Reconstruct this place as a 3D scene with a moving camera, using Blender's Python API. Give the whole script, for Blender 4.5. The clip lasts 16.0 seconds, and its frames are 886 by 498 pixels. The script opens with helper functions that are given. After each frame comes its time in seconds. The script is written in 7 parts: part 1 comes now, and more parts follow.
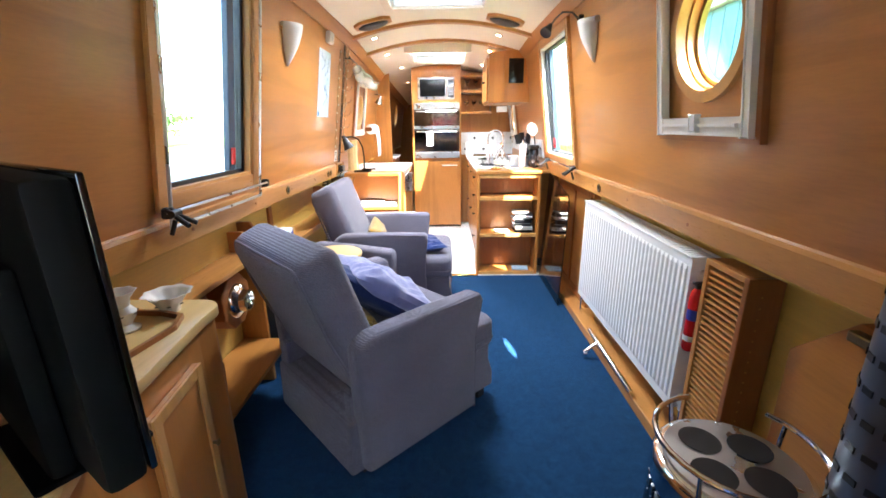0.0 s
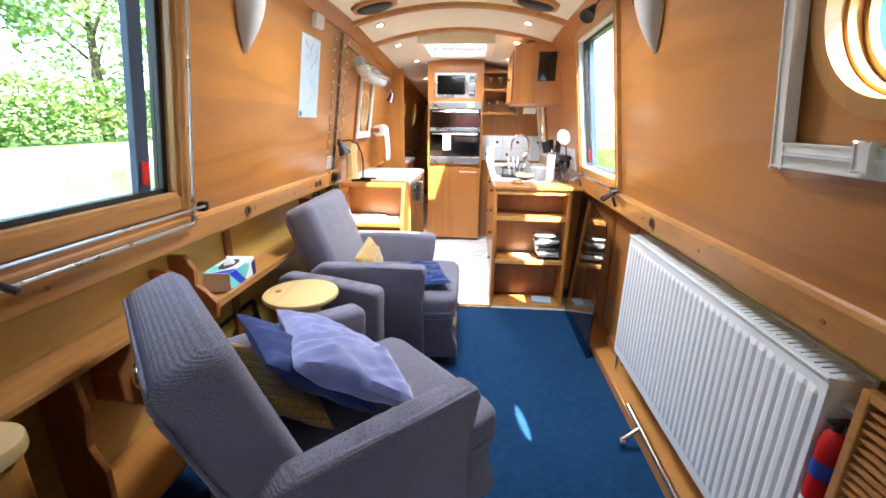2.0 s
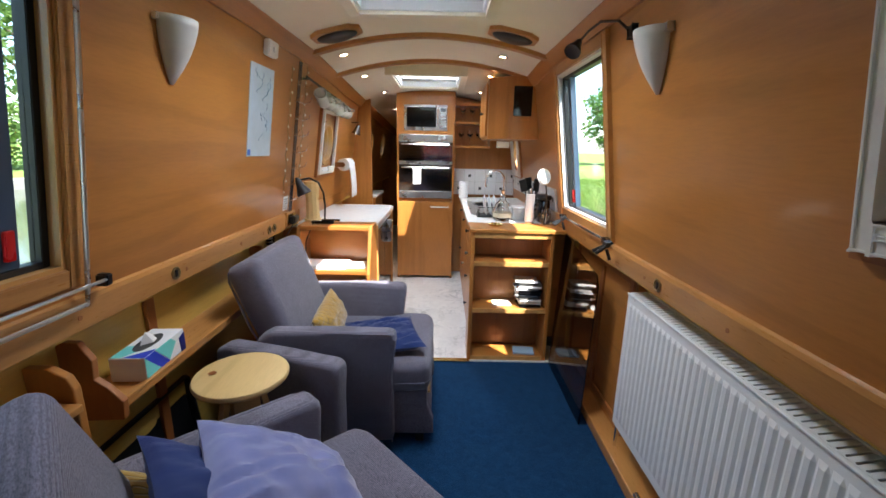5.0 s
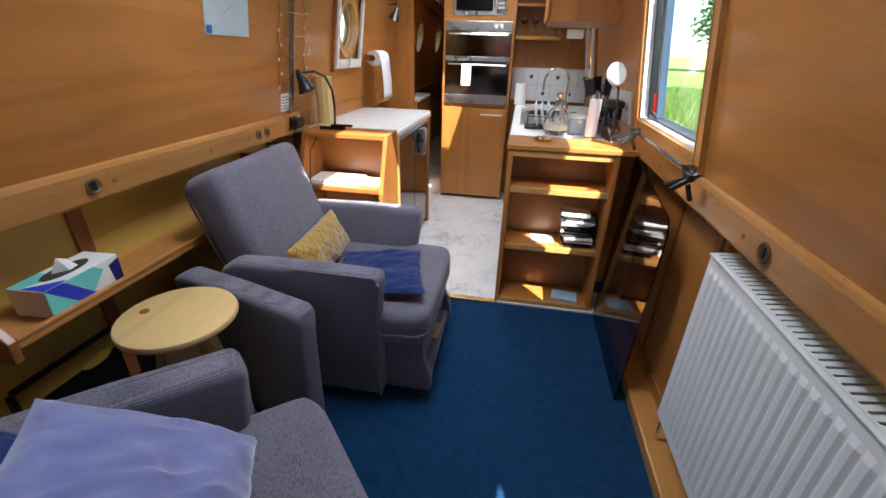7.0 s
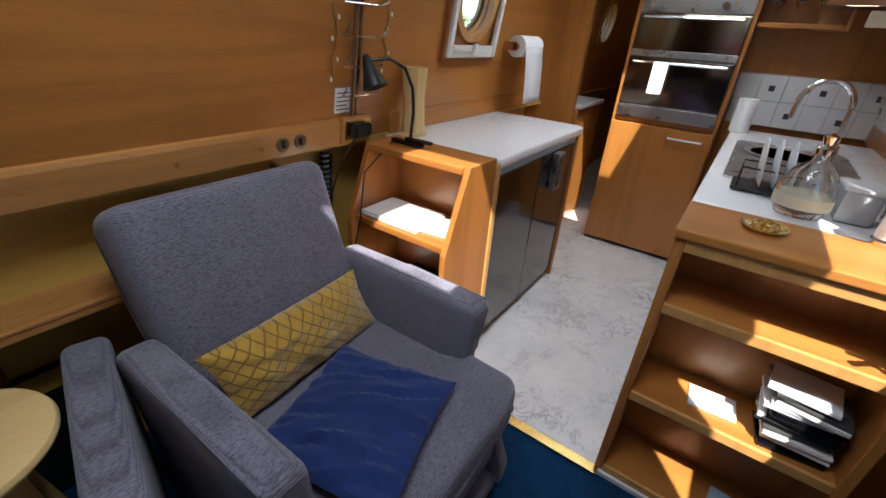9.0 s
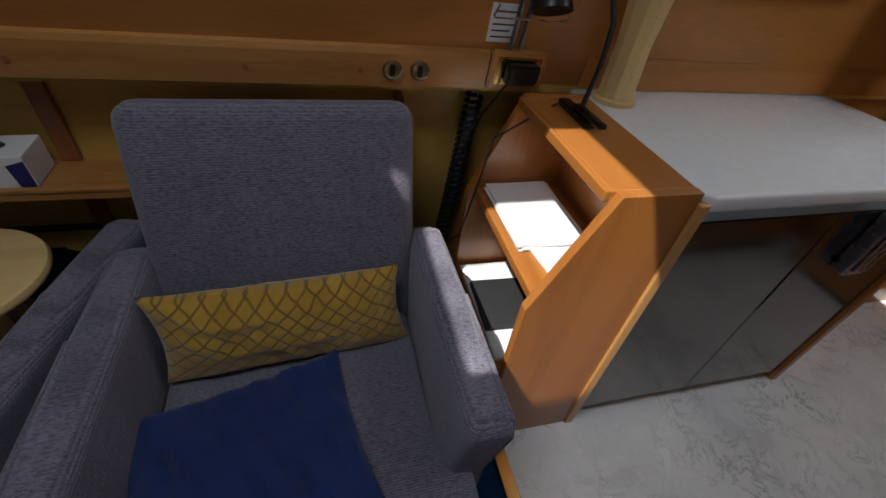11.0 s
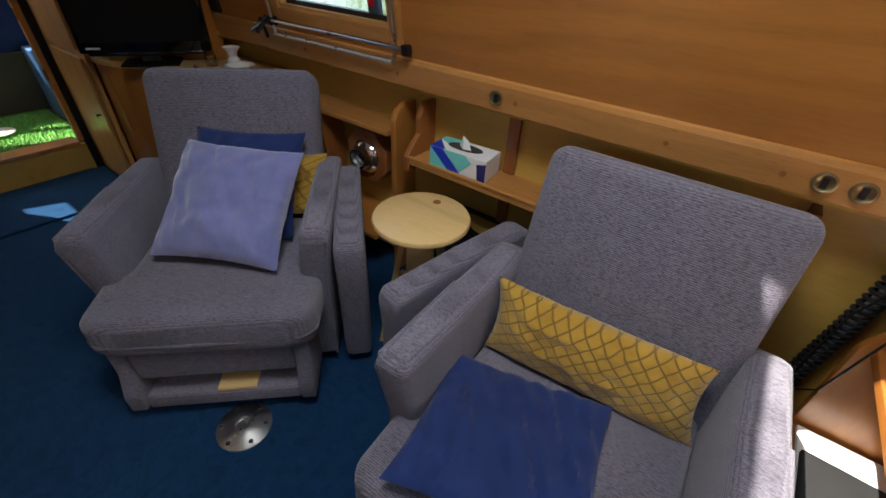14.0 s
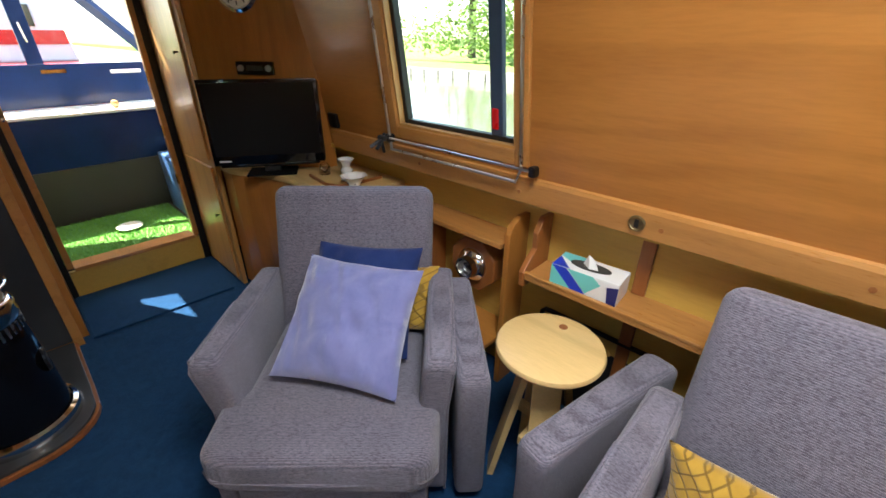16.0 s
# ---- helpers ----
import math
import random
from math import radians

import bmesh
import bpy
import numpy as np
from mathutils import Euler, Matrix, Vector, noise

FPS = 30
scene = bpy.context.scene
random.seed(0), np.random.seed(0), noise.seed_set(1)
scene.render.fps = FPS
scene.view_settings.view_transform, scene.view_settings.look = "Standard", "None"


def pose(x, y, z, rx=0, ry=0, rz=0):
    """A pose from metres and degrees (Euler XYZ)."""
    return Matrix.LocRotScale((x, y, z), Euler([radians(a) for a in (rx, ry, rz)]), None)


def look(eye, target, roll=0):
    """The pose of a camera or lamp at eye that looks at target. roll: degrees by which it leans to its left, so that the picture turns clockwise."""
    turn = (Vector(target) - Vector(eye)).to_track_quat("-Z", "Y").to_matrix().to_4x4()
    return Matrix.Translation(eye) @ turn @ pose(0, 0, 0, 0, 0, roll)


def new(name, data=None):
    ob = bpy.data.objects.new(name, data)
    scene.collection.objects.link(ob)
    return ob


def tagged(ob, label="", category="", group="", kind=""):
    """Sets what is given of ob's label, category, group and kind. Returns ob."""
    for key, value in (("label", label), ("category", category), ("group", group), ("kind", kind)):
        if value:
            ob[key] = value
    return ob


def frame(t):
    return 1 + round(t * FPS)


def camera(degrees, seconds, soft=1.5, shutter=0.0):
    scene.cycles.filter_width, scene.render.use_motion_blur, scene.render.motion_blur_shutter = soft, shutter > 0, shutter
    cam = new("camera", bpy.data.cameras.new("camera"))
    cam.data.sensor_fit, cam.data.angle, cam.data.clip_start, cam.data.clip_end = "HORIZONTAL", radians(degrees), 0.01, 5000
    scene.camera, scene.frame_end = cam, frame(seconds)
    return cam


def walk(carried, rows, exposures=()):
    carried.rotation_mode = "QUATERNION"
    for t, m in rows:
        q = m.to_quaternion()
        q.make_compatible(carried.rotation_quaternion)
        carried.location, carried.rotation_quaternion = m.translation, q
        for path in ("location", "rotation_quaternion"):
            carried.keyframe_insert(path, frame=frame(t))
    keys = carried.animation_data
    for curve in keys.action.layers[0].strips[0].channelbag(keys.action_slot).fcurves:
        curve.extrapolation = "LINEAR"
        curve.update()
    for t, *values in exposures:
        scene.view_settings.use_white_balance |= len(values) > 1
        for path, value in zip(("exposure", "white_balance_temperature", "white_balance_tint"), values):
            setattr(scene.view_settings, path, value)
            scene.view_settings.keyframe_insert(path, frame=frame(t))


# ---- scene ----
cam = camera(93.8, 16.0, 1.6)
PATH = [
    (0, (0.033, 0.644, 1.253), (0.008, 2.56, 0.683), -0.7),
    (0.5, (0.053, 0.872, 1.21), (0.053, 2.777, 0.602), 4.5),
    (1, (0.067, 1.042, 1.232), (-0.028, 2.933, 0.59), 3.8),
    (1.5, (0.096, 1.15, 1.256), (0.081, 3.049, 0.628), 2.0),
    (2, (0.134, 1.216, 1.299), (-0.005, 3.124, 0.717), 0.7),
    (2.5, (0.16, 1.305, 1.348), (0.11, 3.232, 0.814), 0.4),
    (3, (0.14, 1.451, 1.368), (0.167, 3.397, 0.91), 0.9),
    (5.5, (0.097, 1.537, 1.37), (0.078, 3.479, 0.894), 1.4),
    (6, (0.107, 1.603, 1.342), (-0.08, 3.5, 0.738), -0.2),
    (6.5, (0.241, 1.817, 1.314), (-0.032, 3.661, 0.588), 1.2),
    (7, (0.313, 2.007, 1.294), (0.013, 3.785, 0.427), 1.7),
    (7.5, (0.322, 2.271, 1.27), (-0.04, 4.007, 0.345), 4.8),
    (8, (0.332, 2.502, 1.265), (-0.192, 4.202, 0.351), 3.8),
    (10.5, (0.235, 3.547, 1.291), (-1.18, 4.294, 0.091), 8.7),
    (11, (0.156, 3.621, 1.257), (-1.278, 4.107, -0.05), 8.2),
    (11.5, (0.106, 3.669, 1.229), (-1.352, 3.821, -0.131), 6.2),
    (12, (0.148, 3.739, 1.221), (-1.327, 3.566, -0.12), 6.4),
    (12.5, (0.186, 3.758, 1.242), (-1.245, 3.358, -0.097), 5.8),
    (13, (0.224, 3.719, 1.263), (-1.178, 3.169, -0.053), 5.0),
    (13.5, (0.258, 3.652, 1.28), (-1.093, 2.89, 0.018), 4.1),
    (14, (0.281, 3.583, 1.297), (-1.036, 2.667, 0.103), 3.4),
    (14.5, (0.295, 3.522, 1.326), (-0.985, 2.482, 0.194), 3.1),
    (15, (0.299, 3.47, 1.341), (-0.925, 2.305, 0.272), 1.7),
    (15.5, (0.307, 3.389, 1.361), (-0.904, 2.181, 0.325), 1.6),
    (16, (0.31, 3.304, 1.387), (-0.98, 2.076, 0.478), 0.4),
]
EXPOSURES = [(0, 3.9, 6150, 10), (2.0, 3.5, 6100, 10), (3.0, 2.95, 6350, 10), (5.5, 2.25, 6100, 10), (8, 2.1, 6050, 10), (10.5, 0.35, 6100, 10), (11.5, 0.3, 6150, 10), (12.5, 1.0, 6050, 10), (13.5, 1.4, 6450, 10), (14.5, 2.15, 6700, 10), (16, 2.8, 6800, 10)]
walk(cam, [(t, look(eye, target, roll)) for t, eye, target, roll in PATH], EXPOSURES)

# ---- light ----
SUN = Vector((-0.29, 0.55, -1.0)).normalized()
world = bpy.data.worlds.new("sky")
scene.world = world
world.use_nodes = True
_nt = world.node_tree
_sky = _nt.nodes.new("ShaderNodeTexSky")
_sky.sky_type = "NISHITA"
_sky.sun_disc = False
_sky.sun_elevation = math.asin(-SUN.z)
_sky.sun_rotation = radians(152)
_nt.links.new(_sky.outputs[0], _nt.nodes["Background"].inputs[0])
_nt.nodes["Background"].inputs[1].default_value = 0.15
_sun = bpy.data.lights.new("sun", "SUN")
_sun.energy = 5.0
_sun.angle = radians(0.6)
_sun.color = (1.0, 0.95, 0.86)
sun = new("sun", _sun)
sun.rotation_mode = "QUATERNION"
sun.rotation_quaternion = SUN.to_track_quat("-Z", "Y")
sun.location = (3, -4, 12)


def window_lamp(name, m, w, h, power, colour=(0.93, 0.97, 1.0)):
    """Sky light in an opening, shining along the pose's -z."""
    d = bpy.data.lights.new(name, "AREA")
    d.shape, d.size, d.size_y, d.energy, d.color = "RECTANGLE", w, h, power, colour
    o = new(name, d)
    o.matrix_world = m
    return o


# ---- materials ----
def mat(name, rough=0.5, metal=0.0, colour=(0.5, 0.5, 0.5), spec=0.5, coat=0.0):
    m = bpy.data.materials.new(name)
    m.use_nodes = True
    b = m.node_tree.nodes["Principled BSDF"]
    b.inputs["Base Color"].default_value = (*colour, 1)
    b.inputs["Roughness"].default_value = rough
    b.inputs["Metallic"].default_value = metal
    b.inputs["Specular IOR Level"].default_value = spec
    b.inputs["Coat Weight"].default_value = coat
    b.inputs["Coat Roughness"].default_value = 0.12
    return m, m.node_tree, b


def coords(nt, scale=(1, 1, 1), rot=(0, 0, 0)):
    tc = nt.nodes.new("ShaderNodeTexCoord")
    mp = nt.nodes.new("ShaderNodeMapping")
    mp.inputs["Scale"].default_value = scale
    mp.inputs["Rotation"].default_value = [radians(a) for a in rot]
    nt.links.new(tc.outputs["Object"], mp.inputs[0])
    return mp.outputs[0]


def noise_tex(nt, vec, scale, detail=4.0, rough=0.55, dist=0.0):
    n = nt.nodes.new("ShaderNodeTexNoise")
    n.inputs["Scale"].default_value = scale
    n.inputs["Detail"].default_value = detail
    n.inputs["Roughness"].default_value = rough
    n.inputs["Distortion"].default_value = dist
    nt.links.new(vec, n.inputs["Vector"])
    return n.outputs["Fac"]


def ramp(nt, fac, stops):
    r = nt.nodes.new("ShaderNodeValToRGB")
    while len(r.color_ramp.elements) < len(stops):
        r.color_ramp.elements.new(0.5)
    for e, (p, c) in zip(r.color_ramp.elements, stops):
        e.position, e.color = p, (*c, 1)
    nt.links.new(fac, r.inputs[0])
    return r.outputs[0]


def mix(nt, a, b, fac=0.5, mode="MIX"):
    m = nt.nodes.new("ShaderNodeMix")
    m.data_type, m.blend_type = "RGBA", mode
    for value, n in ((fac, 0), (a, 6), (b, 7)):
        if isinstance(value, (int, float)):
            m.inputs[n].default_value = value
        elif isinstance(value, tuple):
            m.inputs[n].default_value = (*value, 1)
        else:
            nt.links.new(value, m.inputs[n])
    return m.outputs[2]


def bump(nt, b, height, strength=0.2, dist=0.002):
    n = nt.nodes.new("ShaderNodeBump")
    n.inputs["Strength"].default_value = strength
    n.inputs["Distance"].default_value = dist
    nt.links.new(height, n.inputs["Height"])
    nt.links.new(n.outputs[0], b.inputs["Normal"])


def map_range(nt, v, lo, hi):
    n = nt.nodes.new("ShaderNodeMapRange")
    n.inputs[3].default_value, n.inputs[4].default_value = lo, hi
    nt.links.new(v, n.inputs[0])
    return n.outputs[0]


def wood(name, dark, light, axis="y", rough=0.32, grain=1.0, coat=0.25):
    """Varnished veneer: broad cathedral figure, fine pores, slow stain."""
    m, nt, b = mat(name, rough, coat=coat)
    lo, hi = 0.35 * grain, 3.2 * grain
    sc = {"x": (lo, hi, hi), "y": (hi, lo, hi), "z": (hi, hi, lo)}[axis]
    v = coords(nt, sc)
    fig = noise_tex(nt, v, 1.3, 3.0, 0.5, 0.35)
    w = nt.nodes.new("ShaderNodeMath")
    w.operation = "MULTIPLY"
    w.inputs[1].default_value = 26.0
    nt.links.new(fig, w.inputs[0])
    s = nt.nodes.new("ShaderNodeMath")
    s.operation = "SINE"
    nt.links.new(w.outputs[0], s.inputs[0])
    rings = map_range(nt, s.outputs[0], 0.0, 1.0)
    rings.node.inputs[1].default_value = -1.0
    fine = noise_tex(nt, coords(nt, tuple(k * 14 for k in sc)), 3.0, 5.0, 0.6)
    slow = noise_tex(nt, coords(nt), 1.1, 3.0)
    base = ramp(nt, slow, [(0.3, dark), (0.72, light)])
    base = mix(nt, base, ramp(nt, rings, [(0.0, tuple(c * 0.70 for c in dark)), (0.45, light), (1.0, light)]), 0.27)
    base = mix(nt, base, ramp(nt, fine, [(0.35, tuple(c * 0.62 for c in dark)), (0.6, light)]), 0.14)
    nt.links.new(base, b.inputs["Base Color"])
    nt.links.new(map_range(nt, fine, rough - 0.08, rough + 0.14), b.inputs["Roughness"])
    bump(nt, b, fine, 0.12, 0.001)
    return m


def paint(name, colour, rough=0.5, vary=0.08, metal=0.0, scale=6.0, bumpy=0.05):
    m, nt, b = mat(name, rough, metal, colour)
    v = coords(nt)
    big = noise_tex(nt, v, scale, 4.0)
    fine = noise_tex(nt, v, scale * 30, 3.0)
    c = ramp(nt, big, [(0.25, tuple(k * (1 - vary) for k in colour)), (0.75, tuple(min(1, k * (1 + vary)) for k in colour))])
    nt.links.new(c, b.inputs["Base Color"])
    nt.links.new(map_range(nt, big, max(0.02, rough - 0.08), rough + 0.1), b.inputs["Roughness"])
    bump(nt, b, fine, bumpy, 0.001)
    return m


def fabric(name, a, c, rib="Z"):
    """Ribbed tweed: fine rows, short dark dashes along them, slow wear."""
    m, nt, b = mat(name, 0.95, spec=0.15)
    b.inputs["Sheen Weight"].default_value = 0.25
    sc = (0.9, 0.2, 1.0) if rib == "Z" else (1.0, 0.2, 0.9)
    row = nt.nodes.new("ShaderNodeTexWave")
    row.bands_direction = rib
    row.inputs["Scale"].default_value = 64.0
    row.inputs["Distortion"].default_value = 1.6
    row.inputs["Detail"].default_value = 2.0
    row.inputs["Detail Scale"].default_value = 3.0
    nt.links.new(coords(nt), row.inputs["Vector"])
    dash = noise_tex(nt, coords(nt, sc), 430.0, 2.0, 0.6)
    knot = noise_tex(nt, coords(nt), 640.0, 2.0, 0.6)
    slow = noise_tex(nt, coords(nt), 4.0, 5.0, 0.6)
    base = ramp(nt, slow, [(0.3, a), (0.7, c)])
    base = mix(nt, base, ramp(nt, row.outputs["Fac"], [(0.0, tuple(k * 0.55 for k in a)), (0.6, tuple(k * 1.12 for k in c))]), 0.4)
    base = mix(nt, base, ramp(nt, dash, [(0.36, (0.36, 0.36, 0.40)), (0.52, (1, 1, 1)), (0.68, (1.18, 1.17, 1.2))]), 0.7, "MULTIPLY")
    base = mix(nt, base, ramp(nt, knot, [(0.36, (0.62, 0.60, 0.66)), (0.62, (1.08, 1.07, 1.1))]), 0.75, "MULTIPLY")
    nt.links.new(base, b.inputs["Base Color"])
    add = nt.nodes.new("ShaderNodeMath")
    nt.links.new(row.outputs["Fac"], add.inputs[0])
    nt.links.new(knot, add.inputs[1])
    bump(nt, b, add.outputs[0], 0.55, 0.002)
    return m


def cloth(name, a, c, rough=0.85, scale=9.0, sheen=0.4, bumps=0.3):
    m, nt, b = mat(name, rough, spec=0.2)
    b.inputs["Sheen Weight"].default_value = sheen
    v = coords(nt)
    big = noise_tex(nt, v, scale, 4.0, 0.6, 0.6)
    fine = noise_tex(nt, v, 600.0, 2.0)
    nt.links.new(ramp(nt, big, [(0.3, a), (0.7, c)]), b.inputs["Base Color"])
    h = mix(nt, big, fine, 0.35)
    bump(nt, b, h, bumps, 0.006)
    return m


def carpet_mat(name, a, c):
    m, nt, b = mat(name, 1.0, spec=0.1)
    b.inputs["Sheen Weight"].default_value = 0.3
    b.inputs["Sheen Tint"].default_value = (0.2, 0.45, 0.8, 1)
    v = coords(nt)
    tread = noise_tex(nt, v, 3.2, 5.0, 0.65, 0.4)
    pile = noise_tex(nt, v, 420.0, 3.0, 0.7)
    base = ramp(nt, tread, [(0.32, a), (0.66, c)])
    tuft = noise_tex(nt, v, 26.0, 5.0, 0.7, 0.8)
    base = mix(nt, base, ramp(nt, tuft, [(0.34, tuple(k * 0.35 for k in a)), (0.66, tuple(k * 1.7 for k in c))]), 0.5)
    base = mix(nt, base, ramp(nt, pile, [(0.35, tuple(k * 0.35 for k in a)), (0.65, tuple(k * 1.5 for k in c))]), 0.45)
    nt.links.new(base, b.inputs["Base Color"])
    bump(nt, b, mix(nt, pile, tuft, 0.5), 0.9, 0.006)
    return m


def grass_ground(name):
    """Mown meadow: sunny and mossy patches, clover, fine blades."""
    m, nt, b = mat(name, 0.9, spec=0.2)
    v = coords(nt)
    patch = noise_tex(nt, v, 0.8, 5.0, 0.65)
    tuft = noise_tex(nt, v, 9.0, 5.0, 0.7)
    blade = noise_tex(nt, v, 90.0, 3.0, 0.7)
    base = ramp(nt, patch, [(0.3, (0.15, 0.26, 0.04)), (0.7, (0.26, 0.36, 0.08))])
    base = mix(nt, base, ramp(nt, tuft, [(0.35, (0.08, 0.16, 0.025)), (0.65, (0.30, 0.38, 0.11))]), 0.5)
    base = mix(nt, base, ramp(nt, blade, [(0.35, (0.04, 0.08, 0.012)), (0.62, (0.26, 0.34, 0.09))]), 0.4)
    nt.links.new(base, b.inputs["Base Color"])
    bump(nt, b, mix(nt, tuft, blade, 0.5), 0.8, 0.04)
    return m


def marble_vinyl(name):
    m, nt, b = mat(name, 0.28)
    v = coords(nt)
    cloud = noise_tex(nt, v, 4.0, 6.0, 0.6, 0.5)
    veins = noise_tex(nt, v, 9.0, 8.0, 0.7, 0.7)
    where = ramp(nt, noise_tex(nt, v, 2.6, 3.0, 0.6), [(0.44, (0.12, 0.12, 0.12)), (0.62, (0.9, 0.9, 0.9))])
    base = ramp(nt, cloud, [(0.3, (0.64, 0.635, 0.63)), (0.7, (0.80, 0.79, 0.775))])
    base = mix(nt, base, ramp(nt, veins, [(0.475, (1, 1, 1)), (0.50, (0.34, 0.35, 0.38)), (0.525, (1, 1, 1))]), where, "MULTIPLY")
    nt.links.new(base, b.inputs["Base Color"])
    nt.links.new(map_range(nt, cloud, 0.2, 0.4), b.inputs["Roughness"])
    return m


def glass(name, tint=(1, 1, 1), rough=0.0):
    m, nt, b = mat(name, rough, colour=tint)
    b.inputs["Transmission Weight"].default_value = 1.0
    b.inputs["IOR"].default_value = 1.45
    return m


def pane_glass(name):
    """Thin flat glass: clear, with a mirror gloss that grows at grazing angles."""
    m, nt, b = mat(name)
    nt.nodes.remove(b)
    clear, gloss, both, fres = (nt.nodes.new(k) for k in ("ShaderNodeBsdfTransparent", "ShaderNodeBsdfGlossy", "ShaderNodeMixShader", "ShaderNodeLayerWeight"))
    clear.inputs[0].default_value = (0.93, 0.96, 0.95, 1)
    gloss.inputs["Roughness"].default_value = 0.0
    fres.inputs[0].default_value = 0.5
    power = nt.nodes.new("ShaderNodeMath")
    power.operation = "POWER"
    power.inputs[1].default_value = 5.0
    nt.links.new(fres.outputs["Facing"], power.inputs[0])
    nt.links.new(map_range(nt, power.outputs[0], 0.025, 0.6), both.inputs[0])
    nt.links.new(clear.outputs[0], both.inputs[1])
    nt.links.new(gloss.outputs[0], both.inputs[2])
    nt.links.new(both.outputs[0], nt.nodes["Material Output"].inputs[0])
    return m


def glow(name, colour, strength):
    m, nt, b = mat(name, 0.5, colour=colour)
    b.inputs["Emission Color"].default_value = (*colour, 1)
    b.inputs["Emission Strength"].default_value = strength
    return m


OAK_D, OAK_L = (0.335, 0.124, 0.023), (0.49, 0.204, 0.045)
oak = wood("oak veneer", OAK_D, OAK_L, "y")
oak_z = wood("oak upright", OAK_D, OAK_L, "z")
oak_x = wood("oak across", OAK_D, OAK_L, "x")
chestnut_z = wood("reddish oak upright", (0.30, 0.098, 0.018), (0.43, 0.165, 0.034), "z")
chestnut_x = wood("reddish oak across", (0.30, 0.098, 0.018), (0.43, 0.165, 0.034), "x")
trim_oak = wood("oak moulding", (0.40, 0.17, 0.045), (0.55, 0.26, 0.075), "y", 0.28, 1.6)
edge_oak = wood("oak lipping", (0.46, 0.22, 0.06), (0.60, 0.32, 0.10), "z", 0.3, 1.6)
ash = wood("varnished birch ply", (0.53, 0.315, 0.062), (0.67, 0.44, 0.10), "y", 0.42, 0.8, 0.1)
teak = wood("reddish oak", (0.24, 0.075, 0.02), (0.36, 0.13, 0.035), "z", 0.3, 1.5)
pine = wood("pale varnished pine", (0.60, 0.40, 0.15), (0.74, 0.53, 0.24), "y", 0.35, 1.2)
carpet = carpet_mat("blue carpet", (0.003, 0.020, 0.062), (0.007, 0.040, 0.105))
vinyl = marble_vinyl("marble vinyl")
cream = paint("cream ceiling", (0.80, 0.74, 0.60), 0.6, 0.03)
white = paint("white enamel", (0.78, 0.79, 0.80), 0.3, 0.03)
offwhite = paint("white plastic", (0.74, 0.73, 0.70), 0.4, 0.05)
worktop_mat = paint("white laminate", (0.74, 0.73, 0.72), 0.22, 0.04, scale=40)
black = paint("black plastic", (0.006, 0.006, 0.007), 0.4, 0.2)
gloss_black = paint("gloss black", (0.004, 0.004, 0.005), 0.06, 0.1)
steel = paint("brushed steel", (0.55, 0.55, 0.54), 0.28, 0.06, 1.0, 12)
dark_steel = paint("dark stainless", (0.30, 0.30, 0.31), 0.22, 0.08, 1.0, 12)
chrome = paint("chrome", (0.82, 0.82, 0.83), 0.06, 0.02, 1.0)
brass = paint("brass", (0.72, 0.50, 0.18), 0.2, 0.1, 1.0)
old_brass = paint("aged brass", (0.28, 0.21, 0.11), 0.4, 0.2, 1.0, 30)
TWEED_D, TWEED_L = (0.145, 0.137, 0.168), (0.22, 0.207, 0.248)
tweed = fabric("grey tweed", TWEED_D, TWEED_L)
tweed_flat = fabric("grey tweed laid flat", TWEED_D, TWEED_L, "X")
mauve = cloth("lilac velvet", (0.135, 0.15, 0.34), (0.20, 0.215, 0.43), 0.8, 11.0, 0.8)
navy = cloth("navy cotton", (0.006, 0.018, 0.085), (0.010, 0.028, 0.125), 0.75, 7.0, 0.2)
glass_mat = pane_glass("window glass")
clear_glass = glass("drinking glass")
paper = paint("paper", (0.78, 0.78, 0.77), 0.7, 0.03)
blue_paint = paint("blue gloss paint", (0.008, 0.028, 0.105), 0.22, 0.15)
dark_grey = paint("dark grey board", (0.045, 0.043, 0.040), 0.6, 0.1)
turf = carpet_mat("green turf", (0.09, 0.25, 0.035), (0.17, 0.40, 0.07))
red = paint("red enamel", (0.55, 0.012, 0.012), 0.25, 0.1)
slate = paint("slate tile", (0.040, 0.042, 0.046), 0.3, 0.25, scale=3)
rubber = paint("black rubber", (0.015, 0.015, 0.016), 0.7, 0.2)

blue_steel = paint("blue grey steel", (0.035, 0.06, 0.10), 0.4, 0.15)
frosted = paint("frosted glass", (0.62, 0.60, 0.56), 0.35, 0.06, scale=20)
clear_bulb = paint("tiny glass bulb", (0.75, 0.72, 0.62), 0.15, 0.05)
map_ink = paint("map ink", (0.22, 0.33, 0.42), 0.6)
oven_glass = paint("bronzed oven glass", (0.22, 0.17, 0.13), 0.05, 0.05, 1.0)
tankard_glass = glass("pressed tankard glass", (0.90, 0.94, 0.92), 0.12)
tankard_glass.node_tree.nodes["Principled BSDF"].inputs["Transmission Weight"].default_value = 0.55
mirror_steel = paint("mirror steel", (0.20, 0.19, 0.185), 0.12, 0.08, 1.0, 4)
teak_x = wood("oak back panel", (0.30, 0.12, 0.03), (0.42, 0.19, 0.055), "z", 0.35, 2.2)
lamp_glow = glow("lamp face", (1.0, 0.80, 0.50), 14.0)
galv = paint("galvanised steel", (0.30, 0.32, 0.35), 0.4, 0.12, 0.8, 8)
china = paint("white china", (0.80, 0.80, 0.79), 0.12, 0.02)


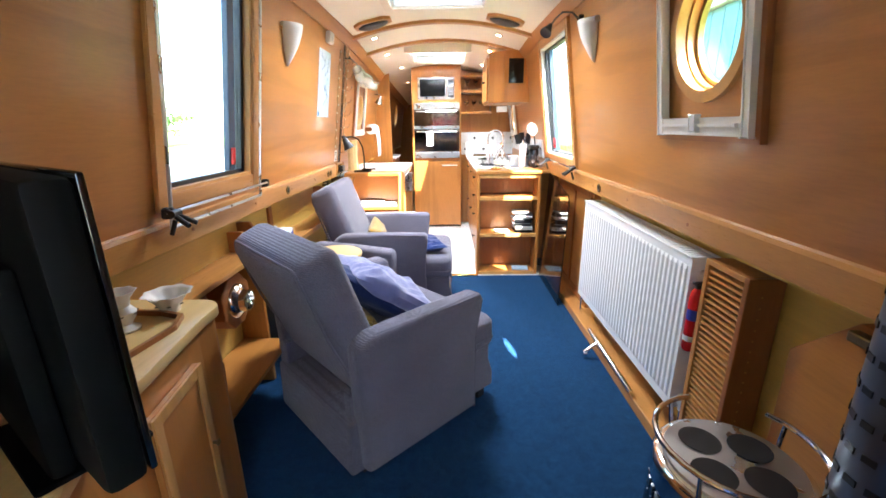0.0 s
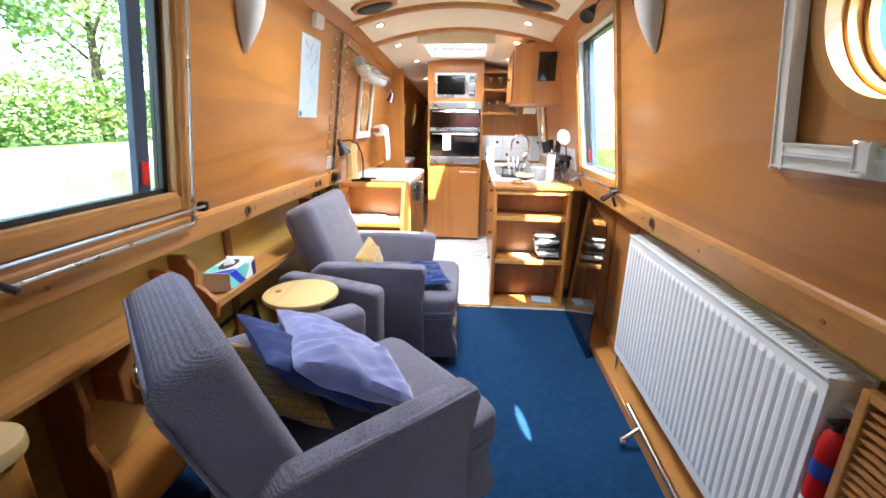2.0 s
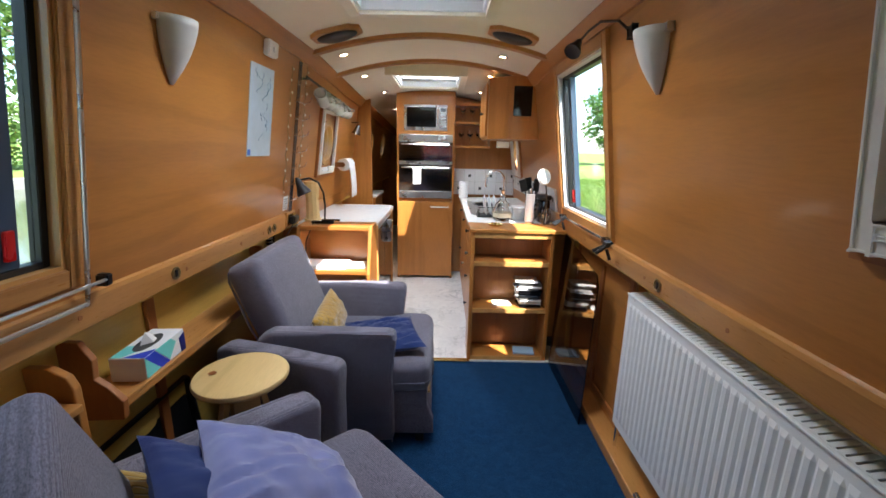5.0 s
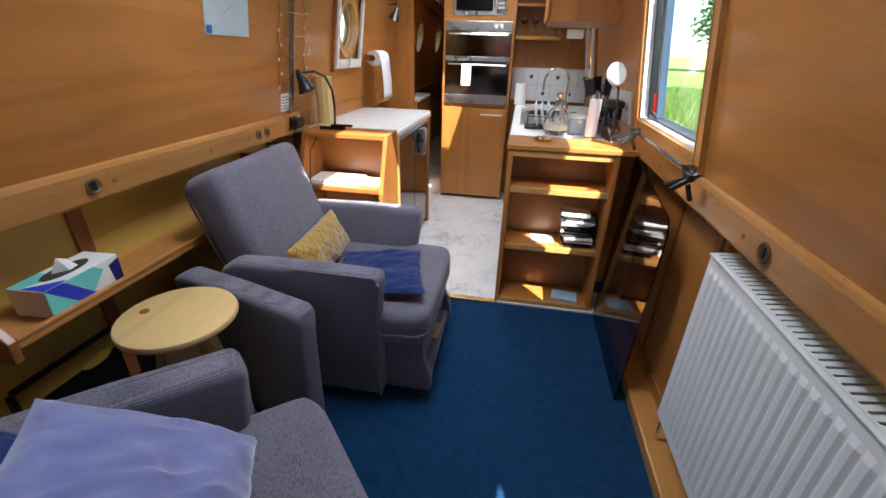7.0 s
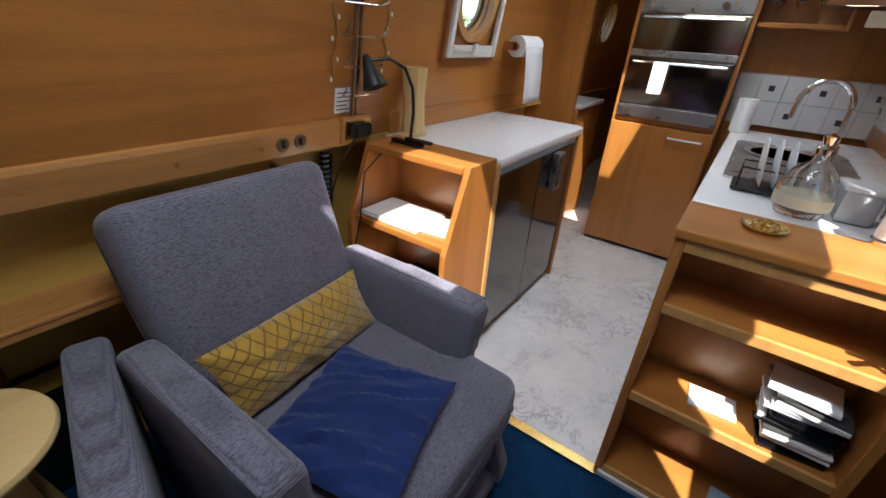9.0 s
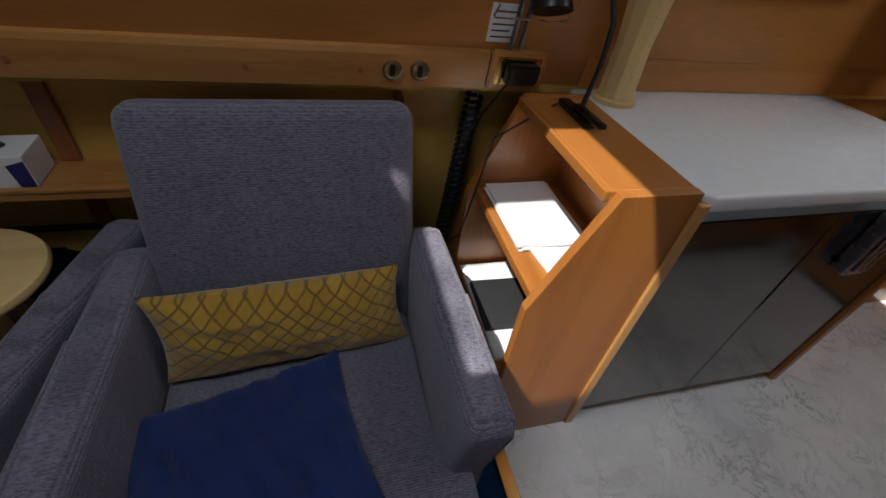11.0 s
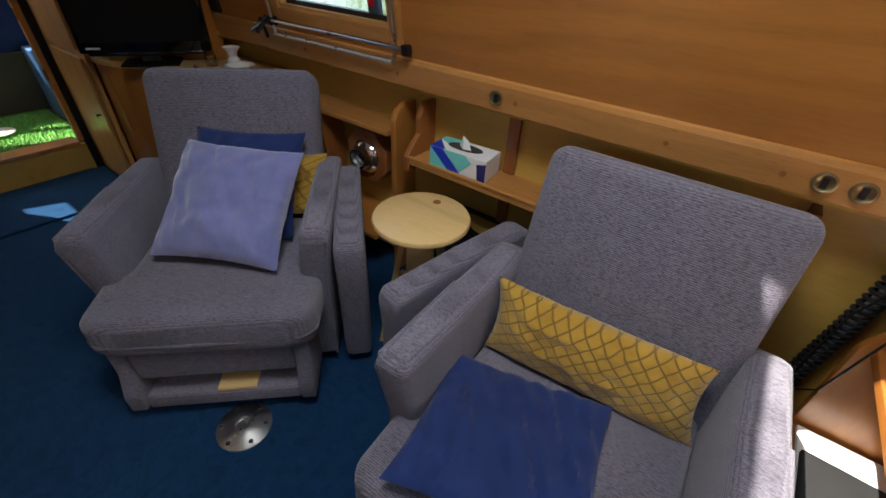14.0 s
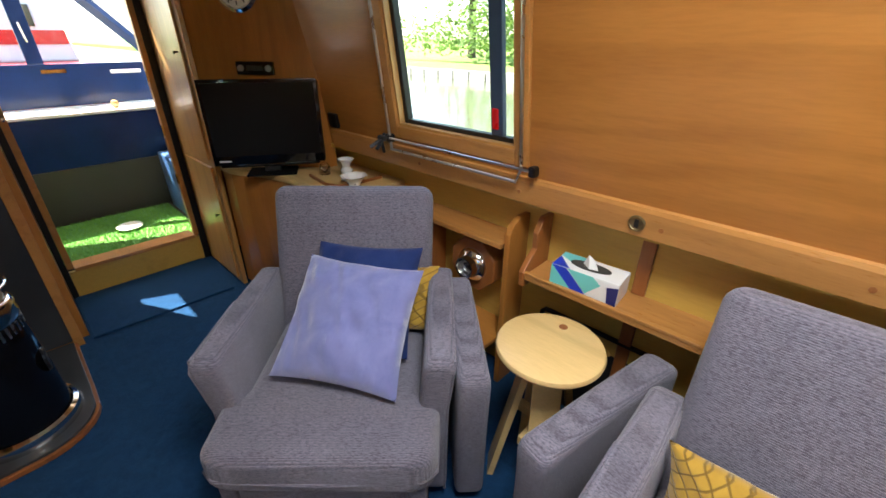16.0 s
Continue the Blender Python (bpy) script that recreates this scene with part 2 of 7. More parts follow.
# ---- mesh helpers ----
def thing(name, m, label, category, group="", kind=""):
    """An Empty at the base of a thing; its parts hang under it."""
    o = new(name)
    o.empty_display_size = 0.05
    o.matrix_world = m if isinstance(m, Matrix) else Matrix.Translation(m)
    bpy.context.view_layer.update()
    return tagged(o, label, category, group, kind)


def part(name, bm, material, parent=None, label="", local=False, smooth=False):
    """One mesh object; bm is in world metres, or in the parent's own when local."""
    if parent is not None and not local:
        root = parent
        while root.parent is not None:
            root = root.parent
        bm.transform(root.matrix_world.inverted())
    me = bpy.data.meshes.new(name)
    bmesh.ops.recalc_face_normals(bm, faces=bm.faces)
    if smooth:
        for f in bm.faces:
            f.smooth = True
        for e in bm.edges:
            if len(e.link_faces) == 2 and e.calc_face_angle(0) > 0.7:
                e.smooth = False
    bm.to_mesh(me)
    bm.free()
    me.materials.append(material)
    o = new(name, me)
    if parent is not None:
        o.parent = parent
    if label:
        o["label"] = label
    return o


def solo(name, bm, material, label, category, group="", kind="", smooth=False):
    """A thing that is one plain mesh, its origin at its base."""
    xs = [v.co for v in bm.verts]
    base = Vector((sum(v.x for v in xs) / len(xs), sum(v.y for v in xs) / len(xs), min(v.z for v in xs)))
    bm.transform(Matrix.Translation(-base))
    o = part(name, bm, material, smooth=smooth)
    o.location = base
    return tagged(o, label, category, group, kind)


def structure(name, bm, material, label="", smooth=False):
    o = part(name, bm, material, smooth=smooth)
    return tagged(o, label, "", "", "structure")


def B():
    return bmesh.new()


def box(x0, x1, y0, y1, z0, z1, bevel=0.0, bm=None, seg=2):
    own = B()
    r = bmesh.ops.create_cube(own, size=1.0)
    bmesh.ops.transform(own, verts=r["verts"], matrix=Matrix.Translation(((x0 + x1) / 2, (y0 + y1) / 2, (z0 + z1) / 2)) @ Matrix.Diagonal((abs(x1 - x0), abs(y1 - y0), abs(z1 - z0), 1)))
    if bevel:
        bmesh.ops.bevel(own, geom=own.edges[:], offset=bevel, segments=seg, affect="EDGES", profile=0.5)
    return join(bm, own)


def join(bm, own):
    if bm is None:
        return own
    me = bpy.data.meshes.new("tmp")
    own.to_mesh(me)
    own.free()
    bm.from_mesh(me)
    bpy.data.meshes.remove(me)
    return bm


def moved(bm, m):
    bm.transform(m)
    return bm


def prism(pts, axis, a0, a1, bevel=0.0, bm=None, seg=2):
    """A closed outline pushed along an axis. Outline in (y,z) for x, (x,z) for y, (x,y) for z."""
    own = B()

    def at(p, a):
        return {"x": (a, p[0], p[1]), "y": (p[0], a, p[1]), "z": (p[0], p[1], a)}[axis]

    lo = [own.verts.new(at(p, a0)) for p in pts]
    hi = [own.verts.new(at(p, a1)) for p in pts]
    own.faces.new(lo)
    own.faces.new(hi)
    n = len(pts)
    for i in range(n):
        own.faces.new((lo[i], lo[(i + 1) % n], hi[(i + 1) % n], hi[i]))
    bmesh.ops.recalc_face_normals(own, faces=own.faces)
    if bevel:
        bmesh.ops.bevel(own, geom=own.edges[:], offset=bevel, segments=seg, affect="EDGES", profile=0.5)
    return join(bm, own)


def tube(points, r, sides=10, bm=None, closed=False, taper=None):
    """A round bar along points."""
    own = B()
    pts = [Vector(p) for p in points]
    rings = []
    up = Vector((0, 0, 1))
    n = len(pts)
    for i, p in enumerate(pts):
        a, c = pts[(i - 1) % n] if closed or i else p, pts[(i + 1) % n] if closed or i < n - 1 else p
        d = (c - a).normalized()
        if abs(d.dot(up)) > 0.95:
            up = Vector((1, 0, 0)) if abs(d.x) < 0.9 else Vector((0, 1, 0))
        s = d.cross(up).normalized()
        up = s.cross(d).normalized()
        rr = r if taper is None else taper[i]
        rings.append([own.verts.new(p + rr * (math.cos(k) * s + math.sin(k) * up)) for k in (2 * math.pi * j / sides for j in range(sides))])
    for i in range(n if closed else n - 1):
        a, c = rings[i], rings[(i + 1) % n]
        for j in range(sides):
            own.faces.new((a[j], a[(j + 1) % sides], c[(j + 1) % sides], c[j]))
    if not closed:
        own.faces.new(rings[0][::-1])
        own.faces.new(rings[-1])
    return join(bm, own)


def lathe(profile, centre=(0, 0, 0), sides=32, bm=None, axis="z"):
    """(radius, height) pairs turned round an axis; open ends are capped where the radius is not 0."""
    own = B()
    rings = []
    for r, h in profile:
        if r < 1e-6:
            rings.append([own.verts.new((0, 0, h))])
        else:
            rings.append([own.verts.new((r * math.cos(k), r * math.sin(k), h)) for k in (2 * math.pi * j / sides for j in range(sides))])
    for a, c in zip(rings, rings[1:]):
        for j in range(sides):
            q = [a[j % len(a)], a[(j + 1) % len(a)], c[(j + 1) % len(c)], c[j % len(c)]]
            q = list(dict.fromkeys(q))
            if len(q) > 2:
                own.faces.new(q)
    if len(rings[0]) > 1:
        own.faces.new(rings[0][::-1])
    if len(rings[-1]) > 1:
        own.faces.new(rings[-1])
    turn = {"z": Matrix(), "x": Matrix.Rotation(radians(90), 4, "Y"), "y": Matrix.Rotation(radians(-90), 4, "X")}[axis]
    own.transform(Matrix.Translation(centre) @ turn)
    return join(bm, own)


def arc(cx, cy, r, a0, a1, n):
    return [(cx + r * math.cos(radians(a0 + (a1 - a0) * i / n)), cy + r * math.sin(radians(a0 + (a1 - a0) * i / n))) for i in range(n + 1)]


def soft(bm, cuts=2):
    bmesh.ops.subdivide_edges(bm, edges=bm.edges[:], cuts=cuts, use_grid_fill=True)
    return bm


def WX(z):
    """Half width of the cabin between its leaning sides, at a height."""
    return 0.875 - 0.14 * (z - 0.95)


def CZ(x, y):
    """Height of the arched ceiling."""
    return 2.035 - 0.06 * max(0.0, y - 4.2) - 0.125 * (x / 0.74) ** 2


# ---- the cabin's shell ----
Y0, Y1 = 0.31, 9.0
structure("floor_1", box(-1.02, 1.02, Y0, 4.035, -0.04, 0), carpet, "deep blue cut pile carpet")
structure("floor_2", box(-1.02, 1.02, 4.045, Y1, -0.04, 0.004), vinyl, "pale grey marble patterned vinyl floor")
solo("threshold_strip", box(-0.33, 0.29, 4.02, 4.06, 0.004, 0.012, 0.003), brass, "thin brass threshold strip between carpet and vinyl", "threshold strip")
for side, nm in ((-1, "wall_port_lower"), (1, "wall_starboard_lower")):
    structure(nm, box(side * 1.0, side * 1.05, Y0, Y1, 0, 0.9), ash, "pale varnished ply lining below the gunwale")
    structure("trim", box(side * 0.874, side * 1.0, Y0, Y1, 0.868, 0.886), ash, "varnished ledge under the gunwale")


def cabin_side(name, side, holes, rounds, ya=Y0, yb=Y1):
    """A leaning wall with oblong openings (y0, y1, z0, z1) and round ones (y, z, r)."""
    z0, z1, t = 0.886, 1.95, 0.055
    own = B()

    def p(y, z, d):
        return own.verts.new((side * (WX(z) + d), y, z))

    cells = list(holes) + [(y - r - 0.02, y + r + 0.02, z - r - 0.02, z + r + 0.02) for y, z, r in rounds]
    ys = sorted({ya, yb, *(c[0] for c in cells), *(c[1] for c in cells)})
    zs = sorted({z0, z1, *(c[2] for c in cells), *(c[3] for c in cells)})
    for d in (0, t):
        for a, c in zip(ys, ys[1:]):
            for e, f in zip(zs, zs[1:]):
                my, mz = (a + c) / 2, (e + f) / 2
                if any(h[0] < my < h[1] and h[2] < mz < h[3] for h in cells):
                    continue
                own.faces.new((p(a, e, d), p(c, e, d), p(c, f, d), p(a, f, d)))
        for y, z, r in rounds:
            n, q = 40, r + 0.02
            inner, outer = [], []
            for j in range(n):
                k = 2 * math.pi * j / n
                cy, cz = math.cos(k), math.sin(k)
                s = q / max(abs(cy), abs(cz))
                inner.append(p(y + r * cy, z + r * cz, d))
                outer.append(p(y + s * cy, z + s * cz, d))
            for j in range(n):
                own.faces.new((inner[j], inner[(j + 1) % n], outer[(j + 1) % n], outer[j]))
    for a, c, e, f in holes:
        q = [(a, e), (c, e), (c, f), (a, f)]
        for i in range(4):
            u, w = q[i], q[(i + 1) % 4]
            own.faces.new((p(*u, 0), p(*w, 0), p(*w, t), p(*u, t)))
    for y, z, r in rounds:
        pts = arc(y, z, r, 0, 360, 40)
        for u, w in zip(pts, pts[1:]):
            own.faces.new((p(*u, 0), p(*w, 0), p(*w, t), p(*u, t)))
    bmesh.ops.remove_doubles(own, verts=own.verts, dist=1e-4)
    return structure(name, own, oak, "varnished oak veneered cabin side")


WIN_L = (1.935, 2.53, 1.055, 1.80)
WIN_R = (3.39, 4.12, 1.03, 1.80)
PORT_R = (1.985, 1.505, 0.172)
PORT_L = (4.80, 1.40, 0.145)
PORT_G = (5.72, 1.33, 0.13)
PORT_A = (6.75, 1.40, 0.145)
PORT_B = (7.75, 1.40, 0.145)
cabin_side("wall_port", -1, [WIN_L], [PORT_L, PORT_A, PORT_B])
cabin_side("wall_starboard", 1, [WIN_R], [PORT_R, PORT_G])

# rails along the gunwale, with a rounded upper edge
for side, ya, yb, nm in ((-1, 1.40, 4.015, "trim"), (1, 0.95, 4.6, "trim")):
    own = prism([(side * (WX(0.97) - 0.0), 0.972), (side * (WX(0.97) - 0.012), 0.968), (side * (WX(0.95) - 0.018), 0.955), (side * (WX(0.88) - 0.018), 0.878), (side * WX(0.875), 0.874)], "y", ya, yb)
    structure(nm, own, trim_oak, "pale oak rail along the gunwale")


def ceiling():
    own = B()
    xs = [-0.76 + 1.52 * i / 24 for i in range(25)]
    for h in (HATCH_1, HATCH_2):
        xs += [h[0], h[1]]
    xs = sorted(set(round(x, 4) for x in xs))
    ys = sorted({Y0, 4.2, Y1, HATCH_1[2], HATCH_1[3], HATCH_2[2], HATCH_2[3]})
    v = {}

    def p(x, y, d):
        k = (x, y, d)
        if k not in v:
            v[k] = own.verts.new((x, y, CZ(x, y) + d))
        return v[k]

    for d in (0, 0.04):
        for a, c in zip(xs, xs[1:]):
            for e, f in zip(ys, ys[1:]):
                mx, my = (a + c) / 2, (e + f) / 2
                if any(h[0] < mx < h[1] and h[2] < my < h[3] for h in (HATCH_1, HATCH_2)):
                    continue
                own.faces.new((p(a, e, d), p(c, e, d), p(c, f, d), p(a, f, d)))
    return structure("ceiling", own, cream, "cream painted arched ceiling", True)


HATCH_1 = (-0.32, 0.28, 2.935, 3.70)
HATCH_2 = (-0.31, 0.21, 4.92, 5.56)
ceiling()
for side in (-1, 1):
    q = [(side * 0.755, 1.86), (side * 0.735, 1.86), (side * 0.685, 1.922), (side * 0.69, 1.935), (side * 0.76, 1.96)]
    own = prism(q, "y", Y0, 4.2)
    far = prism(q, "y", 4.2, Y1)
    for vv in far.verts:
        vv.co.z -= 0.06 * (vv.co.y - 4.2)
    structure("trim", join(own, far), oak, "oak cornice between cabin side and ceiling")


def beam(y, w=0.075):
    own = B()
    xs = [-0.72 + 1.44 * i / 24 for i in range(25)]
    rows = []
    for x in xs:
        z = CZ(x, y)
        rows.append([own.verts.new((x, yy, z + dz)) for yy, dz in ((y - w / 2, 0.002), (y - w / 2 + 0.008, -0.02), (y + w / 2 - 0.008, -0.02), (y + w / 2, 0.002))])
    for a, c in zip(rows, rows[1:]):
        for i in range(3):
            own.faces.new((a[i], a[i + 1], c[i + 1], c[i]))
    return structure("trim", own, trim_oak, "curved oak ceiling batten", True)


beam(4.22)
beam(5.0 - 0.22)


def roof_hatch(h, label):
    x0, x1, y0, y1 = h
    t = thing("roof_hatch", ((x0 + x1) / 2, (y0 + y1) / 2, CZ(0, (y0 + y1) / 2)), label, "skylight")
    for nm, b in (("side", (x0, x0 + 0.015, y0, y1)), ("side", (x1 - 0.015, x1, y0, y1)), ("side", (x0 + 0.015, x1 - 0.015, y0, y0 + 0.015)), ("side", (x0 + 0.015, x1 - 0.015, y1 - 0.015, y1))):
        part(nm, box(*b, CZ(0, y1) - 0.03, CZ(0, y0) + 0.11), white, t)
    zf = CZ(0.3, y1) - 0.012
    for b in ((x0 - 0.055, x0, y0 - 0.055, y1 + 0.055), (x1, x1 + 0.055, y0 - 0.055, y1 + 0.055), (x0, x1, y0 - 0.055, y0), (x0, x1, y1, y1 + 0.055)):
        part("frame", box(*b, zf - 0.014, zf + 0.085, 0.004), cream, t)
    for b in ((x0 + 0.0155, x0 + 0.06, y0 + 0.0155, y1 - 0.0155), (x1 - 0.06, x1 - 0.0155, y0 + 0.0155, y1 - 0.0155), (x0 + 0.06, x1 - 0.06, y0 + 0.0155, y0 + 0.06), (x0 + 0.06, x1 - 0.06, y1 - 0.06, y1 - 0.0155)):
        part("gasket", box(*b, zf + 0.112, zf + 0.126, 0.003), rubber, t)
    part("blind_cassette", box(x0 + 0.016, x1 - 0.016, y1 - 0.17, y1 - 0.016, zf + 0.045, zf + 0.068, 0.006), white, t)
    g = part("pane", box(x0 + 0.012, x1 - 0.012, y0 + 0.012, y1 - 0.012, zf + 0.128, zf + 0.134), glass_mat, t)
    g.visible_shadow = False
    return t


roof_hatch(HATCH_1, "white framed glazed roof hatch in the saloon ceiling")
roof_hatch(HATCH_2, "white framed glazed roof hatch over the galley")


def lean(side, y, z, d=0.0):
    return Vector((side * (WX(z) - d), y, z))


def wall_box(side, y0, y1, z0, z1, d0, d1, bevel=0.0, bm=None):
    """A box on a leaning cabin side, standing from d0 to d1 proud of it."""
    own = box(0, 1, y0, y1, z0, z1)
    for v in own.verts:
        d = d0 + (d1 - d0) * v.co.x
        v.co.x = side * (WX(v.co.z) - d)
    if bevel:
        bmesh.ops.bevel(own, geom=own.edges[:], offset=bevel, segments=2, affect="EDGES")
    return join(bm, own)


def side_window(name, side, w, label):
    """Oak lined opening, blue painted steel frame with a sliding sash, two panes."""
    y0, y1, z0, z1 = w
    t = thing(name, lean(side, (y0 + y1) / 2, z0), label, "window", kind="structure")
    f = 0.05
    for nm, b in (("casing", (y0 - f, y0, z0 - f, z1 + f)), ("casing", (y1, y1 + f, z0 - f, z1 + f)), ("casing", (y0, y1, z1, z1 + f)), ("sill", (y0, y1, z0 - f, z0))):
        part(nm, wall_box(side, *b, 0.0, 0.016, 0.003), trim_oak, t)
    for b in ((y0, y0 + 0.012, z0, z1), (y1 - 0.012, y1, z0, z1), (y0 + 0.012, y1 - 0.012, z0, z0 + 0.012), (y0 + 0.012, y1 - 0.012, z1 - 0.012, z1)):
        part("bead", wall_box(side, *b, -0.022, 0.006), white if side > 0 else edge_oak, t)
    for b in ((y0 + 0.002, y0 + 0.03, z0, z1), (y1 - 0.03, y1 - 0.002, z0, z1), (y0 + 0.03, y1 - 0.03, z0, z0 + 0.028), (y0 + 0.03, y1 - 0.03, z1 - 0.028, z1)):
        part("frame", wall_box(side, *b, -0.055, -0.023, 0.002), black, t, "black rubber seal and frame")
    ys = y1 - 0.13 if side < 0 else y1 - 0.15
    part("sash_post", wall_box(side, ys, ys + 0.05, z0 + 0.028, z1 - 0.028, -0.050, -0.026, 0.002), blue_steel, t, "blue painted sliding sash post")
    part("latch", wall_box(side, ys + 0.012, ys + 0.034, z0 + 0.05, z0 + 0.12, -0.028, -0.016, 0.002), red, t, "small red latch")
    for a, c in ((y0 + 0.03, ys), (ys + 0.05, y1 - 0.03)):
        g = part("pane", wall_box(side, a, c, z0 + 0.028, z1 - 0.028, -0.042, -0.038), glass_mat, t)
        g.visible_shadow = False
    return t


side_window("window_1", -1, WIN_L, "oak cased cabin window with a blue sash, facing the canal")
side_window("window_2", 1, WIN_R, "oak cased cabin window with a blue sash, facing the grass bank")


def porthole(name, side, c, frame_half, fz, label, framed=True):
    y, z, r = c
    t = thing(name, lean(side, y, z - r), label, "porthole", kind="structure")
    turn = Matrix.Rotation(side * math.atan(-0.14), 4, "Y")

    def ring(r0, r1, d0, d1, n=40):
        own = B()
        rows = []
        for rr, d in ((r0, d0), (r1, d0), (r1, d1), (r0, d1)):
            rows.append([own.verts.new(lean(side, y + rr * math.cos(k), z + rr * math.sin(k), d)) for k in (2 * math.pi * j / n for j in range(n))])
        for i in range(4):
            a, b = rows[i], rows[(i + 1) % 4]
            for j in range(n):
                own.faces.new((a[j], a[(j + 1) % n], b[(j + 1) % n], b[j]))
        return own

    part("liner", ring(r - 0.012, r + 0.022, -0.020, 0.014), edge_oak, t, "turned pale oak liner", smooth=True)
    part("sleeve", ring(r - 0.020, r - 0.002, -0.060, -0.021), edge_oak, t, "deep oak sleeve behind the liner", smooth=True)
    part("rim", ring(r - 0.034, r - 0.0205, -0.064, -0.046), old_brass, t, "dark metal rim", smooth=True)
    own = lathe([(r - 0.03, 0), (r - 0.03, 0.004)], sides=40, axis="x")
    own.transform(Matrix.Translation(lean(side, y, z, -0.056)) @ turn)
    g = part("pane", own, glass_mat, t)
    g.visible_shadow = False
    if framed:
        a, za, zb = frame_half, fz[0], fz[1]
        w = 0.032
        for nm, b in (("frame", (y - a, y - a + w, za, zb)), ("frame", (y + a - w, y + a, za, zb)), ("frame", (y - a + w, y + a - w, zb - w, zb)), ("frame", (y - a + w, y + a - w, za, za + 0.052))):
            part(nm, wall_box(side, *b, 0.014, 0.034, 0.004), offwhite, t, "white blind frame")
        part("slide_bar", wall_box(side, y - a + 0.045, y + a - 0.045, za + 0.026, za + 0.034, 0.034, 0.042, 0.002), white, t)
        part("catch", wall_box(side, y - 0.018, y + 0.014, za + 0.012, za + 0.060, 0.034, 0.048, 0.003), white, t)
        part("backing", wall_box(side, y - a - 0.018, y + a + 0.018, za - 0.018, za + 0.0, 0.0, 0.02), teak, t)
        part("backing", wall_box(side, y - a - 0.018, y - a, za, zb + 0.018, 0.0, 0.02), teak, t)
        part("backing", wall_box(side, y + a, y + a + 0.018, za, zb + 0.018, 0.0, 0.02), teak, t)
    return t


porthole("window_3", 1, PORT_R, 0.238, (1.215, 1.775), "round porthole behind a white framed roller blind")
porthole("window_4", -1, PORT_L, 0.205, (1.17, 1.64), "round porthole in a white blind frame beside the galley worktop")
porthole("window_5", 1, PORT_G, 0.19, (1.13, 1.55), "round porthole in a white blind frame above the sink")
porthole("window_6", -1, PORT_A, 0.2, (1.17, 1.63), "round porthole in the passage", False)
porthole("window_7", -1, PORT_B, 0.2, (1.17, 1.63), "round porthole further down the passage", False)
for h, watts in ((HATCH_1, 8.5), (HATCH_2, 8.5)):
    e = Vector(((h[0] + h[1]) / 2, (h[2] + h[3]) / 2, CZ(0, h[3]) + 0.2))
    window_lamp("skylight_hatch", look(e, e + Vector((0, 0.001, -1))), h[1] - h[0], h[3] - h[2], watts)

# passage end, tall cabinet's far side and the front bulkhead
structure("wall_aft", box(-1.0, 1.0, Y1, Y1 + 0.05, 0, 2.0), oak_z, "oak bulkhead at the end of the passage")
structure("wall_passage", box(-0.36, -0.32, 6.47, Y1, 0, 1.98), oak_z, "oak panelled passage wall")
structure("wall_galley_aft", box(0.205, 0.98, 6.12, 6.16, 0, 1.98), oak_z, "oak bulkhead behind the galley")


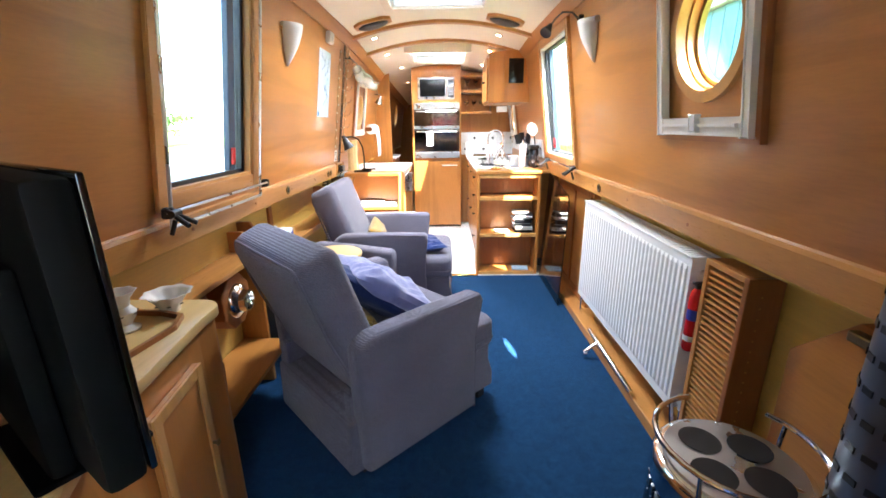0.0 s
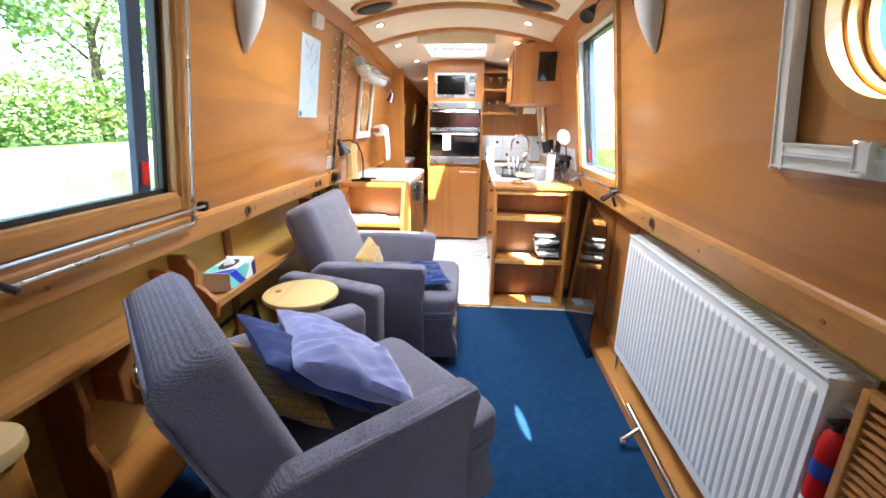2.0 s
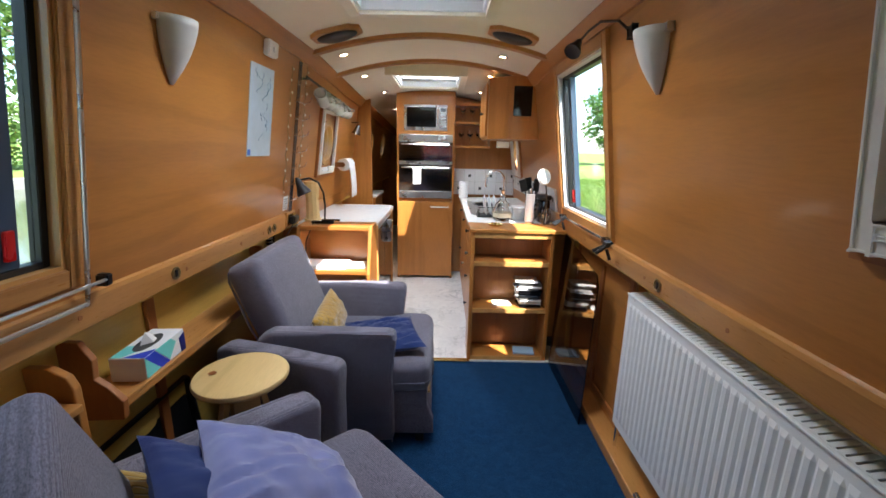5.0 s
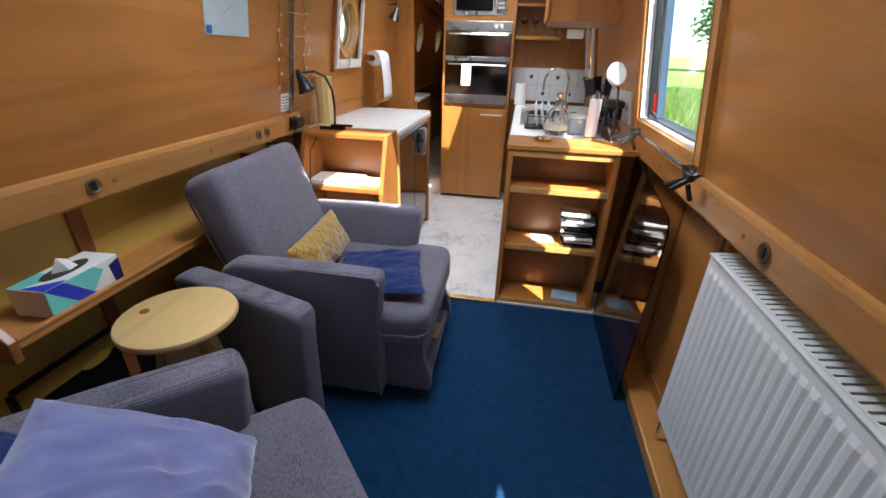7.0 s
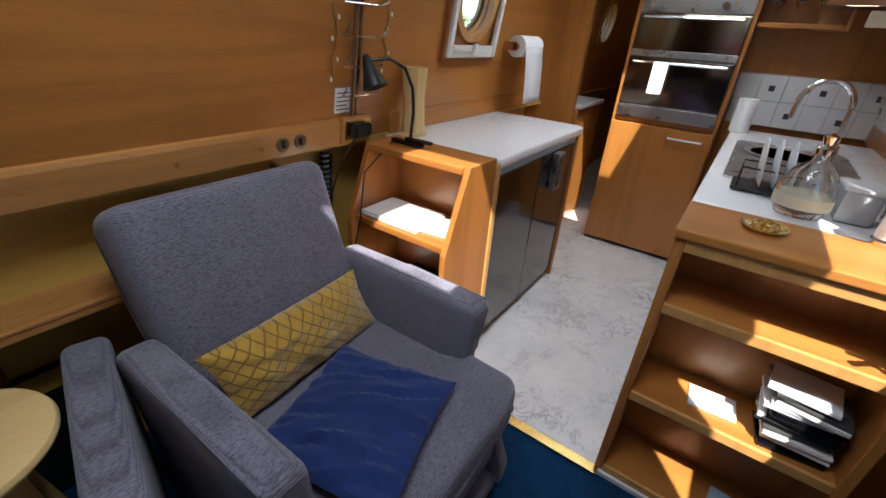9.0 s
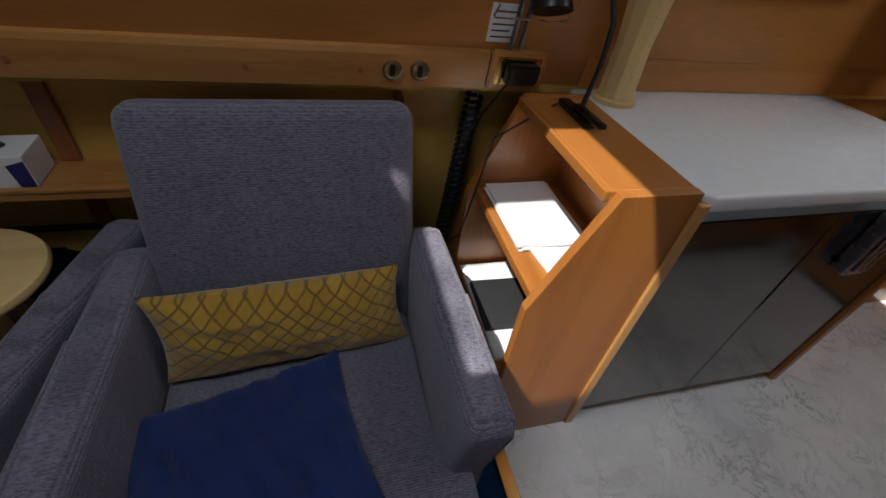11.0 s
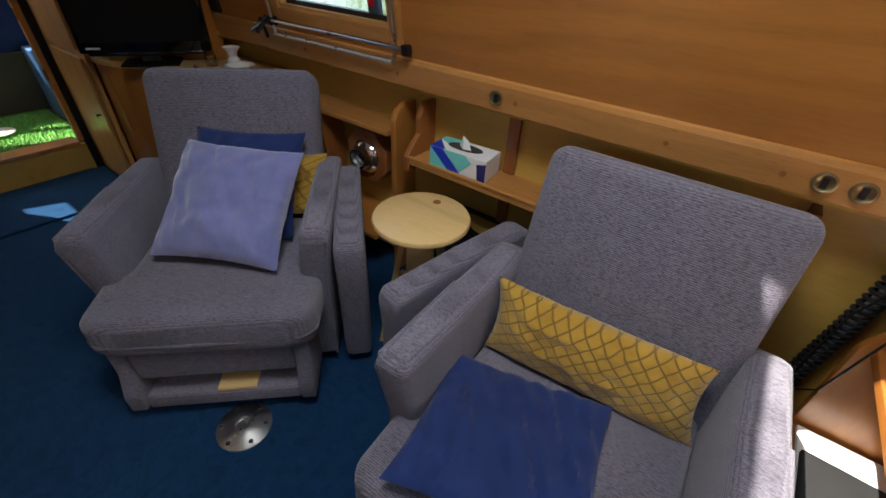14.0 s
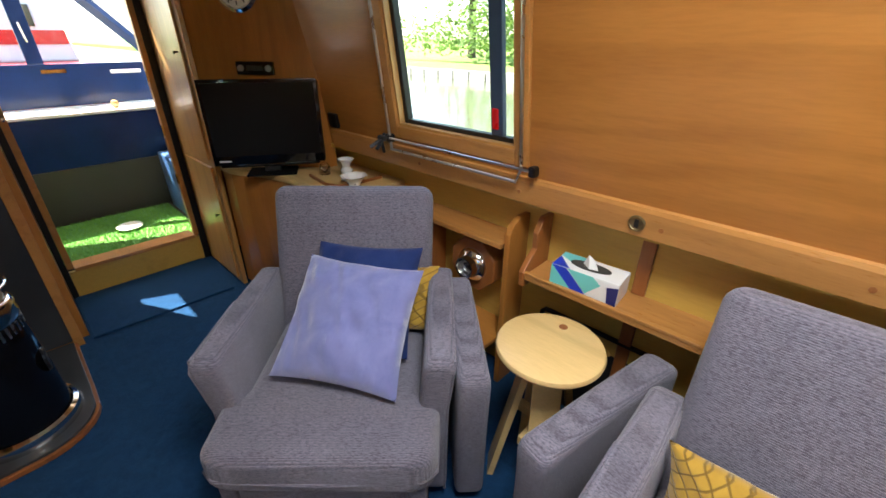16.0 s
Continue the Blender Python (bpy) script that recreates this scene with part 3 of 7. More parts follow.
# ---- saloon: chairs and cushions ----
def armchair(m, label, outer_back, outer_front):
    """Recliner facing +x of its own; a second, boxed arm stands beside it, its outer face from outer_back to outer_front."""
    t = thing("armchair", m, label, "armchair", "reclining armchairs in the saloon")
    own = prism([(0.0, 0.05), (0.765, 0.05), (0.765, 0.12), (0.735, 0.20), (0.735, 0.30), (0.0, 0.36)], "y", -0.285, -0.235, 0.008)
    part("base_side", own, tweed, t, local=True, smooth=True)
    own = prism([(0.0, 0.05), (0.765, 0.05), (0.765, 0.12), (0.735, 0.20), (0.735, 0.30), (0.0, 0.36)], "y", 0.235, 0.285, 0.008)
    part("base_side", own, tweed, t, local=True, smooth=True)
    part("front_board", box(0.64, 0.735, -0.235, 0.235, 0.165, 0.295, 0.015), tweed, t, local=True, smooth=True)
    part("foot_board", box(0.58, 0.755, -0.235, 0.235, 0.045, 0.10, 0.01), tweed, t, local=True, smooth=True)
    part("slide_rail", box(0.60, 0.748, -0.02, 0.10, 0.100, 0.112, 0.003), pine, t, "pale wooden slide rail", local=True)
    own = prism([(-0.025, 0.04), (0.10, 0.04), (0.10, 0.27), (-0.02, 0.255)], "y", -0.30, 0.30, 0.014)
    part("back_skirt", own, tweed, t, local=True, smooth=True)
    # seat with a wider front
    own = prism([(0.10, -0.265), (0.52, -0.265), (0.55, -0.325), (0.735, -0.315), (0.755, -0.25), (0.76, 0.25), (0.735, 0.315), (0.55, 0.325), (0.52, 0.265), (0.10, 0.265)], "z", 0.285, 0.425, 0.035, seg=4)
    for v in own.verts:
        if v.co.z > 0.40:
            v.co.z += 0.012 * math.cos(v.co.y * 4.5) * math.sin(min(1, v.co.x / 0.75) * 3.0)
    part("seat", own, tweed_flat, t, local=True, smooth=True)
    part("seat_piping", tube([(0.10, -0.264, 0.335), (0.52, -0.264, 0.335), (0.56, -0.32, 0.335), (0.72, -0.314, 0.335), (0.748, -0.28, 0.335), (0.758, 0, 0.335), (0.748, 0.28, 0.335), (0.72, 0.314, 0.335), (0.56, 0.32, 0.335), (0.52, 0.264, 0.335), (0.10, 0.264, 0.335)], 0.006, 6), tweed, t, local=True, smooth=True)
    # leaning back with a padded head
    def reclined(bm):
        for v in bm.verts:
            k = (v.co.z + 0.02) / 0.57
            v.co.x += 0.03 * k * k + (0.018 * math.sin(k * 3.0) if v.co.x > 0 else -0.016 * math.sin(max(0, k) ** 2 * 3.0))
            v.co.y *= 1.0 + 0.03 * k
        bm.transform(Matrix.Translation((0.115, 0, 0.36)) @ Matrix.Rotation(radians(-23), 4, "Y"))
        return bm

    backrest = part("backrest", reclined(box(-0.075, 0.075, -0.286, 0.286, -0.02, 0.55, 0.045, seg=4)), tweed, t, local=True, smooth=True)
    x = -0.064
    edge = [(x, -0.277, 0.02), (x, -0.277, 0.28), (x, -0.277, 0.495), (x, -0.263, 0.524), (x, -0.24, 0.541), (x, 0.0, 0.541), (x, 0.24, 0.541), (x, 0.263, 0.524), (x, 0.277, 0.495), (x, 0.277, 0.28), (x, 0.277, 0.02)]
    part("back_piping", reclined(tube(edge, 0.005, 6)), tweed, backrest, local=True, smooth=True)
    for s in (-1, 1):
        # arms lean outwards and end in a curved front
        pr = [(0.02, 0.05), (0.585, 0.05), (0.58, 0.40), (0.60, 0.575), (0.585, 0.60), (0.30, 0.605), (0.06, 0.60), (0.0, 0.56)]
        own = prism(pr, "y", s * 0.255, s * 0.345, 0.022, seg=3)
        for v in own.verts:
            v.co.y += s * 0.10 * max(0, v.co.z - 0.35)
        arm = part("arm", own, tweed, t, local=True, smooth=True)
        pts = [(px - 0.008, s * (0.338 + 0.10 * max(0, pz - 0.35)), pz - (0.008 if pz > 0.5 else 0.0)) for px, pz in pr[1:-2]]
        part("piping", tube(pts, 0.005, 6), tweed, arm, local=True, smooth=True)
    # boxed arm standing apart, from its back end to its front end
    (xa, ya), (xb, yb) = outer_back, outer_front
    side, length = (1 if ya > 0 else -1), math.hypot(xb - xa, yb - ya)
    own = prism([(0.0, 0.04), (length - 0.012, 0.04), (length - 0.008, 0.40), (length, 0.51), (length - 0.015, 0.545), (length / 2, 0.562), (0.05, 0.568), (0.0, 0.545)], "y", 0.0, -side * 0.095, 0.022, seg=3)
    own.transform(Matrix.Translation((xa, ya, 0)) @ Matrix.Rotation(math.atan2(yb - ya, xb - xa), 4, "Z"))
    part("outer_arm", own, tweed, t, "boxed outer armrest in the same tweed", local=True, smooth=True)
    for x in (0.06, 0.70):
        for y in (-0.25, 0.25):
            part("glide", box(x - 0.02, x + 0.02, y - 0.02, y + 0.02, 0.0, 0.052), rubber, t, "black glide", local=True)
    return t


armchair(pose(-0.507, 2.067, 0, 0, 0, 44), "grey tweed reclining armchair turned into the saloon", (0.035, 0.435), (0.605, 0.468))
armchair(pose(-0.70, 3.513, 0, 0, 0, 1), "grey tweed reclining armchair facing across the saloon", (-0.145, -0.423), (0.395, -0.555))


def cushion(name, bl, br, tl, thick, material, label, seed, n=36, kind="scatter cushion", sag=0.0, crease=0.22):
    """A stuffed square with pinched corners and creases, spanned by three corners."""
    bl, br, tl = Vector(bl), Vector(br), Vector(tl)
    u, w = br - bl, tl - bl
    nn = u.cross(w).normalized()
    own = B()
    grid = {}
    for sgn in (1, -1):
        for i in range(n + 1):
            for j in range(n + 1):
                a, c = i / n, j / n
                edge = min(a, c, 1 - a, 1 - c)
                if sgn < 0 and edge < 1e-6:
                    grid[i, j, -1] = grid[i, j, 1]
                    continue
                x, y = 2 * a - 1, 2 * c - 1
                pull = 0.035
                aa = a - pull * x * (1 - y * y)
                cc = c - pull * y * (1 - x * x)
                h = (max(0, (1 - x * x) * (1 - y * y))) ** 0.42
                cr = noise.noise(Vector((a * 3.5 + seed, c * 3.5, sgn * 2.0))) * 0.30 + noise.noise(Vector((a * 9 + seed, c * 7, sgn * 5.0))) * 0.16 + crease * noise.noise(Vector((a * 16 + 5 * c + seed, c * 3.5, sgn * 3.0))) * (1.4 - h)
                d = thick * 0.5 * h * (1 + cr) * sgn - sag * (1 - x * x) * (1 - y * y)
                grid[i, j, sgn] = own.verts.new(bl + u * aa + w * cc + nn * d)
    for sgn in (1, -1):
        for i in range(n):
            for j in range(n):
                own.faces.new((grid[i, j, sgn], grid[i + 1, j, sgn], grid[i + 1, j + 1, sgn], grid[i, j + 1, sgn]))
    t = solo(name, own, material, label, kind, smooth=True)
    return t


def quilted(name, a, c, line):
    """Velour with stitched diamonds."""
    m, nt, b = mat(name, 0.9, spec=0.2)
    b.inputs["Sheen Weight"].default_value = 0.5
    lines = None
    for ang in (52, -50):
        wv = nt.nodes.new("ShaderNodeTexWave")
        wv.inputs["Scale"].default_value = 13.0
        wv.inputs["Distortion"].default_value = 0.06
        wv.inputs["Detail Scale"].default_value = 6.0
        wv.bands_direction = "Y"
        nt.links.new(coords(nt, (1, 1, 1), (ang, 0, 0)), wv.inputs["Vector"])
        r = ramp(nt, wv.outputs["Fac"], [(0.0, (0.1, 0.1, 0.1)), (0.03, (0.35, 0.35, 0.35)), (0.09, (1, 1, 1))])
        lines = r if lines is None else mix(nt, lines, r, 1.0, "MULTIPLY")
    big = noise_tex(nt, coords(nt), 16.0, 4.0)
    nt.links.new(mix(nt, line, ramp(nt, big, [(0.3, a), (0.7, c)]), lines), b.inputs["Base Color"])
    bump(nt, b, lines, 0.5, 0.006)
    return m


quilt = quilted("quilted mustard", (0.33, 0.18, 0.020), (0.46, 0.275, 0.040), (0.17, 0.095, 0.014))
cushion("cushion", (-0.012, 2.27, 0.468), (-0.222, 2.615, 0.452), (-0.302, 2.09, 0.712), 0.15, mauve, "square lilac velvet cushion propped on the armchair", 3, crease=0.3)
cushion("cushion", (-0.12, 2.23, 0.47), (-0.36, 2.51, 0.455), (-0.355, 2.065, 0.735), 0.11, navy, "navy cotton cushion tucked behind a lilac one", 8)
cushion("cushion", (-0.24, 2.175, 0.455), (-0.53, 2.465, 0.455), (-0.38, 2.065, 0.62), 0.10, quilt, "mustard quilted cushion low against the chair back", 5)
cushion("cushion", (-0.40, 3.262, 0.435), (-0.455, 3.775, 0.415), (-0.475, 3.238, 0.615), 0.11, quilt, "long mustard quilted cushion against the chair back", 12)
cushion("cushion", (0.035, 3.295, 0.475), (-0.07, 3.675, 0.465), (-0.315, 3.22, 0.46), 0.07, navy, "flat navy cotton cushion lying on the seat", 17, crease=1.1)


def folding_stool():
    cx, cy, z = -0.615, 2.867, 0.577
    t = thing("stool", (cx, cy, 0), "round topped pale pine stool with plank legs beside the armchair", "stool")
    hx, hy = -0.098, -0.012
    top = lathe([(0.0, z - 0.028), (0.15, z - 0.028), (0.16, z - 0.020), (0.162, z - 0.012), (0.158, z - 0.003), (0.150, z), (0.0, z)], (cx, cy, 0), 48)
    part("top", top, pine, t, smooth=True)
    part("finger_hole", lathe([(0.0, z + 0.0005), (0.013, z + 0.0005), (0.014, z + 0.002), (0.0, z + 0.0021)], (cx + hx, cy + hy, 0), 16), teak, t, "dark finger hole")
    for k in (35, 125, 215, 305):
        a = radians(k)
        d = Vector((math.cos(a), math.sin(a), 0))
        s = Vector((-d.y, d.x, 0))
        own = B()
        vs = []
        for r, zz in ((0.05, z - 0.028), (0.145, 0.0)):
            for q, w in ((-0.042, -0.010), (0.042, -0.010), (0.042, 0.010), (-0.042, 0.010)):
                vs.append(own.verts.new(Vector((cx, cy, zz)) + d * (r + w) + s * q))
        for f in ((0, 1, 2, 3), (4, 5, 6, 7), (0, 1, 5, 4), (1, 2, 6, 5), (2, 3, 7, 6), (3, 0, 4, 7)):
            own.faces.new([vs[i] for i in f])
        part("leg", own, pine, t)
    part("stretcher", box(cx - 0.10, cx + 0.10, cy - 0.014, cy + 0.014, 0.22, 0.255, 0.003), pine, t)
    part("stretcher", box(cx - 0.014, cx + 0.014, cy - 0.10, cy + 0.10, 0.256, 0.29, 0.003), pine, t)
    return t


folding_stool()
t = thing("table_base_plate", (0.042, 2.675, 0), "round aluminium table leg socket screwed to the carpet", "floor plate")
part("plate", lathe([(0.0, 0.0), (0.085, 0.0), (0.085, 0.004), (0.045, 0.014), (0.028, 0.02), (0.024, 0.02), (0.022, 0.012), (0.0, 0.012)], (0.042, 2.675, 0.001), 40), steel, t, smooth=True)
for k in range(6):
    a = radians(60 * k + 15)
    part("screw", lathe([(0.0, 0.012), (0.008, 0.012), (0.007, 0.0155), (0.0, 0.016)], (0.042 + 0.068 * math.cos(a), 2.675 + 0.068 * math.sin(a), -0.004), 12), chrome, t, smooth=True)

# port side shelves below the gunwale
t = thing("wall_shelf", (-0.92, 3.0, 0.60), "narrow oak wall shelf below the gunwale with shaped end bracket", "shelf")
part("shelf", box(-0.998, -0.835, 2.622, 3.80, 0.600, 0.622, 0.004), trim_oak, t)
part("lip", box(-0.848, -0.832, 2.622, 3.80, 0.622, 0.634, 0.003), trim_oak, t)
own = prism([(-0.998, 0.56), (-0.835, 0.57), (-0.830, 0.63), (-0.87, 0.675), (-0.905, 0.70), (-0.90, 0.76), (-0.935, 0.815), (-0.998, 0.815)], "y", 2.60, 2.622, 0.003)
part("bracket", own, teak, t)
own = prism([(-0.998, 0.54), (-0.85, 0.56), (-0.835, 0.63), (-0.87, 0.70), (-0.90, 0.78), (-0.935, 0.82), (-0.998, 0.82)], "y", 3.80, 3.822, 0.003)
part("bracket", own, teak, t)
t = thing("shelf_post", (-0.92, 2.51, 0), "upright oak shelf end with a rounded top", "shelf end")
part("panel", prism([(-0.998, 0.0), (-0.87, 0.0), (-0.87, 0.73), (-0.885, 0.765), (-0.93, 0.79), (-0.998, 0.79)], "y", 2.50, 2.525, 0.004), oak_z, t)
y = 2.97
solo("batten", box(-0.998, -0.982, y - 0.022, y + 0.022, 0.02, 0.598, 0.003), teak, "reddish oak batten on the ply lining", "batten", "battens on the lining")
solo("batten", box(-0.998, -0.982, y - 0.022, y + 0.022, 0.624, 0.867, 0.003), teak, "reddish oak batten on the ply lining", "batten", "battens on the lining")
t = thing("wall_shelf", (-0.92, 2.1, 0.66), "oak shelf between the cabinet and the shelf end", "shelf")
part("shelf", box(-0.998, -0.85, 1.815, 2.498, 0.672, 0.694, 0.004), trim_oak, t)
part("lower_shelf", box(-0.998, -0.76, 1.815, 2.498, 0.225, 0.245, 0.004), oak, t)
part("shaped_end", prism([(-0.998, 0.245), (-0.86, 0.245), (-0.855, 0.36), (-0.89, 0.44), (-0.87, 0.56), (-0.88, 0.67), (-0.998, 0.67)], "y", 2.06, 2.08, 0.003), teak, t)
# octagonal mount with a chrome vent
t = thing("wall_vent", (-0.94, 2.31, 0.40), "round chrome vent on an octagonal oak mount", "vent")
part("mount", prism([(2.325 + 0.125 * math.cos(radians(22.5 + 45 * i)), 0.525 + 0.125 * math.sin(radians(22.5 + 45 * i))) for i in range(8)], "x", -0.998, -0.90, 0.006), teak, t)
part("flange", lathe([(0.030, 0.0), (0.078, 0.0), (0.074, 0.014), (0.052, 0.03), (0.046, 0.055), (0.040, 0.055), (0.034, 0.02)], (-0.90, 2.325, 0.525), 32, axis="x"), chrome, t, smooth=True)
part("core", lathe([(0.0, 0.0), (0.032, 0.0), (0.028, 0.03), (0.0, 0.04)], (-0.90, 2.325, 0.525), 24, axis="x"), steel, t, smooth=True)


def tissue_box():
    t = thing("tissue_box", pose(-0.905, 2.83, 0.624, 0, 0, 4), "tissue box printed with teal, blue and white triangles", "tissue box")
    part("carton", box(-0.055, 0.055, -0.115, 0.115, 0, 0.082, 0.003), paper, t, local=True)
    x = 0.0558
    tri = [("teal", [(-0.114, 0.0), (-0.03, 0.0), (-0.114, 0.08)]), ("blue", [(-0.114, 0.081), (-0.03, 0.001), (0.02, 0.001), (-0.062, 0.081)]), ("teal", [(-0.058, 0.081), (0.012, 0.012), (0.058, 0.058), (0.03, 0.081)]), ("navy", [(0.085, 0.001), (0.114, 0.001), (0.114, 0.07), (0.078, 0.060)])]
    cols = {"teal": paint("teal print", (0.16, 0.62, 0.58), 0.4), "blue": paint("blue print", (0.012, 0.045, 0.50), 0.4), "navy": paint("navy print", (0.01, 0.015, 0.13), 0.4)}
    for c, pts in tri:
        part("printed_shape", prism(pts, "x", x, x + 0.0008), cols[c], t, local=True)
    for c, pts in (("teal", [(-0.05, -0.112), (-0.02, -0.112), (0.03, -0.02), (-0.05, -0.03)]), ("blue", [(0.055, -0.112), (-0.015, -0.112), (0.055, -0.05)])):
        part("printed_shape", prism(pts, "z", 0.0822, 0.083), cols[c], t, local=True)
    part("opening", prism([(0.03 * math.cos(a), 0.07 * math.sin(a)) for a in (2 * math.pi * i / 20 for i in range(20))], "z", 0.0824, 0.0836), dark_grey, t, local=True)
    own = B()
    pts = [(-0.01, -0.03, 0.083), (0.012, 0.03, 0.083), (0.018, 0.0, 0.083), (-0.012, 0.01, 0.083), (0.0, -0.012, 0.125), (0.004, 0.012, 0.112)]
    v = [own.verts.new(p) for p in pts]
    for f in ((0, 2, 4), (2, 1, 5, 4), (1, 3, 5), (3, 0, 4, 5)):
        own.faces.new([v[i] for i in f])
    part("tissue", own, paper, t, local=True)


tissue_box()
t = thing("serving_tray", pose(-0.96, 2.86, 0.0, 0, -7, 0), "black serving tray leaning on the lining behind the stool", "tray")
own = box(-0.012, 0.0, -0.22, 0.26, 0.0, 0.40, 0.004)
part("panel", own, black, t, local=True)
for b in ((-0.022, 0.03, -0.232, -0.22, 0.0, 0.40), (-0.022, 0.03, 0.26, 0.272, 0.0, 0.40), (-0.022, 0.03, -0.22, 0.26, 0.40, 0.412)):
    part("rim", box(*b, 0.003), black, t, local=True)
part("handle_slot", prism([(0.02 + 0.05 * math.cos(a) , 0.33 + 0.018 * math.sin(a)) for a in (2 * math.pi * i / 20 for i in range(20))], "x", 0.0005, 0.003), ash, t, "oval hand hole", local=True)


# ---- starboard: radiator, rack, extinguisher ----
def radiator():
    y0, y1, z0, z1 = 2.005, 3.15, 0.205, 0.81
    t = thing("radiator", (0.91, 2.58, 0.0), "long white panel radiator with vertical flutes", "radiator")
    n = 34
    own = B()
    rows = []
    pts = []
    w = (y1 - y0 - 0.03) / n
    for i in range(n):
        a = y0 + 0.015 + i * w
        pts += [(a, 0.0), (a + 0.26 * w, 0.005), (a + 0.68 * w, 0.005), (a + 0.94 * w, 0.0)]
    pts = [(y0, 0.0)] + pts + [(y1, 0.0)]
    for y, d in pts:
        rows.append([own.verts.new((0.872, y, z0)), own.verts.new((0.872, y, z0 + 0.035)), own.verts.new((0.872 - d, y, z0 + 0.05)), own.verts.new((0.872 - d, y, z1 - 0.05)), own.verts.new((0.872, y, z1 - 0.035)), own.verts.new((0.872, y, z1 - 0.002))])
    for a, c in zip(rows, rows[1:]):
        for k in range(5):
            own.faces.new((a[k], a[k + 1], c[k + 1], c[k]))
    part("front_panel", own, white, t)
    part("rear_panel", box(0.955, 0.968, y0, y1, z0, z1 - 0.004, 0.003), white, t)
    for y in (y0, y1 - 0.004):
        part("end_panel", box(0.8725, 0.9545, y, y + 0.004, z0 + 0.004, z1 - 0.002), white, t)
    part("core", box(0.90, 0.93, y0 + 0.02, y1 - 0.02, z0 + 0.01, z1 - 0.04), dark_grey, t, "dark convector fins")
    for x in (0.872, 0.962):
        part("top_rail", box(x - 0.006, x + 0.006, y0, y1, z1 - 0.006, z1 + 0.001, 0.002), white, t)
    grille = part("grille", box(0.879, 0.885, y0, y1, z1 - 0.006, z1), white, t)
    m = 56
    for i in range(m):
        y = y0 + 0.006 + (y1 - y0 - 0.012) * i / (m - 1)
        own = B()
        vs = [own.verts.new(p) for p in ((0.885, y, z1 - 0.002), (0.955, y + 0.012, z1 - 0.002), (0.955, y + 0.026, z1 - 0.002), (0.885, y + 0.014, z1 - 0.002))]
        own.faces.new(vs)
        ext = bmesh.ops.extrude_face_region(own, geom=own.faces[:])
        for v in ext["geom"]:
            if isinstance(v, bmesh.types.BMVert):
                v.co.z -= 0.004
        part("grille_bar", own, white, grille)
    for y, nm in ((y0 - 0.02, "lockshield_valve"), (y1 + 0.03, "radiator_valve")):
        part(nm, lathe([(0.0, 0.0), (0.013, 0.0), (0.013, 0.02), (0.019, 0.024), (0.019, 0.06), (0.012, 0.066), (0.0, 0.066)], (0.91, y, z0 + 0.005), 16), white, t, smooth=True)
        part("pipe", tube([(0.91, y, 0.0), (0.91, y, z0 + 0.01)], 0.0075, 10), chrome, t, smooth=True)
        part("elbow", tube([(0.91, y, z0 + 0.02), (0.91, y + (0.05 if y < y0 else -0.05), z0 + 0.02)], 0.009, 10), chrome, t, smooth=True)
    part("bleed_valve", tube([(0.915, y0 + 0.001, z1 - 0.055), (0.915, y0 - 0.03, z1 - 0.055)], 0.010, 10), steel, t, smooth=True)
    return t


radiator()
structure("baseboard", box(0.865, 0.998, 1.60, 4.04, 0.0, 0.055, 0.006), trim_oak, "oak pipe boxing along the floor")
t = thing("telescopic_rod", (0.85, 2.7, 0.056), "chrome rod lying along the floor trim below the radiator", "rod")
part("rod", tube([(0.862, 2.28, 0.075), (0.862, 2.86, 0.09)], 0.011, 10), chrome, t, smooth=True)
part("hook", tube([(0.862, 2.72, 0.085), (0.80, 2.70, 0.05), (0.785, 2.70, 0.04)], 0.009, 10), chrome, t, smooth=True)
part("knob", lathe([(0.0, 0), (0.016, 0), (0.016, 0.02), (0.0, 0.02)], (0.778, 2.70, 0.028), 14, axis="x"), chrome, t, smooth=True)


def cd_rack():
    y0, y1, x0, x1, z0, z1 = 1.75, 1.955, 0.885, 0.994, 0.055, 0.825
    t = thing("cd_rack", (0.92, 1.82, 0.055), "tall oak rack with narrow empty slots, fixed beside the radiator", "rack")
    part("side", box(x0, x1, y0, y0 + 0.02, z0, z1, 0.003), teak, t)
    part("side", box(x0, x1, y1 - 0.02, y1, z0, z1, 0.003), trim_oak, t)
    part("top", box(x0, x1, y0 + 0.02, y1 - 0.02, z1 - 0.018, z1, 0.002), trim_oak, t)
    part("base", box(x0, x1, y0 + 0.02, y1 - 0.02, z0, z0 + 0.03, 0.002), trim_oak, t)
    part("back", box(x1 - 0.008, x1, y0 + 0.02, y1 - 0.02, z0 + 0.03, z1 - 0.018), teak, t)
    n = 36
    for i in range(1, n):
        z = z0 + 0.03 + (z1 - z0 - 0.048) * i / n
        part("slat", box(x0 + 0.006, x1 - 0.008, y0 + 0.02, y1 - 0.02, z - 0.0035, z + 0.0035), trim_oak, t)
    for z in [z0 + 0.05 + 0.035 * i for i in range(20)]:
        part("dowel", lathe([(0.0, 0), (0.003, 0), (0.003, 0.002), (0.0, 0.002)], (x0 + 0.045, y0 - 0.0018, z), 8, axis="y"), edge_oak, t)


cd_rack()


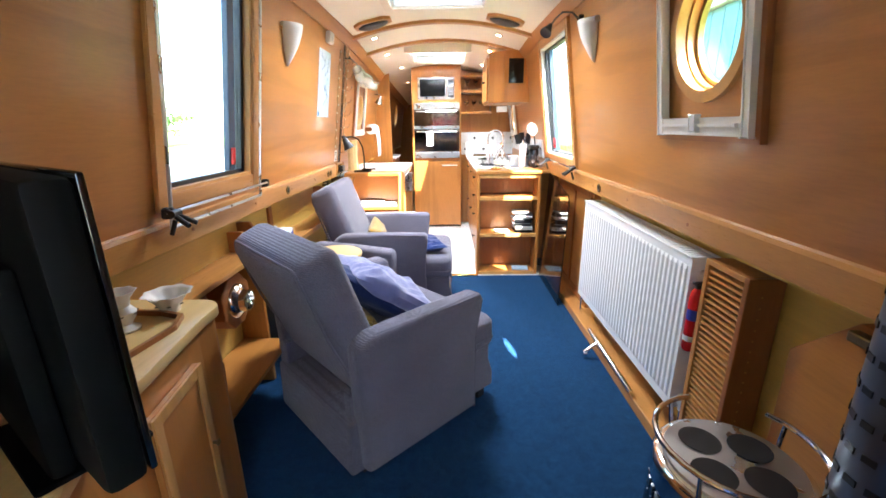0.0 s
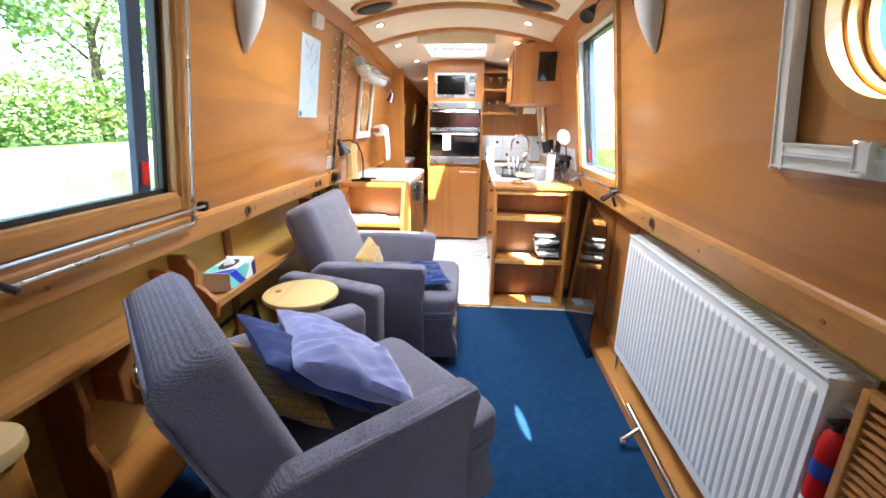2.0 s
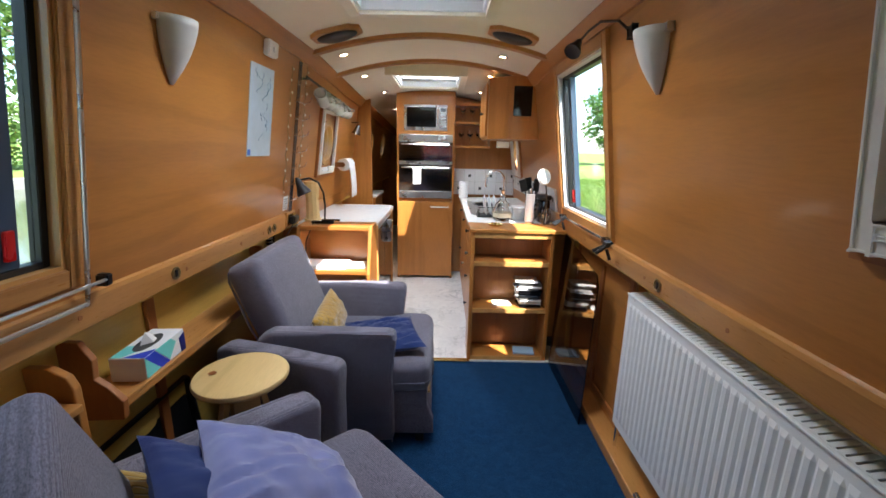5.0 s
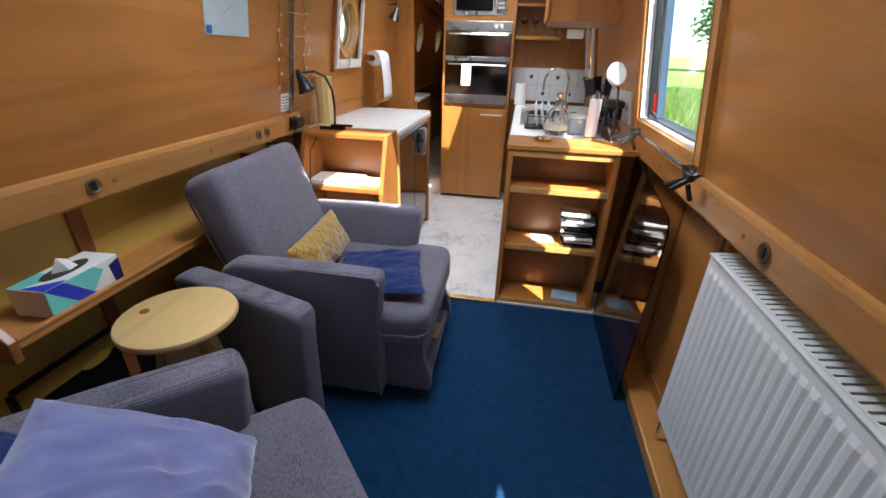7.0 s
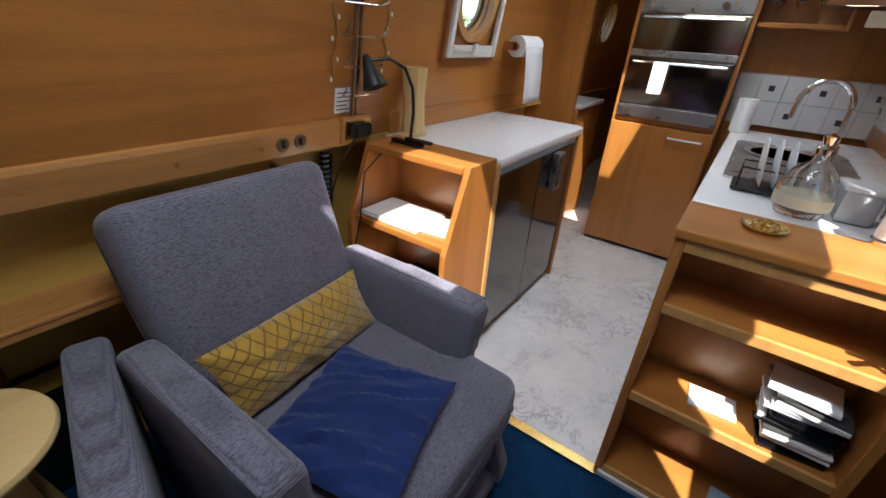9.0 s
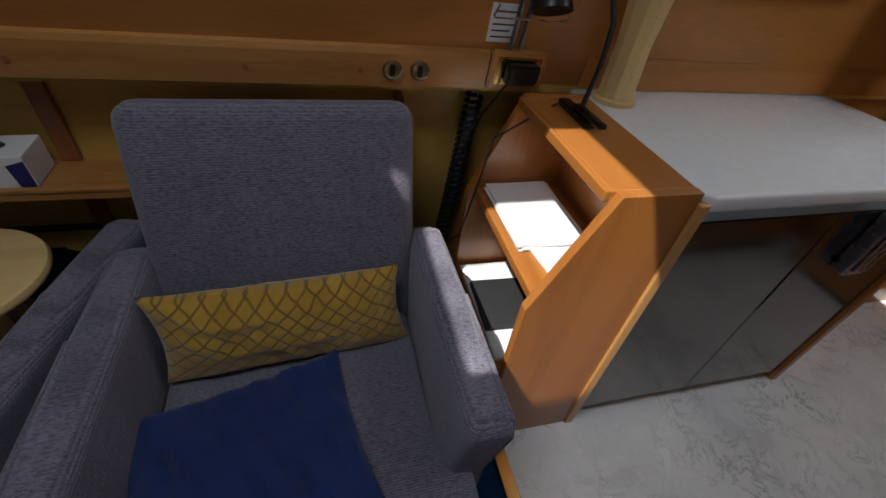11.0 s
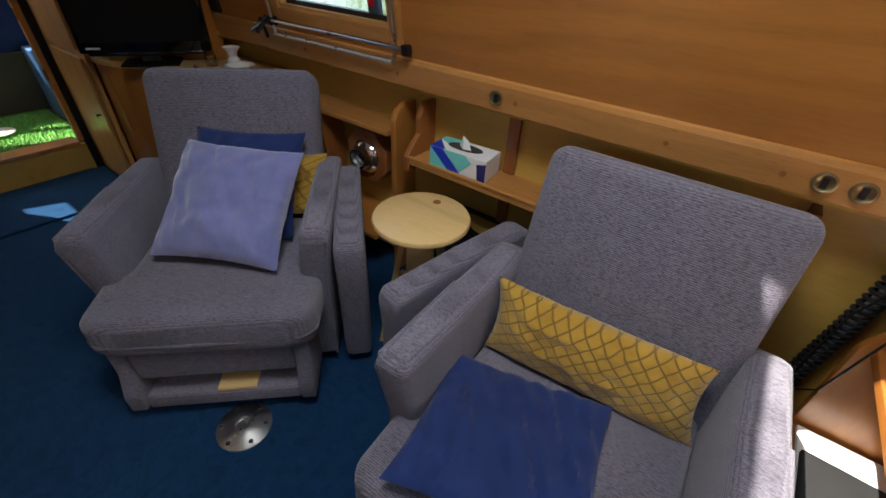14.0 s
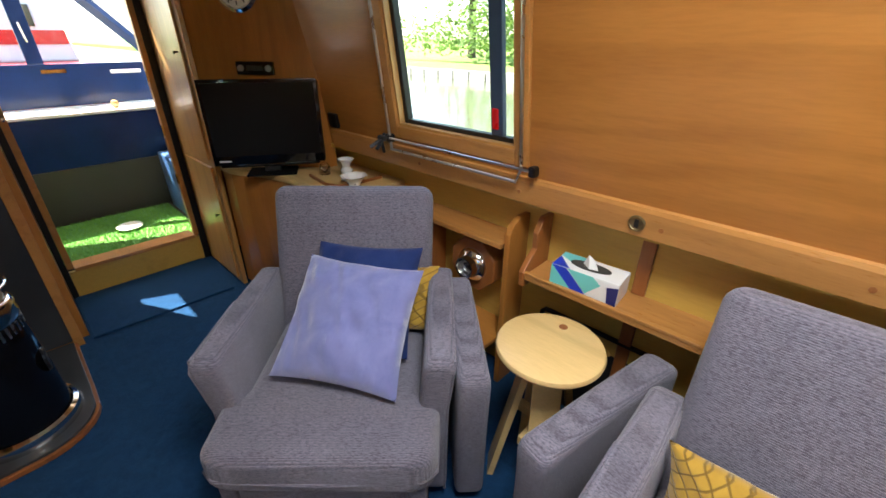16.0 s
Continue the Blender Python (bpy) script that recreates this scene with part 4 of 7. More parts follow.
def extinguisher():
    x, y = 0.892, 1.981
    t = thing("fire_extinguisher", (x, y, 0.42), "small red fire extinguisher clipped beside the radiator", "fire extinguisher")
    part("cylinder", lathe([(0.0, 0.47), (0.017, 0.47), (0.022, 0.48), (0.022, 0.67), (0.017, 0.695), (0.009, 0.705), (0.0, 0.705)], (x, y, 0), 24), red, t, smooth=True)
    part("label_band", lathe([(0.0224, 0.59), (0.0224, 0.63)], (x, y, 0), 24), paint("blue label", (0.03, 0.05, 0.30), 0.4), t, "blue label band", smooth=True)
    part("label_band", lathe([(0.0224, 0.51), (0.0224, 0.53)], (x, y, 0), 24), paper, t, "white label band", smooth=True)
    part("valve", lathe([(0.0, 0.705), (0.010, 0.705), (0.010, 0.72), (0.0, 0.72)], (x, y, 0), 12), black, t)
    part("lever", box(x - 0.02, x + 0.03, y - 0.007, y + 0.007, 0.72, 0.73, 0.003), black, t)
    part("clip", box(x + 0.02, 0.998, y - 0.02, y + 0.02, 0.60, 0.64), black, t)


extinguisher()
structure("panel", prism([(0.90, 0.0), (1.66, 0.0), (1.66, 0.66), (1.50, 0.815), (0.90, 0.815)], "x", 0.962, 0.995, 0.003), oak, "oak heat panel with a cut corner beside the stove")
solo("latch", box(0.935, 0.963, 1.42, 1.50, 0.775, 0.80, 0.004), old_brass, "small aged brass latch on the heat panel", "latch")
# clear sheet and panelled cupboard front by the bookcase
t = thing("wall_cupboard", (0.97, 3.7, 0.055), "oak framed cupboard front below the gunwale", "cupboard")
part("front", box(0.955, 0.998, 3.24, 4.04, 0.056, 0.866), oak, t)
for b in ((3.26, 3.30, 0.09, 0.84), (3.60, 3.64, 0.09, 0.84), (4.0, 4.035, 0.09, 0.84), (3.30, 3.60, 0.09, 0.13), (3.30, 3.60, 0.80, 0.84), (3.64, 4.0, 0.09, 0.13), (3.64, 4.0, 0.80, 0.84)):
    part("moulding", box(0.943, 0.955, *b, 0.003), teak, t)
smoke = glass("smoked acrylic", (0.34, 0.27, 0.22), 0.02)
t = thing("acrylic_sheet", (0.83, 3.72, 0.004), "clear smoked acrylic sheet leaning beside the bookcase", "sheet")
own = prism([(3.395, 0.004), (4.03, 0.004), (4.03, 0.88), (3.46, 0.79), (3.42, 0.74)], "x", 0, 0.006)
for v in own.verts:
    v.co.x += 0.815 + 0.045 * v.co.z
part("sheet", own, smoke, t)


def keyhole(side, y):
    t = thing("keyhole_plate", lean(side, y, 0.90, 0.018), "round dark brass socket plate set in the gunwale rail", "socket plate", "socket plates in the rail")
    own = lathe([(0.0, 0), (0.024, 0), (0.024, 0.004), (0.019, 0.006), (0.015, 0.003), (0.0, 0.003)], sides=24, axis="x")
    own.transform(Matrix.Translation(lean(side, y, 0.918, 0.0185)) @ (Matrix.Rotation(math.pi, 4, "Z") if side > 0 else Matrix()))
    part("plate", own, old_brass, t, smooth=True)
    own = box(-0.002, 0.0055, -0.006, 0.006, -0.012, 0.012)
    own.transform(Matrix.Translation(lean(side, y, 0.918, 0.0185)) @ (Matrix.Rotation(math.pi, 4, "Z") if side > 0 else Matrix()))
    part("slot", own, black, t)


for side, y in ((-1, 2.953), (-1, 3.775), (-1, 3.842), (1, 2.92)):
    keyhole(side, y)
# plugged screw heads in the rail
for side in (-1, 1):
    for y in (2.05, 2.55, 3.02, 3.45, 3.70):
        own = lathe([(0.0, 0), (0.007, 0), (0.007, 0.0015), (0.0, 0.0015)], sides=12, axis="x")
        own.transform(Matrix.Translation(lean(side, y, 0.915, 0.0182)) @ (Matrix.Rotation(math.pi, 4, "Z") if side > 0 else Matrix()))
        solo("wood_plug", own, teak, "small round oak plug in the gunwale rail", "plug", "plugs in the rail")


def sconce(side, y):
    """Half cone of frosted glass on the leaning side."""
    t = thing("wall_sconce", lean(side, y, 1.555), "frosted white half cone wall light, unlit", "wall light", "saloon wall lights")
    own = B()
    n, hgt = 16, 0.192
    rows = []
    for i in range(9):
        k = i / 8
        z = 1.555 + hgt * k
        r = 0.070 * (1 - (1 - k) ** 1.8) + 0.006
        row = []
        for j in range(n + 1):
            a = math.pi * j / n
            row.append(own.verts.new(lean(side, y - r * math.cos(a), z, 0.004 + 0.95 * r * math.sin(a))))
        rows.append(row)
    for a, c in zip(rows, rows[1:]):
        for j in range(n):
            own.faces.new((a[j], a[j + 1], c[j + 1], c[j]))
    ob = part("shade", own, frosted, t, smooth=True)
    md = ob.modifiers.new("thick", "SOLIDIFY")
    md.thickness = 0.003
    part("back_plate", wall_box(side, y - 0.04, y + 0.04, 1.64, 1.72, 0.0, 0.004), white, t)
    part("screw", wall_box(side, y - 0.092, y - 0.080, 1.725, 1.745, 0.0, 0.02, 0.003), steel, t)
    return t


sconce(-1, 2.945)
sconce(1, 2.95)
# reading lamp on a bent stalk over the starboard window
t = thing("gooseneck_lamp", lean(1, 3.10, 1.80), "small black reading lamp on a bent stalk above the window", "lamp")
part("stalk", tube([lean(1, 3.12, 1.78, 0.01), lean(1, 3.18, 1.835, 0.03), lean(1, 3.30, 1.865, 0.05), lean(1, 3.42, 1.86, 0.06), lean(1, 3.50, 1.84, 0.07)], 0.005, 8), black, t, smooth=True)
own = lathe([(0.008, 0.0), (0.014, -0.01), (0.018, -0.03), (0.036, -0.075), (0.036, -0.08), (0.0, -0.07)], sides=20)
own.transform(Matrix.Translation(lean(1, 3.50, 1.845, 0.07)) @ Matrix.Rotation(radians(-35), 4, "X") @ Matrix.Rotation(radians(30), 4, "Y"))
part("shade", own, black, t, smooth=True)
part("wall_mount", wall_box(1, 3.09, 3.13, 1.765, 1.80, 0.0, 0.02, 0.004), black, t)

# hold-down rods and clips under the windows
t = thing("curtain_rod", lean(-1, 2.24, 0.98), "pair of thin steel curtain rods below the canal window", "curtain rod")
part("rod", tube([lean(-1, 1.88, 1.005, 0.045), lean(-1, 2.62, 1.005, 0.045)], 0.005, 8), steel, t, smooth=True)
part("rod", tube([lean(-1, 2.565, 1.80, 0.03), lean(-1, 2.565, 1.0, 0.03), lean(-1, 2.55, 0.955, 0.04), lean(-1, 1.90, 0.955, 0.04)], 0.006, 8), steel, t, smooth=True)
part("rod", tube([lean(-1, 1.905, 1.80, 0.03), lean(-1, 1.905, 0.955, 0.04)], 0.006, 8), steel, t, smooth=True)
for y in (1.90, 2.615):
    part("bracket", wall_box(-1, y - 0.012, y + 0.012, 0.985, 1.02, 0.016, 0.05, 0.004), black, t)
t = thing("curtain_rod", lean(1, 3.75, 0.98), "thin dark curtain rod below the bank window", "curtain rod")
part("rod", tube([lean(1, 3.28, 0.985, 0.04), lean(1, 4.10, 0.985, 0.04)], 0.006, 8), dark_steel, t, smooth=True)
for y in (3.36, 4.05):
    part("bracket", wall_box(1, y - 0.008, y + 0.008, 0.975, 0.995, 0.0, 0.05, 0.003), dark_steel, t)


def clamp(side, y, z):
    t = thing("spring_clamp", lean(side, y, z - 0.035, 0.04), "black spring clamp gripping the curtain rod", "clamp", "clamps on the rods")
    c = lean(side, y, z, 0.045)
    for s in (-1, 1):
        part("jaw", tube([c + Vector((-side * 0.07, s * 0.022, -0.035)), c + Vector((-side * 0.02, s * 0.006, -0.005)), c + Vector((0.0, s * 0.01, 0.012))], 0.008, 8), black, t, smooth=True)
    part("spring", tube([c + Vector((-side * 0.02, -0.02, 0.0)), c + Vector((-side * 0.02, 0.02, 0.0))], 0.011, 10), black, t, smooth=True)
    part("tip", tube([c + Vector((-side * 0.02, -0.005, -0.02)), c + Vector((-side * 0.005, -0.012, -0.065))], 0.007, 8), black, t, smooth=True)


clamp(1, 3.27, 0.985)
clamp(1, 3.96, 0.985)
clamp(-1, 1.885, 1.005)


# ---- port side: end shelves, fridge, worktop ----
def desk_shelves():
    t = thing("end_bookcase", (-0.65, 4.17, 0), "low open oak bookcase with sloping ends against the fridge", "bookcase")
    prof = [(4.00, 0.0), (4.285, 0.0), (4.285, 0.885), (4.11, 0.885), (3.995, 0.60)]
    part("end_panel", prism(prof, "x", -0.372, -0.350, 0.002), chestnut_z, t)
    part("end_panel", prism(prof, "x", -0.824, -0.802, 0.002), chestnut_z, t)
    part("edge_lipping", prism([(4.285, 0.0), (4.312, 0.0), (4.312, 0.86), (4.285, 0.86)], "x", -0.374, -0.343, 0.003), edge_oak, t)
    part("top", box(-0.802, -0.372, 4.10, 4.285, 0.862, 0.884, 0.003), chestnut_x, t)
    part("top_edge", box(-0.802, -0.372, 4.088, 4.10, 0.860, 0.884, 0.003), chestnut_x, t)
    part("shelf", box(-0.802, -0.372, 4.04, 4.285, 0.595, 0.615, 0.002), chestnut_x, t)
    part("shelf_edge", box(-0.802, -0.372, 4.018, 4.04, 0.590, 0.616, 0.003), chestnut_x, t)
    part("lower_shelf", box(-0.802, -0.372, 4.005, 4.285, 0.285, 0.305, 0.002), chestnut_x, t)
    part("back", box(-0.802, -0.372, 4.272, 4.284, 0.0, 0.862), chestnut_x, t)
    return t


desk_shelves()
t = thing("magazine_stack", (-0.66, 4.15, 0.616), "stack of pale magazines on the shelf", "magazines")
for i, (a, w, d) in enumerate(((0, 0.28, 0.19), (3, 0.275, 0.185), (-2, 0.28, 0.19), (1, 0.27, 0.185))):
    own = box(-w / 2, w / 2, -d / 2, d / 2, 0, 0.0045, 0.0008)
    own.transform(pose(-0.655, 4.135, 0.6165 + 0.005 * i, 0, 0, a))
    part("magazine", own, paper if i % 2 else offwhite, t)
own = box(-0.09, 0.09, -0.08, 0.08, 0, 0.006, 0.0008)
own.transform(pose(-0.455, 4.16, 0.6165, 0, 0, 8))
part("magazine", own, offwhite, t)
t = thing("tablet_case", (-0.57, 4.14, 0.306), "black tablet case on papers on the low shelf", "tablet")
part("paper_sheet", box(-0.79, -0.42, 4.01, 4.25, 0.306, 0.318, 0.002), paper, t, "white papers")
part("case", moved(box(-0.13, 0.13, -0.095, 0.095, 0, 0.018, 0.005), pose(-0.60, 4.14, 0.3185, 0, 0, 88)), rubber, t, "black case")


def fridge_run():
    t = thing("fridge_cabinet", (-0.65, 4.74, 0), "built in fridge with dark stainless doors below the worktop", "fridge")
    part("carcass", box(-0.995, -0.385, 4.314, 5.17, 0.05, 0.835), oak_x, t)
    part("plinth", box(-0.995, -0.40, 4.314, 5.17, 0.006, 0.05), dark_grey, t)
    for a, c in ((4.318, 4.735), (4.741, 5.145)):
        d = part("door", box(-0.385, -0.363, a, c, 0.055, 0.80, 0.003), mirror_steel, t, "dark mirror finish door")
    part("top_rail", box(-0.385, -0.360, 4.318, 5.145, 0.806, 0.834, 0.003), paint("pale blue trim", (0.36, 0.50, 0.54), 0.3), t, "pale blue metal top rail")
    part("end_post", box(-0.40, -0.352, 5.148, 5.175, 0.006, 0.835, 0.003), oak_z, t)
    h = part("towel_clip", box(-0.362, -0.325, 4.86, 4.93, 0.62, 0.80, 0.005), steel, t, "hanging steel clip rack")
    for i in range(3):
        part("clip_bar", box(-0.327, -0.317, 4.868 + 0.022 * i, 4.876 + 0.022 * i, 0.64, 0.79, 0.002), chrome, h)
    w = thing("worktop", (-0.6, 4.75, 0.836), "white laminate worktop with rounded corner", "worktop")
    own = prism([(-0.995, 4.27), (-0.372, 4.287), (-0.345, 4.315), (-0.345, 5.19), (-0.375, 5.225), (-0.995, 5.225)], "z", 0.838, 0.878, 0.009, seg=3)
    part("top", own, worktop_mat, w, smooth=True)
    part("upstand", box(-0.90, -0.868, 4.29, 5.6, 0.88, 0.965, 0.003), oak, w, "low oak upstand")
    part("upstand", box(-0.998, -0.90, 5.225, 5.6, 0.70, 0.89), oak, w)


fridge_run()


def spring_pole():
    t = thing("coiled_hose", (-0.95, 4.0, 0.25), "white and black coiled hose hanging by the lining", "hose")
    a, b = Vector((-0.965, 3.985, 0.30)), Vector((-0.965, 4.03, 0.83))
    pts = []
    n = 26 * 10
    for i in range(n + 1):
        k = i / n
        c = a.lerp(b, k)
        pts.append(c + Vector((0.022 * math.cos(k * 26 * 2 * math.pi), 0.022 * math.sin(k * 26 * 2 * math.pi), 0)))
    part("coil", tube(pts, 0.006, 5), rubber, t, smooth=True)
    part("core", tube([a, b], 0.012, 8), white, t, smooth=True)


spring_pole()


def desk_lamp():
    x, y, z = -0.67, 4.185, 0.885
    t = thing("desk_lamp", (x, y, z), "black clip lamp on a bent stalk standing on the bookcase", "lamp")
    part("clip_base", box(x - 0.085, x + 0.06, y - 0.016, y + 0.016, z, z + 0.018, 0.007), gloss_black, t, smooth=True)
    part("clip_jaw", box(x - 0.02, x + 0.10, y - 0.012, y + 0.012, z + 0.018, z + 0.03, 0.005), gloss_black, t, smooth=True)
    pts = [(x, y, z + 0.02), (x + 0.004, y + 0.01, z + 0.12), (x - 0.004, y + 0.012, z + 0.20), (x - 0.03, y + 0.0, z + 0.265), (x - 0.075, y - 0.03, z + 0.292), (x - 0.12, y - 0.075, z + 0.285)]
    part("stalk", tube(pts, 0.006, 8), black, t, smooth=True)
    own = lathe([(0.010, 0.02), (0.018, 0.0), (0.024, -0.03), (0.045, -0.085), (0.045, -0.09), (0.0, -0.075)], sides=20)
    own.transform(Matrix.Translation((x - 0.13, y - 0.085, z + 0.28)) @ Matrix.Rotation(radians(-25), 4, "Y"))
    part("shade", own, black, t, smooth=True)
    part("cable", tube([(x - 0.07, y - 0.016, z + 0.01), (x - 0.075, 4.02, 0.80), (x - 0.08, 3.995, 0.62), (x - 0.12, 3.99, 0.45), (x - 0.2, 3.985, 0.36)], 0.0028, 6), black, t, smooth=True)


desk_lamp()
t = thing("wooden_vase", (-0.80, 4.36, 0.879), "tall faceted pale wooden tube lamp on the worktop", "lamp")
part("shaft", lathe([(0.048, 0.892), (0.043, 1.02), (0.052, 1.14)], (-0.80, 4.36, 0), 10), pine, t)
part("foot", lathe([(0.0, 0.879), (0.058, 0.879), (0.058, 0.889), (0.05, 0.892), (0.0, 0.892)], (-0.80, 4.36, 0), 24), pine, t, smooth=True)

# brass socket box at the rail's end, wire rack and card
t = thing("brass_socket", lean(-1, 4.06, 0.88), "brass power socket with a black plug on an oak pattress", "socket")
part("pattress", wall_box(-1, 4.02, 4.17, 0.878, 0.975, 0.0, 0.022, 0.004), trim_oak, t)
part("plate", wall_box(-1, 4.035, 4.155, 0.892, 0.962, 0.022, 0.027, 0.003), brass, t)
part("plug", wall_box(-1, 4.055, 4.14, 0.90, 0.95, 0.027, 0.06, 0.006), black, t)
part("cable", tube([lean(-1, 4.06, 0.90, 0.05), (-0.885, 4.03, 0.80), (-0.93, 3.985, 0.6), (-0.94, 3.98, 0.40), (-0.93, 3.975, 0.2)], 0.003, 6), black, t, smooth=True)
t = thing("wire_hook_rack", lean(-1, 4.06, 1.02), "tall wire hook rack with fairy lights", "rack")
for y in (4.06, 4.085):
    part("upright", tube([lean(-1, y, 0.98, 0.02), lean(-1, y, 1.84, 0.02)], 0.006, 8), dark_steel, t, smooth=True)
for i in range(8):
    z = 1.06 + 0.095 * i
    part("hook", tube([lean(-1, 3.99, z + 0.025, 0.07), lean(-1, 3.985, z, 0.06), lean(-1, 4.0, z - 0.01, 0.03), lean(-1, 4.15, z - 0.01, 0.03), lean(-1, 4.165, z, 0.06), lean(-1, 4.16, z + 0.025, 0.07)], 0.0025, 6), chrome, t, smooth=True)
part("light_cord", tube([lean(-1, 4.22 + 0.012 * math.sin(i * 1.3), 1.84 - 0.026 * i, 0.008 + 0.004 * math.sin(i * 2.1)) for i in range(30)], 0.0022, 6), old_brass, t, smooth=True)
part("light_cord", tube([lean(-1, 3.985 + 0.010 * math.sin(i * 1.1), 1.80 - 0.03 * i, 0.006 + 0.003 * math.sin(i * 2.6)) for i in range(24)], 0.0022, 6), old_brass, t, smooth=True)
for i in range(12):
    z = 1.80 - 0.062 * i
    part("fairy_light", lathe([(0.0, 0.0), (0.004, 0.003), (0.0045, 0.012), (0.0, 0.018)], tuple(lean(-1, 4.225 + 0.014 * (-1) ** i, z, 0.014)), 8), clear_bulb, t)
    part("fairy_light", lathe([(0.0, 0.0), (0.004, 0.003), (0.0045, 0.012), (0.0, 0.018)], tuple(lean(-1, 3.985 + 0.012 * (-1) ** i, z - 0.02, 0.012)), 8), clear_bulb, t)
t = thing("notice_card", lean(-1, 4.03, 0.985), "small white printed notice above the socket", "notice")
part("card", wall_box(-1, 4.0, 4.075, 0.99, 1.075, 0.0, 0.002), paper, t)
for i in range(5):
    part("print_line", wall_box(-1, 4.008, 4.066 - 0.012 * (i % 2), 1.0 + 0.014 * i, 1.004 + 0.014 * i, 0.002, 0.0026), dark_grey, t)
# framed waterways map: plain coast and line shapes
t = thing("wall_map", lean(-1, 3.62, 1.32), "pale blue printed map on the cabin side", "map")
part("sheet", wall_box(-1, 3.495, 3.755, 1.32, 1.735, 0.0, 0.003), paint("map paper", (0.42, 0.50, 0.55), 0.45, 0.1, scale=14), t)
for i in range(14):
    y, z = 3.51 + 0.21 * random.random(), 1.36 + 0.33 * random.random()
    pts = [lean(-1, y + 0.012 * k * random.uniform(-1, 1.4), z + 0.012 * k, 0.0042) for k in range(4)]
    part("map_line", tube(pts, 0.0014, 4), map_ink, t)
part("title_block", wall_box(-1, 3.50, 3.53, 1.325, 1.352, 0.003, 0.0036), paint("map blue", (0.04, 0.12, 0.40), 0.5), t)
t = thing("thermostat", lean(-1, 3.67, 1.775), "small cream thermostat box on the cabin side", "thermostat")
part("case", wall_box(-1, 3.615, 3.725, 1.785, 1.855, 0.0, 0.03, 0.005), offwhite, t)
part("dial", wall_box(-1, 3.655, 3.685, 1.80, 1.83, 0.03, 0.036, 0.003), white, t)
# hooks with mugs
t = thing("mug_rail", lean(-1, 4.6, 1.70), "dark rail of hooks under the cornice", "rail")
part("rail", tube([lean(-1, 4.10, 1.765, 0.05), lean(-1, 5.25, 1.70, 0.05)], 0.007, 8), black, t, smooth=True)
for y in (4.15, 5.2):
    part("bracket", tube([lean(-1, y, 1.765 - 0.057 * (y - 4.1), 0.0), lean(-1, y, 1.765 - 0.057 * (y - 4.1), 0.05)], 0.006, 8), black, t, smooth=True)


def mug(y, z, k):
    t = thing("glass_mug", lean(-1, y, z - 0.1, 0.06), "clear glass tankard hanging by its handle", "mug", "glass mugs on the rail")
    m = Matrix.Translation(lean(-1, y, z - 0.045, 0.07)) @ Matrix.Rotation(radians(70 + 8 * k), 4, "X") @ Matrix.Rotation(radians(15 * k), 4, "Z")
    own = lathe([(0.042, -0.055), (0.042, 0.055), (0.038, 0.055), (0.038, -0.048), (0.0, -0.048), (0.0, -0.055)], sides=18)
    part("bowl", moved(own, m), tankard_glass, t, smooth=True)
    own = tube([(0.042, 0, 0.03), (0.062, 0, 0.025), (0.068, 0, 0.0), (0.062, 0, -0.025), (0.042, 0, -0.03)], 0.005, 8)
    part("handle", moved(own, m), tankard_glass, t, smooth=True)


for i in range(6):
    mug(4.38 + 0.135 * i, 1.725 - 0.006 * i, (i % 3) - 1)
# kitchen paper on a wall holder
t = thing("paper_towel_holder", lean(-1, 5.28, 1.21), "paper towel roll on a wall holder with a long hanging end", "paper towel")
cz = lean(-1, 5.26, 1.225, 0.07)
own = lathe([(0.018, -0.11), (0.052, -0.11), (0.052, 0.11), (0.018, 0.11)], sides=28)
own.transform(Matrix.Translation(cz) @ Matrix.Rotation(radians(90), 4, "X"))
part("roll", own, paper, t, smooth=True)
part("core", moved(lathe([(0.0, -0.125), (0.016, -0.125), (0.016, 0.125), (0.0, 0.125)], sides=14), Matrix.Translation(cz) @ Matrix.Rotation(radians(90), 4, "X")), teak, t)
own = B()
rows = []
for i in range(9):
    k = i / 8
    rows.append([own.verts.new(cz + Vector((0.052 + 0.01 * math.sin(k * 3), s * 0.105 + 0.05 * k * k, 0.0 - 0.285 * k))) for s in (-1, 1)])
for a, c in zip(rows, rows[1:]):
    own.faces.new((a[0], a[1], c[1], c[0]))
ob = part("hanging_end", own, paper, t, smooth=True)
ob.modifiers.new("thick", "SOLIDIFY").thickness = 0.001
part("bracket", box(cz.x - 0.09, cz.x + 0.005, cz.y - 0.125, cz.y - 0.115, cz.z - 0.02, cz.z + 0.02), teak, t)
part("bracket", box(cz.x - 0.09, cz.x + 0.005, cz.y + 0.115, cz.y + 0.125, cz.z - 0.02, cz.z + 0.02), teak, t)
# small spotlight further on
t = thing("spotlight", lean(-1, 5.62, 1.52), "small dark spotlight on the cabin side before the passage", "lamp")
own = lathe([(0.012, 0.0), (0.02, -0.02), (0.045, -0.09), (0.0, -0.08)], sides=18)
part("shade", moved(own, Matrix.Translation(lean(-1, 5.62, 1.58, 0.07)) @ Matrix.Rotation(radians(20), 4, "Y")), dark_steel, t, smooth=True)
part("arm", tube([lean(-1, 5.62, 1.60, 0.0), lean(-1, 5.62, 1.60, 0.07)], 0.006, 8), dark_steel, t, smooth=True)
structure("wall_half", box(-0.99, -0.64, 5.84, 5.88, 0, 1.86), oak_z, "oak partition at the mouth of the passage")
t = thing("passage_shelf", (-0.85, 6.2, 0.86), "small pale shelf inside the passage", "shelf")
